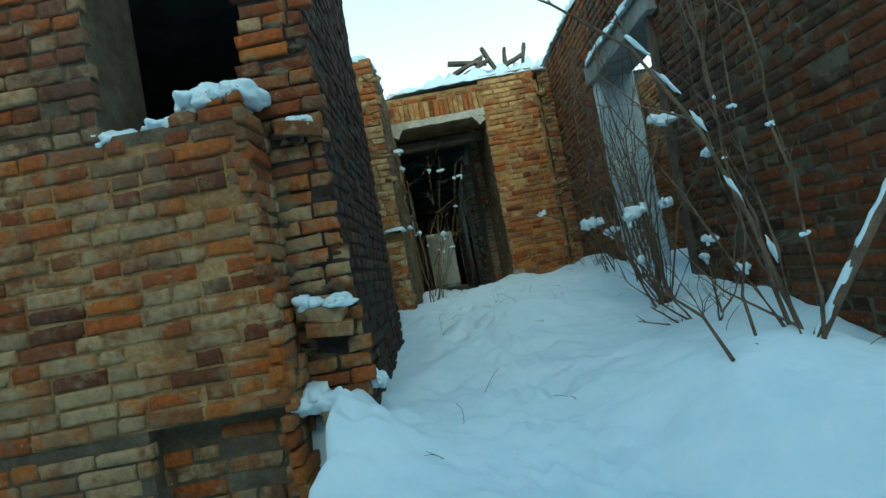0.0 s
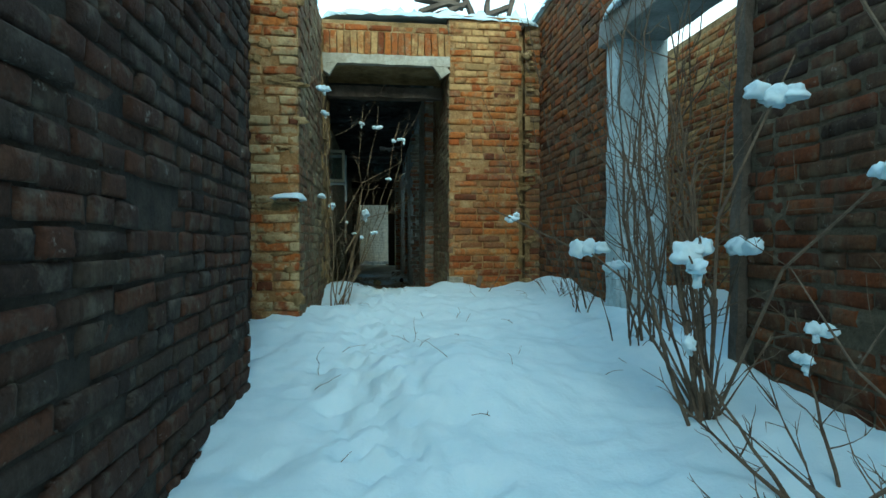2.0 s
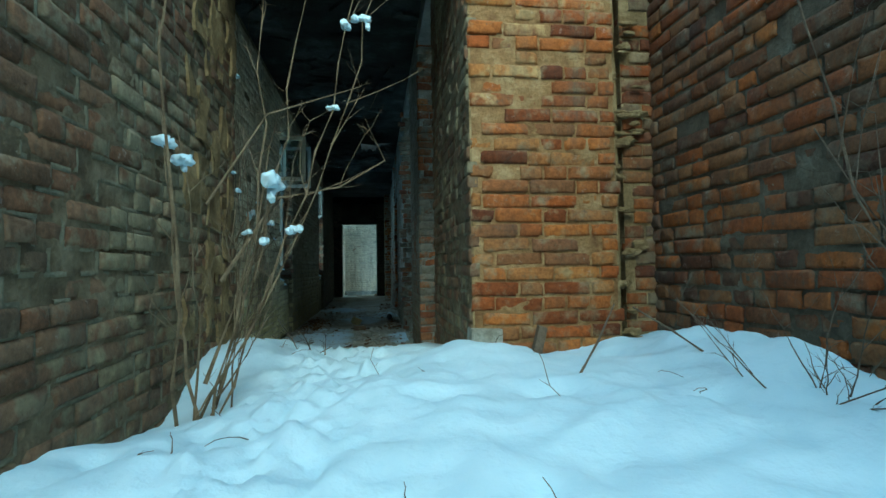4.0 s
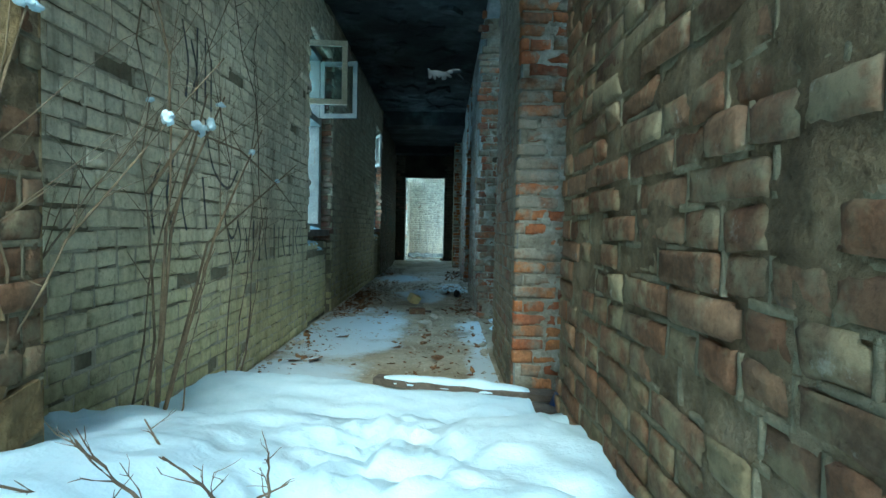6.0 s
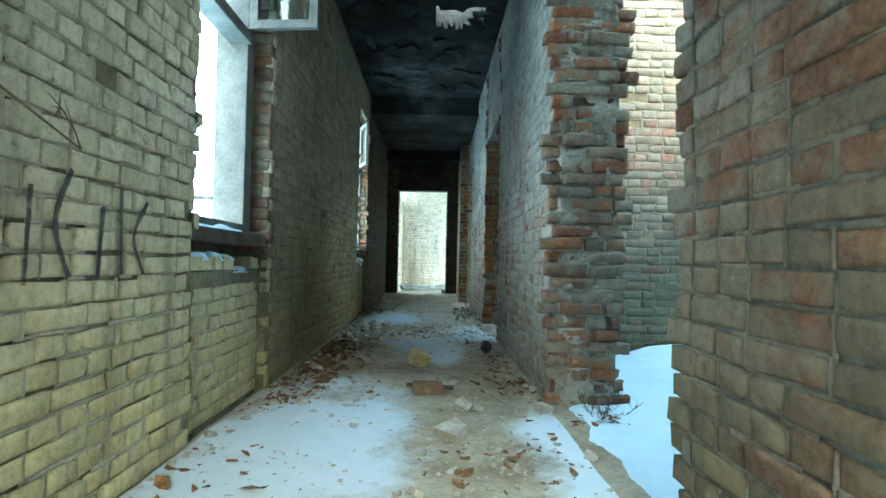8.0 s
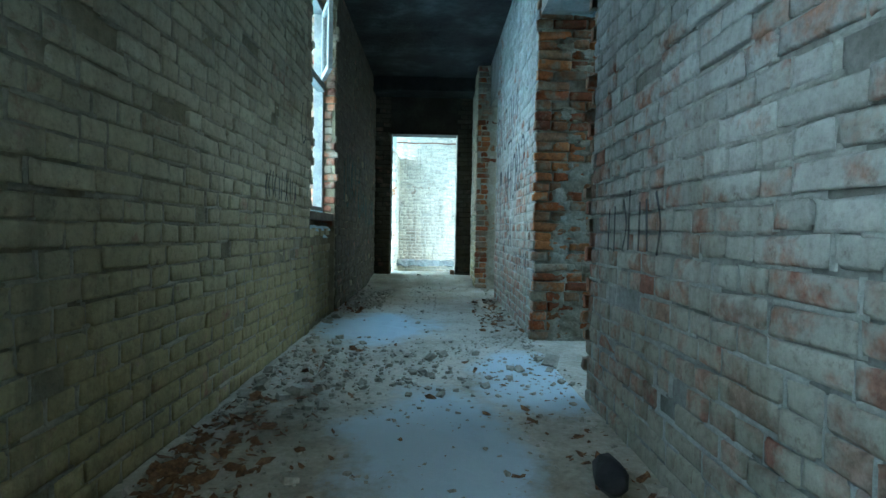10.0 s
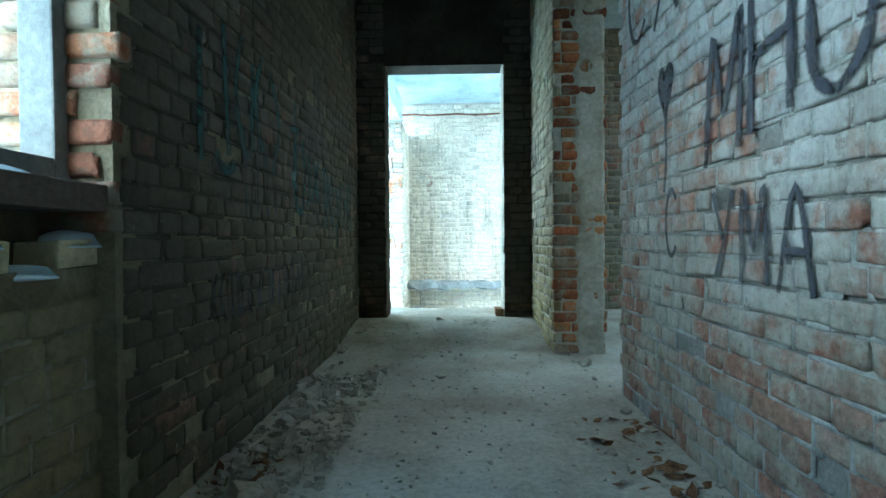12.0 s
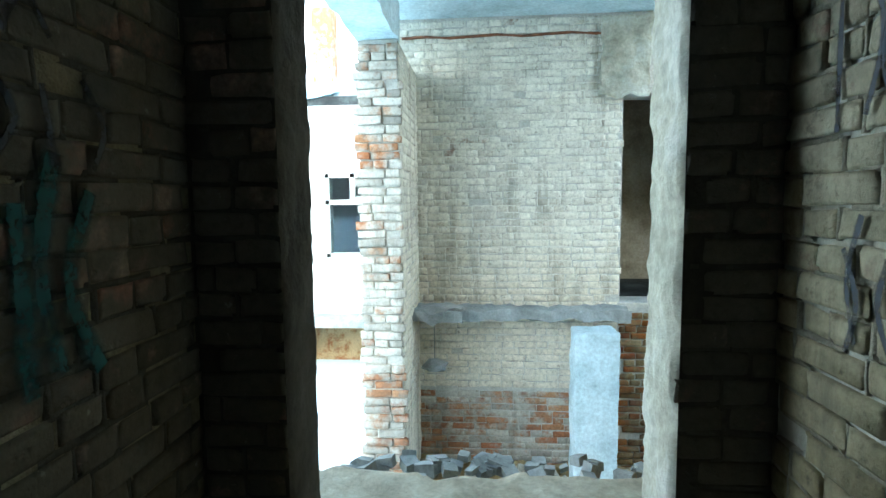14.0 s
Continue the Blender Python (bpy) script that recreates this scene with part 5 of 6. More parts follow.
# the broken brick apron under the windows
for k, (y0, y1) in enumerate((W1, W2)):
    r = random.Random(40 + k)
    y = y0 + 0.08
    while y < y1 - 0.1:
        w = r.choice((0.12, 0.25))
        if r.random() < 0.75:
            bm = bmesh.new()
            rough_box(bm, (0.12, w, 0.066), pose(-0.115, y + w / 2, 0.775, 0, r.gauss(0, 3), r.gauss(0, 4)), 2, 0.008, int(y * 50), 0.006)
            tagged(part("loose_brick", bm, M_LEFT), "loose brick on the broken window apron", "brick", "loose bricks under the windows")
            if r.random() < 0.8:
                snow_cap(-0.17, -0.055, y + 0.005, y + w - 0.005, 0.81, 0.03, y, "thin snow on a loose brick")
        else:
            snow_cap(-0.19, -0.055, y, y + w, 0.742, 0.03, y, "thin snow on the broken window apron")
        y += w + 0.015
    bm = bmesh.new()
    for z in np.arange(0.05, 0.72, 0.09):
        rough_box(bm, (0.05, 0.03, 0.1), pose(-0.045, y0 + 0.035, z, 0, r.gauss(0, 6), 0), 1, 0.01, int(z * 30))
    part("mortar_edge", bm, M_MORTAR, w_corr, "crumbling mortar at the niche's edge")

# ---------------------------------------------------------------- graffiti
LETTERS = {}   # strokes of sprayed letters, one unit high
LETTERS["С"] = [[(0.9, 0.85), (0.6, 1), (0.25, 0.9), (0.05, 0.5), (0.25, 0.1), (0.6, 0), (0.9, 0.15)]]
LETTERS["Х"] = [[(0.05, 1), (0.95, 0)], [(0.95, 1), (0.05, 0)]]
LETTERS["О"] = [[(0.5, 1), (0.15, 0.85), (0.03, 0.5), (0.15, 0.15), (0.5, 0), (0.85, 0.15), (0.97, 0.5), (0.85, 0.85), (0.5, 1)]]
LETTERS["Д"] = [[(0.0, -0.15), (0.05, 0.08), (0.95, 0.08), (1, -0.15)], [(0.2, 0.08), (0.35, 1), (0.8, 1), (0.8, 0.08)]]
LETTERS["И"] = [[(0.05, 1), (0.05, 0), (0.95, 1), (0.95, 0)]]
LETTERS["М"] = [[(0.02, 0), (0.12, 1), (0.5, 0.35), (0.88, 1), (0.98, 0)]]
LETTERS["Н"] = [[(0.08, 1), (0.08, 0)], [(0.92, 1), (0.92, 0)], [(0.08, 0.52), (0.92, 0.52)]]
LETTERS["У"] = [[(0.05, 1), (0.5, 0.45)], [(0.95, 1), (0.5, 0.35), (0.2, 0)]]
LETTERS["А"] = [[(0.0, 0), (0.5, 1), (1, 0)], [(0.2, 0.4), (0.8, 0.4)]]
LETTERS["2"] = [[(0.05, 0.75), (0.3, 1), (0.7, 0.95), (0.85, 0.7), (0.05, 0), (0.95, 0.02)]]
LETTERS["1"] = [[(0.2, 0.75), (0.6, 1), (0.6, 0)]]
LETTERS["0"] = [[(0.5, 1), (0.15, 0.8), (0.1, 0.3), (0.5, 0), (0.85, 0.3), (0.85, 0.8), (0.5, 1)]]
LETTERS["9"] = [[(0.85, 0.65), (0.5, 0.45), (0.15, 0.7), (0.5, 1), (0.85, 0.8), (0.8, 0.3), (0.4, 0)]]
LETTERS["8"] = [[(0.5, 0.52), (0.15, 0.75), (0.5, 1), (0.85, 0.75), (0.5, 0.52), (0.1, 0.25), (0.5, 0), (0.9, 0.25), (0.5, 0.52)]]
LETTERS["."] = [[(0.4, 0.05), (0.55, 0.05)]]


def soften(points, n=4):
    """A rounder line through the given points."""
    out = []
    for i in range(len(points) - 1):
        p0, p1, p2, p3 = (Vector(points[max(0, min(len(points) - 1, k))]) for k in (i - 1, i, i + 1, i + 2))
        for s in range(n):
            t = s / n
            out.append(0.5 * ((2 * p1) + (p2 - p0) * t + (2 * p0 - 5 * p1 + 4 * p2 - p3) * t * t + (3 * p1 - p0 - 3 * p2 + p3) * t ** 3))
    return out + [Vector(points[-1])]


def ribbon(bm, pts, place, wide, seed, layer):
    """A sprayed stroke: dense in the middle, thinning to nothing at both edges."""
    rows = []
    for i, p in enumerate(pts):
        d = (pts[min(len(pts) - 1, i + 1)] - pts[max(0, i - 1)])
        d = d.normalized() if d.length > 1e-6 else Vector((1, 0))
        w = wide * (0.95 + 0.3 * noise.noise(Vector((p.x * 9, p.y * 9, seed))))
        row = []
        for k, dense in ((-1, 0.0), (-0.45, 0.8), (0.45, 0.8), (1, 0.0)):
            v = bm.verts.new(place(p.x - d.y * w * k, p.y + d.x * w * k))
            v[layer] = dense
            row.append(v)
        rows.append(row)
    for a, b in zip(rows, rows[1:]):
        for k in range(3):
            bm.faces.new((a[k], a[k + 1], b[k + 1], b[k]))


def spray(wall_ob, name, lines, plane_x, face, mat, wide, label):
    """Sprayed strokes on a corridor wall: lines of (y, z); face: +1 on the left wall, -1 on the right one."""
    bm = bmesh.new()
    layer = bm.verts.layers.float.new("paint")
    for li, line in enumerate(lines):
        x = plane_x + face * ((0.0085 if face > 0 else 0.0095) + 0.0008 * (li % 4))
        ribbon(bm, soften(line, 5), lambda u, z: (x, u, z), wide, li, layer)
    return part(name, bm, mat, wall_ob, label)


def word(text, y, z, high, wide, sign, gap=0.25, seed=0):
    """Strokes of a word. sign: -1 where it reads towards smaller y."""
    r = random.Random(seed)
    lines = []
    for ch in text:
        if ch == " ":
            y += sign * wide
            continue
        tilt, dz = r.gauss(0, 0.06), r.gauss(0, 0.04) * high
        w = wide * (0.35 if ch == "." else 1)
        for stroke in LETTERS[ch]:
            lines.append([(y + sign * (px + tilt * pz) * w, z + dz + pz * high) for px, pz in stroke])
        y += sign * (w + gap * wide)
    return lines


LETTERS["Ю"] = [[(0.05, 1), (0.05, 0)], [(0.05, 0.5), (0.4, 0.5)], [(0.7, 1), (0.45, 0.75), (0.42, 0.3), (0.68, 0), (0.92, 0.3), (0.94, 0.75), (0.7, 1)]]
LETTERS["?"] = [[(0.1, 0.8), (0.4, 1), (0.8, 0.85), (0.75, 0.55), (0.45, 0.4), (0.45, 0.22)], [(0.45, 0.05), (0.47, 0.0)]]


def climb(lines, y0, rise):
    """A line of writing that climbs as it runs from y0."""
    return [[(y, z + (y - y0) * rise) for y, z in line] for line in lines]


spray(w_c, "graffiti", climb(word("СХОДИ", 19.05, 1.66, 0.42, 0.25, -1, 0.3, seed=1), 19.05, -0.02), 1.70, -1, M_SPRAY, 0.020, "black sprayed Cyrillic letters")
spray(w_c, "graffiti", climb(word("МНОЮ?", 18.27, 1.04, 0.40, 0.21, -1, 0.2, seed=2), 18.27, -0.18), 1.70, -1, M_SPRAY, 0.024, "thick black sprayed Cyrillic letters")
spray(w_c, "graffiti", word("С", 18.60, 0.72, 0.25, 0.11, -1, seed=3) + word("УМА", 18.22, 0.66, 0.27, 0.135, -1, 0.3, seed=3), 1.70, -1, M_SPRAY, 0.016, "black sprayed Cyrillic letters")
spray(w_c, "graffiti", climb(word("21.09.18", 17.50, 0.50, 0.12, 0.075, -1, 0.25, seed=4), 17.5, -0.01), 1.70, -1, M_SPRAY, 0.012, "sprayed date in black digits")
heart = [(0, -0.11), (-0.065, 0.01), (-0.05, 0.075), (-0.015, 0.065), (0, 0.04), (0.015, 0.065), (0.05, 0.075), (0.065, 0.01), (0, -0.11)]
spray(w_c, "graffiti", [[(18.6 + a * k, 1.39 + b * k) for a, b in heart] for k in (1, 0.8, 0.6, 0.4, 0.2)] + [[(18.6, 1.28), (18.59, 1.12), (18.61, 0.98)], [(18.44, 0.58), (18.43, 0.54)]], 1.70, -1, M_SPRAY, 0.016, "black sprayed heart on a string")


def strokes(y, z, high, wide, count, sign, seed, bowed=0.3):
    """Writing too worn to read: plain upright and slanting bars, some of them bowed."""
    r = random.Random(seed)
    lines = []
    for _ in range(count):
        h, lean = high * r.uniform(0.75, 1.1), r.gauss(0, 0.18) * wide
        z0 = z + r.gauss(0, 0.05) * high
        bow = r.choice((-1, 1)) * wide * r.uniform(0.3, 0.6) if r.random() < bowed else 0.0
        lines.append([(y, z0 + h), (y + sign * (lean * 0.5 + bow), z0 + h * 0.5), (y + sign * lean, z0)])
        y += sign * wide * r.uniform(0.6, 1.25)
    return lines


spray(w_corr, "graffiti", strokes(18.25, 1.12, 0.46, 0.17, 6, 1, 5, 0.6) + strokes(19.3, 1.0, 0.34, 0.12, 5, 1, 6, 0.5) + strokes(19.92, 0.88, 0.38, 0.12, 9, 1, 26, 0.6) + [[(18.36, 1.12), (18.44, 1.06), (18.52, 1.1)], [(19.32, 1.55), (19.31, 1.2), (19.33, 0.98), (19.44, 0.96)], [(19.22, 1.38), (19.42, 1.40)], [(20.24, 1.0), (20.25, 0.74)]], 0.0, 1, M_TEAL, 0.030, "teal sprayed strokes with runs of paint")
spray(w_corr, "graffiti", strokes(18.35, 0.50, 0.2, 0.09, 14, 1, 7) + strokes(19.7, 1.60, 0.24, 0.07, 9, 1, 9, 0.6) + strokes(20.42, 1.52, 0.2, 0.09, 5, 1, 27, 0.7) + strokes(20.42, 1.28, 0.18, 0.09, 5, 1, 28, 0.7) + strokes(19.5, 1.32, 0.2, 0.08, 9, 1, 21) + strokes(18.62, 0.9, 0.34, 0.10, 6, 1, 22), 0.0, 1, M_SPRAY, 0.014, "thin black sprayed strokes, worn and smeared")
spray(w_corr, "graffiti", strokes(10.2, 0.74, 0.28, 0.13, 11, 1, 10, 0.4) + strokes(9.30, 0.95, 0.36, 0.13, 4, 1, 11, 0.5) + strokes(9.5, 1.62, 0.34, 0.10, 5, 1, 23) + [[(10.02, 1.0), (10.12, 0.9), (10.22, 1.0)], [(9.75, 1.55), (9.85, 1.3), (10.05, 1.2), (10.2, 1.32)]], 0.0, 1, M_SPRAY, 0.014, "faded black sprayed strokes")
spray(w_corr, "graffiti", strokes(15.72, 0.98, 0.16, 0.06, 12, 1, 12) + [[(16.5, 1.7), (16.46, 1.55), (16.52, 1.42), (16.6, 1.5), (16.58, 1.66)]], 0.0, 1, M_SPRAY, 0.011, "faded black sprayed strokes")
spray(w_b, "graffiti", strokes(14.9, 0.75, 0.22, 0.09, 7, -1, 14), 1.70, -1, M_SPRAY, 0.012, "faded black sprayed strokes")
spray(w_d, "graffiti", strokes(21.0, 1.35, 0.32, 0.09, 7, -1, 24, 0.6) + strokes(20.95, 0.9, 0.24, 0.07, 7, -1, 25, 0.6), 1.538, -1, M_SPRAY, 0.012, "blurred dark sprayed strokes")
M_REDSPRAY = spray_material("red_spray_paint", (0.25, 0.03, 0.02), (0.38, 0.06, 0.04))


def spray_back(wall_ob, line, y, mat, wide, label):
    """Sprayed stroke on a wall that faces the corridor's mouth: places of (x, z)."""
    bm = bmesh.new()
    ribbon(bm, soften(line, 5), lambda u, z: (u, y, z), wide, 3, bm.verts.layers.float.new("paint"))
    return part("graffiti", bm, mat, wall_ob, label)


spray_back(w_r3, [(2.77, 1.46), (2.82, 1.51), (2.84, 1.38), (2.76, 1.28), (2.8, 1.18), (2.9, 1.08), (2.92, 0.93), (2.84, 0.88), (2.82, 0.98), (2.97, 1.0)], 17.586, M_SPRAY, 0.03, "black sprayed squiggle")
spray_back(w_r3, [(3.5, 1.34), (3.45, 1.27), (3.5, 1.15), (3.45, 1.09), (3.52, 0.99)], 17.586, M_REDSPRAY, 0.02, "red sprayed zigzag")
bm = bmesh.new()
rough_box(bm, (0.24, 0.05, 1.0), pose(2.02, 16.58, 2.9), 6, 0.05, 21)
part("plaster_patch", bm, M_PLASTER_BLUE, w_c, "pale plaster left on the broken end")
# foot stone of the front wall, and a stub of wood beside it
bm = bmesh.new()
rough_box(bm, (0.16, 0.12, 0.075), pose(1.815, 7.31, 0.60, 0, 1, 0), 3, 0.008, 22, 0.012)
part("foot_stone", bm, M_WASH_PALE, w_front, "pale worn stone at the wall's foot")
bm = bmesh.new()
rough_box(bm, (0.04, 0.05, 0.2), pose(2.04, 7.15, 0.55, 5, 12, 0), 2, 0.012, 23)
tagged(part("wood_stub", bm, M_BARK), "dark stub of wood standing in the snow", "stub")

# ---------------------------------------------------------------- shrubs
def shrub(at, label, stems, seed, mat, twigs=5, snow=(), group="bare shrubs", clumps=(), lines_=()):
    """stems: (lean x, lean y, height, radius). snow: places along stems (stem, 0..1, size).
    clumps: (x, y, z, size) with a twig from the foot; lines_: branches as lists of places."""
    r = random.Random(seed)
    root = thing("bare_shrub", at, label, "shrub", group)
    base = Vector(at)
    lines = []

    def clump(q, size):
        bm = bmesh.new()
        way = r.uniform(0, math.pi)
        d = Vector((math.cos(way), math.sin(way), 0)) * size
        for k in range(3):
            o = d * (k - 1) * r.uniform(0.35, 0.7) + Vector((0, 0, r.gauss(0, 0.12))) * size
            lump(bm, q + o + Vector((0, 0, size * 0.12)), (size * r.uniform(0.4, 0.6), size * r.uniform(0.35, 0.5), size * r.uniform(0.35, 0.55)), seed + k * 1.7 + size * 40, 3, 0.5, way)
        if size > 0.04 and r.random() < 0.6:
            lump(bm, q + d * r.uniform(-0.6, 0.6) - Vector((0, 0, size * 0.5)), (size * 0.25, size * 0.22, size * 0.5), seed + 9, 3, 0.8)
        under("snow_clump", bm, M_SNOW, root, "clump of snow on the twigs", True)

    def fine(bm, o, d, ln, rad, depth=2):
        """A twig and its side twigs."""
        pts = [o]
        for k in range(3):
            d = (d + Vector((r.gauss(0, 0.18), r.gauss(0, 0.18), r.gauss(0.03, 0.12)))).normalized()
            pts.append(pts[-1] + d * ln / 3)
        tube(bm, pts, rad, rad * 0.35, 4)
        if depth > 1:
            for _ in range(2):
                k = r.randrange(1, 4)
                e = (d + Vector((r.gauss(0, 0.6), r.gauss(0, 0.6), r.gauss(0.1, 0.4)))).normalized()
                fine(bm, pts[k], e, ln * r.uniform(0.3, 0.6), rad * 0.6, depth - 1)

    for i, (lx, ly, h, rad) in enumerate(stems):
        p = base + Vector((r.gauss(0, 0.06), r.gauss(0, 0.06), -0.08))
        pts = [p.copy()]
        bend = Vector((r.gauss(0, 0.07), r.gauss(0, 0.07), 0))
        n = 10
        for k in range(1, n + 1):
            t = k / n
            q = p + Vector((lx * t, ly * t, h * t)) + bend * math.sin(math.pi * t) * h * 0.5
            q += Vector((r.gauss(0, 0.007), r.gauss(0, 0.007), 0)) * h
            pts.append(q)
        lines.append(pts)
        bm = bmesh.new()
        tube(bm, pts, rad, rad * 0.35)
        for _ in range(twigs):
            k = r.randrange(3, n)
            o = pts[k]
            d = (Vector((lx, ly, h)).normalized() * r.uniform(0.4, 1.0) + Vector((r.gauss(0, 0.7), r.gauss(0, 0.7), r.uniform(0.0, 0.7)))).normalized()
            ln = r.uniform(0.12, 0.45) * min(1.3, h)
            fine(bm, o, d, ln, max(0.0016, rad * 0.35))
        under("stem", bm, mat, root)
    for x, y, z, size in clumps:
        q = Vector((x, y, z))
        bm = bmesh.new()
        mid = base.lerp(q, 0.55) + Vector((r.gauss(0, 0.06), r.gauss(0, 0.06), 0.12))
        tube(bm, [base - Vector((0, 0, 0.05)), mid, q, q + (q - mid) * 0.35], 0.008, 0.003, 5)
        under("branch", bm, mat, root)
        clump(q, size)
    for pts, rad in lines_:
        bm = bmesh.new()
        tube(bm, pts, rad, rad * 0.3, 6)
        for _ in range(twigs):
            k = r.randrange(1, len(pts))
            o = Vector(pts[k])
            fine(bm, o, Vector((r.gauss(0, 1), r.gauss(0, 1), r.uniform(-0.2, 1.6))).normalized(), r.uniform(0.1, 0.3), max(0.0016, rad * 0.35))
        under("branch", bm, mat, root)
    for s, t, size in snow:
        pts = lines[s % len(lines)]
        clump(pts[min(len(pts) - 1, int(t * (len(pts) - 1)))], size)
    return root


r = random.Random(31)
# the thicket by the side doorway of the court
shrub((2.33, 3.6, snow_height(2.33, 3.6)), "thicket of bare grey stems with clumps of snow", [
    (r.uniform(-0.3, 0.3), r.uniform(-0.2, 0.7), r.uniform(0.9, 2.3), r.uniform(0.006, 0.012)) for _ in range(13)], 1, M_BARK, 7,
    clumps=[(2.20, 3.5, 0.97, 0.10), (2.40, 3.5, 0.98, 0.085), (2.10, 4.3, 0.97, 0.10), (2.24, 4.25, 0.88, 0.07), (2.45, 3.4, 1.55, 0.10), (2.56, 3.3, 0.70, 0.05), (2.02, 3.2, 0.92, 0.06), (2.50, 3.0, 1.22, 0.05)])
shrub((2.55, 4.6, snow_height(2.55, 4.6)), "bare stems crowding the side doorway", [
    (r.uniform(-0.3, 0.3), r.uniform(-0.5, 0.5), r.uniform(1.4, 2.8), r.uniform(0.005, 0.010)) for _ in range(15)], 2, M_BARK, 5, [(1, 0.3, 0.04), (4, 0.4, 0.04)])
shrub((2.14, 1.88, snow_height(2.14, 1.88)), "tall bare saplings with snow along the stems", [
    (0.02, 0.12, 2.7, 0.010), (-0.15, 0.05, 2.2, 0.009), (0.1, 0.2, 2.0, 0.007), (0.15, 0.1, 2.4, 0.007), (-0.05, 0.3, 1.8, 0.005), (-0.35, 0.5, 1.2, 0.008)], 3, M_BARK, 5,
    [(0, 0.3, 0.02), (0, 0.45, 0.02), (1, 0.4, 0.022), (1, 0.25, 0.02), (2, 0.5, 0.02)],
    lines_=[([(2.12, 1.87, 0.33), (2.03, 1.90, 0.8), (1.93, 1.95, 1.2), (1.72, 1.95, 1.58), (1.42, 1.9, 1.8), (1.05, 1.85, 2.0)], 0.012),
            ([(1.79, 1.78, 0.30), (1.86, 2.1, 0.42), (1.95, 2.6, 0.46), (2.06, 3.18, 0.50), (2.2, 3.5, 0.7)], 0.009),
            ([(2.10, 1.85, 0.36), (2.02, 2.2, 0.5), (2.0, 2.6, 0.75), (2.1, 2.9, 0.95)], 0.006),
            ([(1.9, 1.95, 1.25), (1.86, 2.3, 1.42), (1.8, 2.6, 1.7)], 0.006)])
for k, (x, y, z, a, ln) in enumerate(((2.00, 1.92, 0.92, 70, 0.13), (1.93, 1.95, 1.22, 62, 0.10), (1.84, 1.95, 1.40, 55, 0.13), (1.74, 1.95, 1.58, 50, 0.12), (2.08, 1.89, 0.66, 76, 0.10))):
    bm = bmesh.new()
    lump(bm, (0, 0, 0), (ln * 0.5, 0.010, 0.011), k, 3, 0.7)
    bmesh.ops.transform(bm, matrix=pose(x, y - 0.004, z + 0.012, 0, -a, 180), verts=bm.verts)
    tagged(part("stem_snow", bm, M_SNOW, smooth=True), "snow clinging along a leaning sapling", "snow", "snow clinging to stems")
shrub((2.30, 3.0, snow_height(2.30, 3.0)), "low bare branches lying over the snow", [
    (-0.35, 0.2, 0.35, 0.009), (-0.35, -0.3, 0.25, 0.009), (0.15, 0.4, 0.6, 0.008), (-0.15, 0.5, 0.6, 0.008), (0.2, -0.2, 0.45, 0.008), (-0.5, -0.1, 0.15, 0.008), (-0.2, 0.1, 0.5, 0.006), (-0.1, -0.3, 0.45, 0.007)], 4, M_BARK, 7,
    [(2, 0.7, 0.05), (3, 0.8, 0.05), (4, 0.8, 0.045)])
shrub((2.62, 5.6, snow_height(2.62, 5.6)), "thin bare branches along the court wall", [(-0.3, 0.1, 0.8, 0.006), (-0.7, -0.9, 2.0, 0.006), (-0.4, 0.3, 2.2, 0.005), (-0.9, -0.6, 1.5, 0.005), (-0.2, -0.5, 0.5, 0.006), (-0.25, -0.9, 0.4, 0.006)], 11, M_BARK, 8, clumps=[(1.72, 4.40, 1.14, 0.045)])
shrub((2.60, 6.1, snow_height(2.60, 6.1)), "low dry weeds along the court wall", [(r.uniform(-0.25, 0.15), r.uniform(-0.9, 0.9), r.uniform(0.15, 0.5), 0.003) for _ in range(16)], 12, M_BARK, 3, group="dry weeds")
# the tall stalks in front of the doorway, with snow on their heads
shrub((0.60, 6.85, snow_height(0.60, 6.85)), "tall dry stalks with snow on their heads", [
    (-0.1, 0.1, 2.45, 0.008), (0.2, 0.1, 2.1, 0.007), (0.40, 0.15, 2.10, 0.008), (0.58, 0.2, 1.95, 0.008), (0.74, 0.2, 1.95, 0.007), (0.3, 0.0, 1.1, 0.006), (0.45, 0.1, 0.9, 0.005), (-0.2, 0.1, 1.3, 0.008), (0.3, 0.1, 0.5, 0.006), (-0.02, -0.1, 1.2, 0.006), (0.08, 0.0, 0.9, 0.005)], 5, M_BARK_PALE, 4,
    [(0, 0.98, 0.07), (0, 0.86, 0.05), (1, 0.98, 0.045), (2, 0.98, 0.05), (3, 0.98, 0.04), (4, 0.98, 0.045), (5, 0.95, 0.075), (5, 0.75, 0.04), (7, 0.95, 0.05), (6, 0.9, 0.04), (3, 0.7, 0.03), (9, 0.95, 0.05), (10, 0.9, 0.025)],
    lines_=[([(0.66, 6.85, 0.9), (0.85, 7.0, 1.25), (1.10, 7.2, 1.33), (1.32, 7.4, 1.5)], 0.009), ([(0.62, 6.8, 1.2), (0.82, 6.95, 1.6), (1.2, 7.3, 1.85)], 0.006), ([(0.6, 6.85, 0.5), (0.75, 7.0, 1.0), (0.8, 7.1, 1.5)], 0.010)])
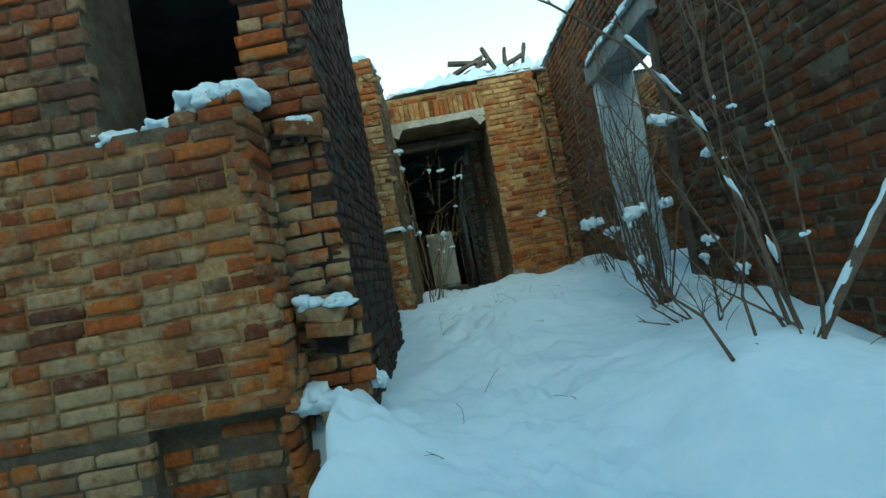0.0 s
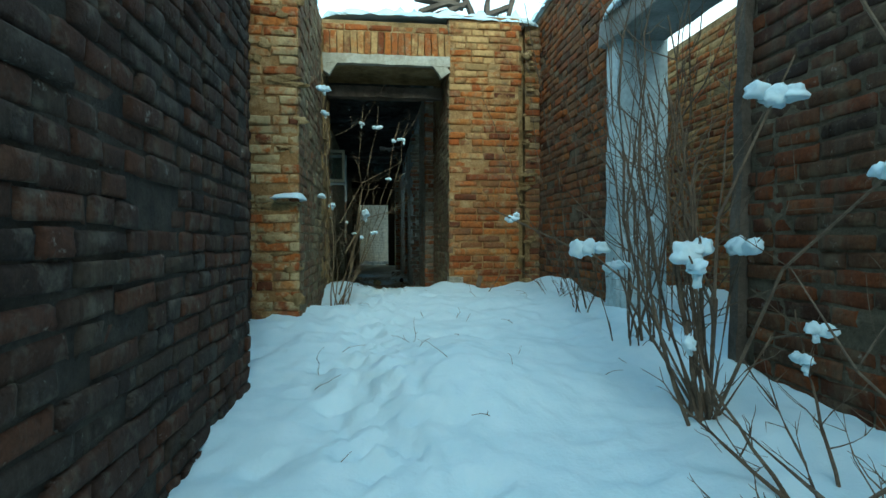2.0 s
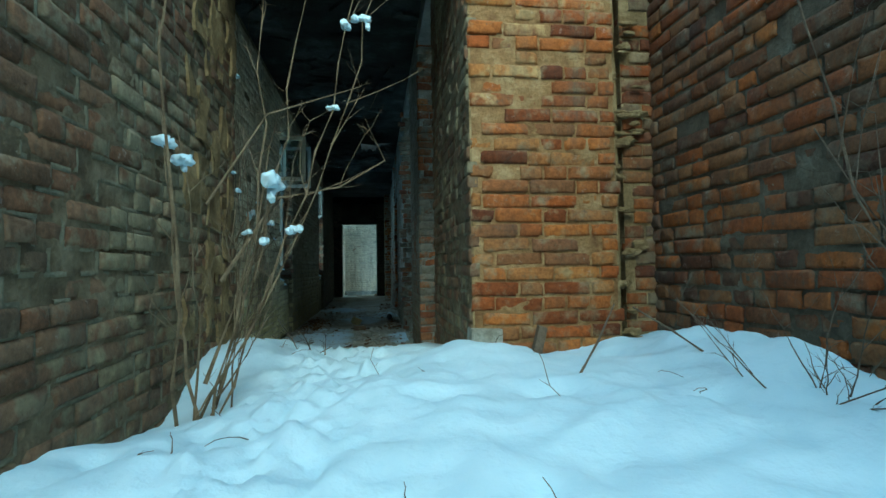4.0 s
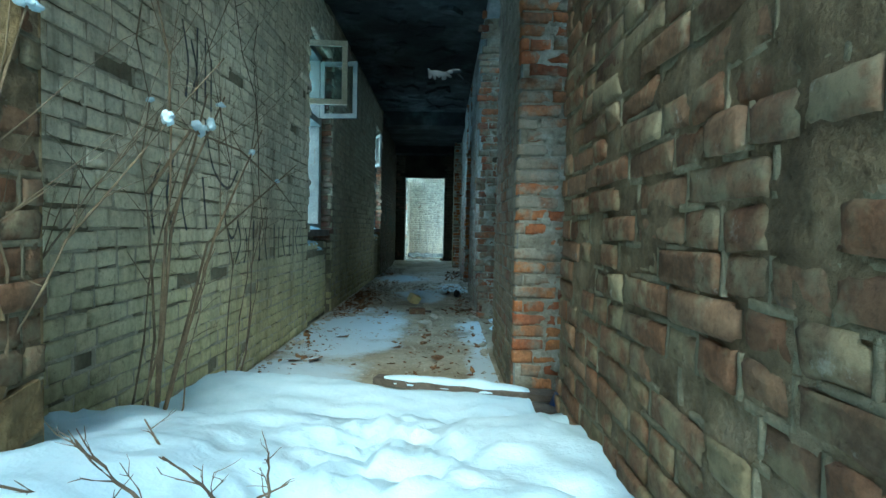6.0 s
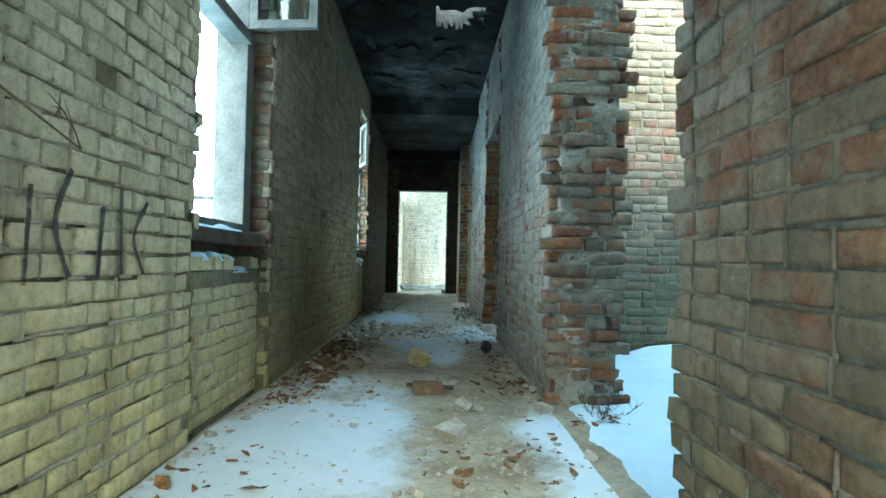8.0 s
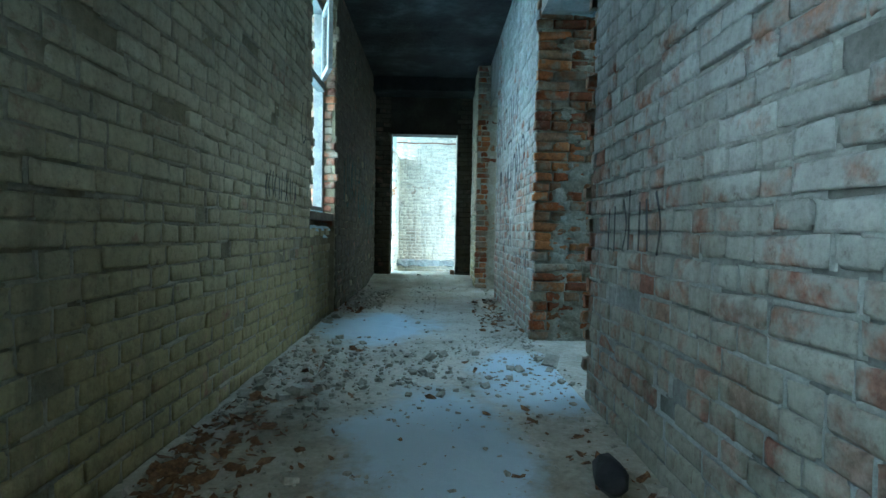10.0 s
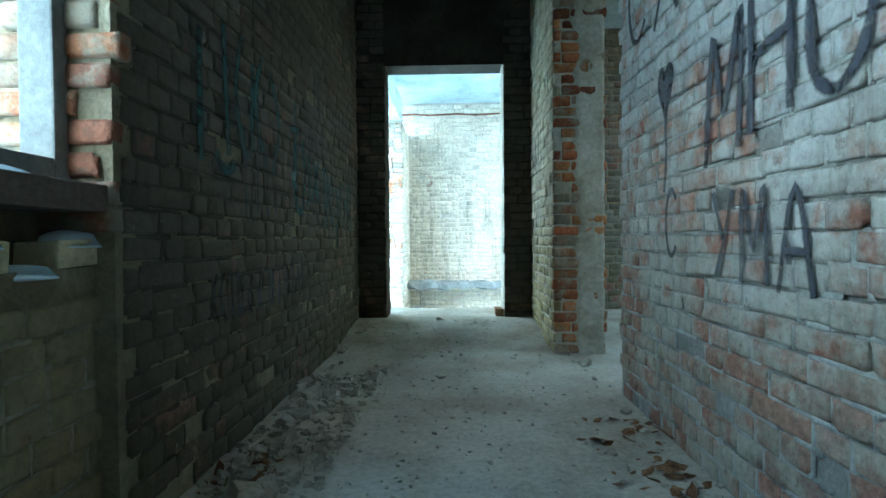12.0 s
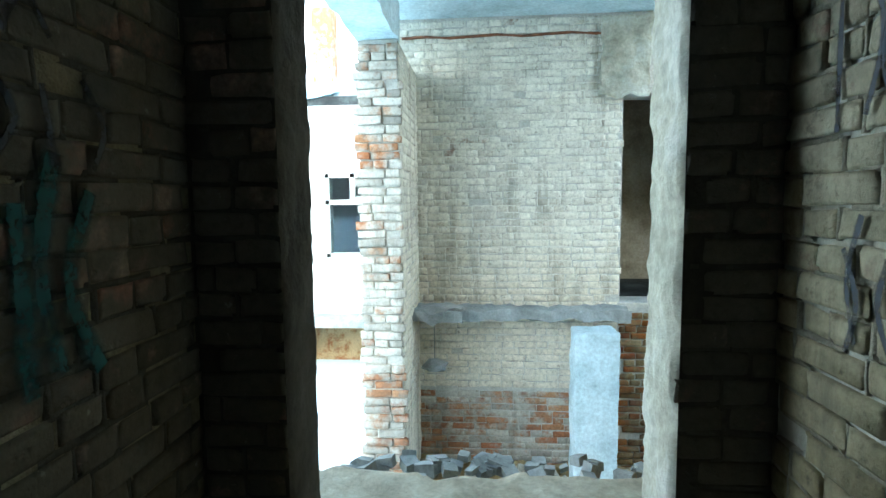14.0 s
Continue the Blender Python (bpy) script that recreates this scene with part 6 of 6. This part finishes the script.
# stems along the corridor's first stretch
shrub((0.36, 7.85, snow_height(0.36, 7.85)), "thin straw-coloured stems against the limewashed wall", [
    (-0.12, 0.1, 2.3, 0.0055), (-0.05, 0.4, 2.2, 0.005), (-0.15, 0.6, 2.0, 0.0045), (0.15, 0.3, 1.4, 0.005), (0.35, 0.5, 1.0, 0.0045), (-0.2, -0.1, 2.2, 0.006), (0.1, 0.7, 0.9, 0.004)], 6, M_BARK_PALE, 6,
    [(1, 0.5, 0.03), (2, 0.6, 0.028), (3, 0.7, 0.03), (0, 0.3, 0.025), (4, 0.8, 0.035), (5, 0.4, 0.03), (1, 0.8, 0.035)])
shrub((0.20, 8.9, 0.16), "thin straw-coloured stems against the limewashed wall", [
    (-0.05, 0.1, 2.3, 0.006), (-0.02, 0.5, 1.8, 0.004), (-0.06, -0.2, 2.5, 0.006), (0.0, 1.0, 2.2, 0.005), (0.1, 0.4, 0.8, 0.006)], 7, M_BARK_PALE, 6,
    [(0, 0.6, 0.025), (1, 0.8, 0.025)],
    lines_=[([(0.15, 8.95, 1.1), (0.22, 9.15, 1.38), (0.26, 9.6, 1.36), (0.24, 10.2, 1.25), (0.22, 10.9, 1.05)], 0.008)],
    clumps=[(0.23, 9.2, 1.40, 0.045), (0.24, 9.3, 1.42, 0.045), (0.26, 9.75, 1.37, 0.03), (0.24, 10.25, 1.26, 0.03)])
shrub((0.12, 10.0, 0.03), "climbing dry vine on the limewashed wall", [(-0.06, 0.1, 2.6, 0.006), (-0.06, 0.5, 2.4, 0.005), (-0.06, -0.4, 2.7, 0.005), (-0.05, 0.9, 1.6, 0.004)], 9, M_BARK, 7)

r = random.Random(33)
shrub((1.92, 12.52, 0.02), "low dark weeds at the foot of the broken wall", [(r.uniform(-0.2, 0.2), r.uniform(-0.15, 0.1), r.uniform(0.08, 0.2), 0.003) for _ in range(14)], 13, M_BARK, 6, group="dry weeds")
shrub((1.58, 17.6, 0.0), "low dry weeds at the foot of the wall", [(r.uniform(-0.12, 0.06), r.uniform(-0.5, 0.5), r.uniform(0.06, 0.16), 0.003) for _ in range(12)], 14, M_BARK, 4, group="dry weeds")
shrub((0.85, 7.9, snow_height(0.85, 7.9)), "dry brown branches lying over the snow", [(r.uniform(-0.5, 0.2), r.uniform(-0.3, 0.3), r.uniform(0.08, 0.3), 0.005) for _ in range(7)], 15, M_BARK, 5, group="dry weeds")
# snow-laden poles by the near corner
def pole(a, b, rad, label, seed):
    root = thing("fallen_pole", a, label, "pole", "fallen poles")
    a, b = Vector(a), Vector(b)
    pts = [a.lerp(b, k / 8) + Vector((0, 0, 0.03 * math.sin(math.pi * k / 8))) for k in range(9)]
    bm = bmesh.new()
    tube(bm, pts, rad, rad * 0.75, 8)
    under("trunk", bm, M_BARK, root, smooth=True)
    if rad < 0.02:
        return
    bm = bmesh.new()
    fine_pts = [a.lerp(b, k / 40) + Vector((0, 0, rad * 0.5 + 0.03 * math.sin(math.pi * k / 40))) for k in range(1, 38)]
    tube(bm, fine_pts, rad * 0.8, rad * 0.65, 8)
    for v in bm.verts:
        v.co += Vector(noise.noise_vector(v.co * 16)) * 0.009
    under("snow_strip", bm, M_SNOW, root, "snow lying along the pole", True)


pole((2.10, 1.83, 0.24), (3.0, 1.74, 1.46), 0.024, "bare pole leaning by the wall with snow along it", 1)
pole((2.31, 1.70, 0.12), (2.92, 1.86, 1.0), 0.009, "thin leaning pole with snow along it", 2)
# twigs standing in the snow
r = random.Random(77)
for i in range(48):
    x, y = r.uniform(0.55, 2.6), r.uniform(1.2, 7.6)
    z = snow_height(x, y)
    a = r.uniform(0, math.tau)
    ln = r.uniform(0.06, 0.24)
    bm = bmesh.new()
    o = Vector((x, y, z - 0.02))
    d = Vector((math.cos(a) * 0.7, math.sin(a) * 0.7, 0.8))
    pts = [o]
    for k in range(5):
        d = (d + Vector((r.gauss(0, 0.3), r.gauss(0, 0.3), -0.16))).normalized()
        pts.append(pts[-1] + d * ln / 5)
    tube(bm, pts, 0.0022, 0.001, 4)
    if r.random() < 0.5:
        tube(bm, [pts[2], pts[2] + Vector((r.gauss(0, 0.03), r.gauss(0, 0.03), 0.02))], 0.0014, 0.0008, 4)
    tagged(part("twig", bm, M_BARK), "thin dark twig sticking out of the snow", "twig", "twigs in the snow")
for a, b in (((2.02, 6.62, snow_height(2.02, 6.62) - 0.03), (2.24, 6.74, 0.78)), ((2.58, 6.62, snow_height(2.58, 6.62) - 0.03), (2.36, 6.82, 0.76))):
    bm = bmesh.new()
    tube(bm, [a, Vector(a).lerp(Vector(b), 0.5) + Vector((0.01, 0, 0)), b], 0.006, 0.0035, 6)
    tagged(part("stick", bm, M_BARK), "dark stick leaning out of the snow", "stick", "sticks in the snow")

# ---------------------------------------------------------------- on the corridor's floor
def plank(x, y, z, turn, size, label, cap=False, mat=None, tilt=0):
    bm = bmesh.new()
    rough_box(bm, size, pose(x, y, z, 0, tilt, turn), 4, 0.008, int(x * 31), 0.004)
    ob = tagged(part("plank", bm, mat or M_WOOD), label, "plank", "loose planks")
    return ob


plank(1.42, 9.84, 0.10, -15, (1.05, 0.11, 0.035), "grey plank half under snow at the corridor's mouth")
plank(1.62, 9.62, 0.07, -10, (0.6, 0.12, 0.035), "grey plank half under snow at the corridor's mouth")
strip = snow_cap(-0.5, 0.42, -0.05, 0.05, 0.0, 0.03, 30, "strip of snow along the plank")
strip.matrix_world = pose(1.42, 9.84, 0.118, 0, 0, -15)
for i in range(4):
    plank(2.85 + i * 0.2, 16.05 + i * 0.23, 0.05 + 0.015 * i, -38 + i * 5, (1.7, 0.10, 0.03), "long grey board lying in the side room", tilt=2)
bm = bmesh.new()
rough_box(bm, (0.15, 0.10, 0.12), pose(0.93, 13.74, 0.06, 20, 25, 30), 2, 0.02, 3, 0.015)
tagged(part("broken_brick", bm, M_LEFT), "yellowish broken brick on the floor", "brick")
bm = bmesh.new()
rough_box(bm, (0.18, 0.12, 0.066), pose(1.01, 12.93, 0.036, 0, 0, 6), 2, 0.006, 4, 0.006)
tagged(part("floor_brick", bm, M_INNER), "dusty pale brick lying flat on the floor", "brick")
bm = bmesh.new()
rough_box(bm, (0.30, 0.035, 0.02), pose(1.02, 13.05, 0.02, 0, 0, -14), 3, 0.008, 5)
tagged(part("wood_scrap", bm, M_WOOD), "splinter of wood beside the brick", "wood scrap")
bm = bmesh.new()
lump(bm, (1.50, 14.25, 0.07), (0.05, 0.09, 0.06), 4, 2, 0.3)
tagged(part("black_shoe_scrap", bm, M_BLACK, smooth=True), "black rubber scrap by the wall", "scrap")
bm = bmesh.new()
rough_box(bm, (0.22, 0.2, 0.16), pose(2.0, 9.55, 0.08, 8, 5, 25), 4, 0.05, 6, 0.04)
tagged(part("plastic_canister", bm, M_TARP, smooth=True), "crumpled dark blue plastic canister on the floor", "canister")


def dusting_material():
    """Blown snow that thins out into the floor's dust."""
    m, n, l, b = material("blown_snow", 0.85)
    at = n.new("ShaderNodeAttribute")
    at.attribute_name = "cover"
    dirt, _, f = floor_colour(n, l)
    k = maths(n, l, "ADD", at.outputs["Fac"], maths(n, l, "MULTIPLY", maths(n, l, "SUBTRACT", noise_node(n, l, 12, 6, 0.75), 0.5), 0.9))
    l.new(mix(n, l, steps(n, l, k, 0.1, 0.55), dirt, (0.52, 0.60, 0.64)), b.inputs["Base Color"])
    bump(n, l, b, f, 0.4, 0.008)
    return m


M_DUSTING = dusting_material()


def snow_patch(x, y, rx, ry, thick, seed):
    rx, ry = rx * 1.25, ry * 1.25
    xs, ys = np.arange(max(0.005, x - rx), min(1.695, x + rx), 0.025), np.arange(y - ry, y + ry, 0.03)

    def cover(px, py):
        d = ((px - x) / rx) ** 2 + ((py - y) / ry) ** 2
        return 0.85 - 1.1 * d + 0.45 * noise.noise(Vector((px * 3, py * 3, seed)))

    me = grid_mesh(xs, ys, lambda px, py: floor_height(px, py) + (0.003 + thick * 0.5 * max(0, cover(px, py)) if cover(px, py) > -0.25 else -0.01))
    at = me.attributes.new("cover", "FLOAT", "POINT")
    at.data.foreach_set("value", [cover(px, py) for py in ys for px in xs])
    tagged(mesh_part("snow_patch", me, M_DUSTING, smooth=True), "thin blown snow on the dusty floor", "snow", "snow patches on the floor")


for i, p in enumerate(((0.45, 11.9, 0.55, 1.5, 0.012), (0.98, 14.6, 0.38, 0.85, 0.010), (0.50, 17.05, 0.58, 0.78, 0.018), (1.62, 10.4, 0.16, 1.1, 0.014), (1.66, 12.0, 0.28, 0.7, 0.014), (0.3, 10.2, 0.5, 0.7, 0.012), (1.5, 15.6, 0.35, 0.7, 0.009))):
    snow_patch(*p, i)


def scatter(name, label, category, mat, spots, seed, size, flat=0.35, leafy=False):
    """Litter that nobody could count: one object."""
    r = random.Random(seed)
    vs, fs = [], []
    for x0, x1, y0, y1, count in spots:
        for _ in range(count):
            x, y = r.uniform(x0, x1), r.uniform(y0, y1)
            s = size * r.lognormvariate(0, 0.5)
            z = (max(0.0, floor_height(x, y)) if x < 1.76 else max(0.0, side_snow(x, y))) + s * flat * 0.5
            m = pose(x, y, z, r.gauss(0, 18), r.gauss(0, 18), r.uniform(0, 360))
            b = len(vs)
            if leafy:
                pts = [(-1, 0, 0), (-0.4, 0.5, 0.12), (0.4, 0.45, 0.05), (1, 0, 0.2), (0.4, -0.45, 0.1), (-0.4, -0.5, 0.05)]
                vs += [tuple(m @ Vector((px * s, py * s, pz * s * 1.5))) for px, py, pz in pts]
                fs += [(b, b + 1, b + 5), (b + 1, b + 2, b + 4, b + 5), (b + 2, b + 3, b + 4)]
            else:
                k = [r.uniform(0.6, 1.2) for _ in range(8)]
                pts = [(sx * k[i] * s / 2, sy * k[-i] * s / 2, sz * s * flat / 2) for i, (sx, sy, sz) in enumerate((a, c, d) for d in (-1, 1) for a, c in ((-1, -1), (1, -1), (1, 1), (-1, 1)))]
                vs += [tuple(m @ Vector(p)) for p in pts]
                fs += [tuple(b + q for q in f) for f in ((0, 3, 2, 1), (4, 5, 6, 7), (0, 1, 5, 4), (1, 2, 6, 5), (2, 3, 7, 6), (3, 0, 4, 7))]
    me = bpy.data.meshes.new(name)
    me.from_pydata(vs, [], fs)
    tagged(mesh_part(name, me, mat), label, category, kind="stuff")


scatter("leaf_litter", "brown dead leaves scattered on the floor", "leaves", M_LEAF, [
    (0.03, 0.45, 10.3, 12.0, 160), (0.03, 0.40, 12.6, 14.9, 520), (0.03, 0.24, 12.5, 15.2, 300), (0.03, 0.5, 12.9, 16.2, 200), (1.45, 1.69, 12.7, 14.6, 150), (0.9, 1.6, 10.2, 12.2, 170), (0.05, 1.65, 9.8, 16.5, 160), (1.72, 2.05, 12.3, 12.62, 30), (1.3, 1.68, 13.0, 15.8, 80)], 3, 0.017, 0.3, True)
scatter("plaster_crumbs", "pale plaster and mortar crumbs on the floor", "rubble", M_CHIP, [
    (0.02, 1.68, 9.9, 15.0, 1500), (0.2, 1.6, 11.0, 14.6, 900), (0.02, 1.68, 14.8, 16.6, 1600), (0.02, 1.68, 16.6, 21.1, 1500), (1.3, 1.75, 15.3, 16.8, 300)], 4, 0.0075, 0.45)
scatter("rubble", "broken plaster lumps heaped along the wall", "rubble", M_CHIP, [
    (0.1, 0.7, 12.4, 14.4, 130), (0.9, 1.6, 11.2, 13.2, 60), (0.02, 0.5, 14.9, 16.6, 130), (0.02, 0.42, 18.0, 19.6, 420), (0.3, 1.7, 15.2, 16.2, 160), (0.02, 0.12, 9.9, 21.0, 140), (1.6, 1.7, 9.9, 21.0, 120)], 5, 0.021, 0.5)
scatter("dry_weeds", "dry leaves and weeds along the wall", "leaves", M_LEAF, [(1.35, 1.68, 16.9, 18.8, 120), (0.03, 0.25, 17.8, 18.4, 60)], 6, 0.024, 0.3, True)

# ---------------------------------------------------------------- the room beyond
bm = bmesh.new()
rough_box(bm, (2.4, 0.34, 0.10), pose(1.08, 25.34, 0.03), 10, 0.05, 7)
rough_box(bm, (0.55, 0.5, 0.10), pose(0.3, 25.2, 0.04), 6, 0.05, 8)
tagged(part("floor_slab_edge", bm, M_CONCRETE), "ragged rest of a concrete floor along the wall", "floor slab")
bm = bmesh.new()
rough_box(bm, (0.42, 0.34, 1.82), pose(1.88, 25.0, -0.98), 8, 0.02, 9, 0.02)
tagged(part("plaster_pillar", bm, M_PLASTER_BLUE), "white plastered pillar in the lower storey", "pillar")
bm = bmesh.new()
tube(bm, [(-0.05 + 0.25 * i, 25.47, 2.9 + 0.012 * math.sin(i * 2.1)) for i in range(10)] + [(2.3, 25.47, 2.82)], 0.014, 0.014, 6)
tagged(part("rusty_pipe", bm, M_RUST), "thin rusty pipe along the top of the wall", "pipe")
bm = bmesh.new()
tube(bm, [(0.28, 25.2, 0.0), (0.28, 25.2, -0.45)], 0.006, 0.006, 5)
lump(bm, (0.28, 25.2, -0.52), (0.13, 0.12, 0.07), 5, 2, 0.4)
tagged(part("hanging_rubble", bm, M_CONCRETE), "lump of concrete hanging from a bent bar", "rubble")
bm = bmesh.new()
rough_box(bm, (0.34, 3.0, 0.34), pose(-0.09, 22.95, 2.72), 6, 0.03, 10)
tagged(part("outer_beam", bm, M_PLASTER_BLUE), "plastered concrete beam over the missing outer wall", "beam")
bm = bmesh.new()
rough_box(bm, (0.5, 0.06, 0.8), pose(2.25, 25.47, 2.65), 6, 0.05, 11)
part("plaster_patch", bm, M_PLASTER, w_far, "pale plaster left round the far doorway")
me = grid_mesh(np.arange(-0.3, 5.0, 0.08), np.arange(21.47, 25.5, 0.08), lambda x, y: -1.8 + 0.12 * smoothstep(24.2, 25.4, y) + 0.10 * noise.noise(Vector((x * 3, y * 3, 2))) + 0.05 * noise.noise(Vector((x * 9, y * 9, 2))))
tagged(mesh_part("rubble_floor", me, M_MORTAR), "rubble-strewn floor of the lower storey", "floor", kind="structure")
r = random.Random(61)
vs_bm = bmesh.new()
for i in range(160):
    rough_box(vs_bm, (r.uniform(0.05, 0.2), r.uniform(0.05, 0.14), r.uniform(0.03, 0.08)), pose(r.uniform(0.1, 3.2), r.uniform(23.8, 25.4), -1.72 + r.uniform(-0.02, 0.08), r.gauss(0, 25), r.gauss(0, 25), r.uniform(0, 180)), 0, 0.01, i)
tagged(part("rubble_heap", vs_bm, M_CHIP), "bricks and plaster heaped in the lower storey", "rubble", kind="stuff")
bm = bmesh.new()
for i in range(40):
    w = r.uniform(0.03, 0.09)
    rough_box(bm, (w, w * r.uniform(0.6, 1.0), w * 0.6), pose(r.uniform(0.2, 1.5), 22.06 + r.gauss(0, 0.05), 0.03, r.gauss(0, 15), r.gauss(0, 15), r.uniform(0, 180)), 1, 0.015, i)
tagged(part("threshold_rubble", bm, M_CONCRETE), "crumbled concrete along the broken threshold", "rubble", kind="stuff")
bm = bmesh.new()
rough_box(bm, (0.16, 0.2, 0.07), pose(1.30, 21.32, 0.13), 2, 0.012, 12)
tagged(part("threshold_brick", bm, M_PIER), "brick standing out of the doorway's foot", "brick")
# Left reveal in darkened plaster, right in pale: the light is in the colours.
coat(w_end, (0.24, 21.2), (0, 1), (1, 0), 0.26, 0.05, 2.34, 0.008, 0.008, M_PLASTER_SHADED, 80, "torn plaster on the doorway's reveal")
coat(w_end, (1.30, 21.2), (0, 1), (-1, 0), 0.26, 0.05, 2.34, 0.012, 0.011, M_PLASTER, 81, "torn plaster on the doorway's reveal")

# the building across the yard
HY = 28.6
root = thing("ruined_house", (-4.0, HY, -1.85), "pale ruined house across the yard with a snowy broken roof", "house")
bm = bmesh.new()
WX0, WX1, WZ0, WZ1 = -1.86, -0.92, 0.27, 1.68
for b in ((-9, WX0, HY, HY + 0.45, -0.7, 2.8), (WX1, 2, HY, HY + 0.45, -0.7, 2.8), (WX0, WX1, HY, HY + 0.45, -0.7, WZ0), (WX0, WX1, HY, HY + 0.45, WZ1, 2.8), (-9, -2.6, HY, HY + 0.45, -2.0, -0.7), (-0.3, 2, HY, HY + 0.45, -2.0, -0.7), (-9, 2, HY + 4.4, HY + 4.8, -2.0, 2.8), (-9, -8.6, HY + 0.45, HY + 4.4, -2.0, 2.8), (1.6, 2, HY + 0.45, HY + 4.4, -2.0, 2.8)):
    box(bm, *b)
under("wall", bm, M_FACADE, root)
# Unseen flat slab, added to keep the house dark inside.
bm = bmesh.new()
box(bm, -9, 2, HY, HY + 4.8, 2.8, 2.95)
under("roof", bm, M_CEILING, root)
bm = bmesh.new()
box(bm, -8.6, 1.6, HY + 0.45, HY + 4.4, -0.75, -0.6)
under("floor_slab", bm, M_CONCRETE, root)
bm = bmesh.new()
box(bm, -2.6, -0.3, HY + 0.9, HY + 1.1, -2.0, -0.75)
under("brick_back_wall", bm, M_PIER, root, "orange brick wall under the upper storey")
bm = bmesh.new()
box(bm, -2.7, -0.2, HY - 0.25, HY, -0.9, -0.7)
under("balcony_beam", bm, M_CONCRETE, root)
bm = bmesh.new()
for b in ((WX0, WX0 + 0.07, HY - 0.02, HY + 0.1, WZ0, WZ1), (WX1 - 0.07, WX1, HY - 0.02, HY + 0.1, WZ0, WZ1), (WX0, WX1, HY - 0.02, HY + 0.1, WZ1 - 0.07, WZ1), (WX0, WX1, HY - 0.02, HY + 0.1, WZ0, WZ0 + 0.07), (WX0, WX1, HY - 0.02, HY + 0.1, 1.16, 1.24), (-1.43, -1.35, HY - 0.02, HY + 0.1, 1.24, WZ1)):
    box(bm, *b)
frame_ob = under("window", bm, M_FACADE, root, "white timber window")
bm = bmesh.new()
box(bm, WX0 + 0.05, WX1 - 0.05, HY + 0.05, HY + 0.06, WZ0 + 0.05, WZ1 - 0.05)
under("pane", bm, M_GLASS, root).parent = frame_ob
bm = bmesh.new()
for i in range(26):
    rough_box(bm, (rng.uniform(0.4, 1.1), 0.5, rng.uniform(0.1, 0.4)), pose(-9 + i * 0.42, HY + 0.2 + rng.gauss(0, 0.15), 2.9 + rng.uniform(0, 0.35), 0, rng.gauss(0, 12), 0), 2, 0.1, i)
under("roof_snow", bm, M_SNOW, root, "snow over the broken roof edge", True)["kind"] = "stuff"
bm = bmesh.new()
box(bm, -2.2, -1.85, HY + 0.6, HY + 1.0, 2.95, 4.6)
under("chimney", bm, M_DAMP, root, "orange brick chimney")


def far_house(x, y, z, w, d, h, turn, label):
    m = pose(x, y, z, 0, 0, turn)
    root = thing("far_house", (x, y, z), label, "house", "far houses")
    bm = bmesh.new()
    box(bm, -w / 2, w / 2, -d / 2, d / 2, 0, h, m)
    under("wall", bm, M_FACADE, root)
    bm = bmesh.new()
    k = [(-w / 2 - 0.3, -d / 2 - 0.3, h), (w / 2 + 0.3, -d / 2 - 0.3, h), (w / 2 + 0.3, d / 2 + 0.3, h), (-w / 2 - 0.3, d / 2 + 0.3, h), (0, -d / 2 - 0.3, h + w * 0.35), (0, d / 2 + 0.3, h + w * 0.35)]
    v = [bm.verts.new(m @ Vector(p)) for p in k]
    for f in ((0, 1, 4), (2, 3, 5), (1, 2, 5, 4), (3, 0, 4, 5), (3, 2, 1, 0)):
        bm.faces.new([v[i] for i in f])
    under("roof", bm, M_ROOF, root, "snow-dusted grey sheet roof")
    for i in range(3):
        bm = bmesh.new()
        box(bm, -w * 0.35 + i * w * 0.27, -w * 0.35 + i * w * 0.27 + 0.9, -d / 2 - 0.05, -d / 2 + 0.02, h * 0.4, h * 0.4 + 1.3, m)
        under("window", bm, M_GLASS, root)


far_house(-26, 46, -2.5, 8, 9, 5.5, 20, "pale two-storey house with a sheet roof")
far_house(-34, 60, -2.5, 9, 10, 5.0, -15, "pale house with a steep sheet roof")
far_house(-22, 62, -2.5, 9, 8, 6.0, 10, "pale house with a steep sheet roof")

# ---------------------------------------------------------------- the bricks, piece by piece
for job in LATER:
    lay(*job)
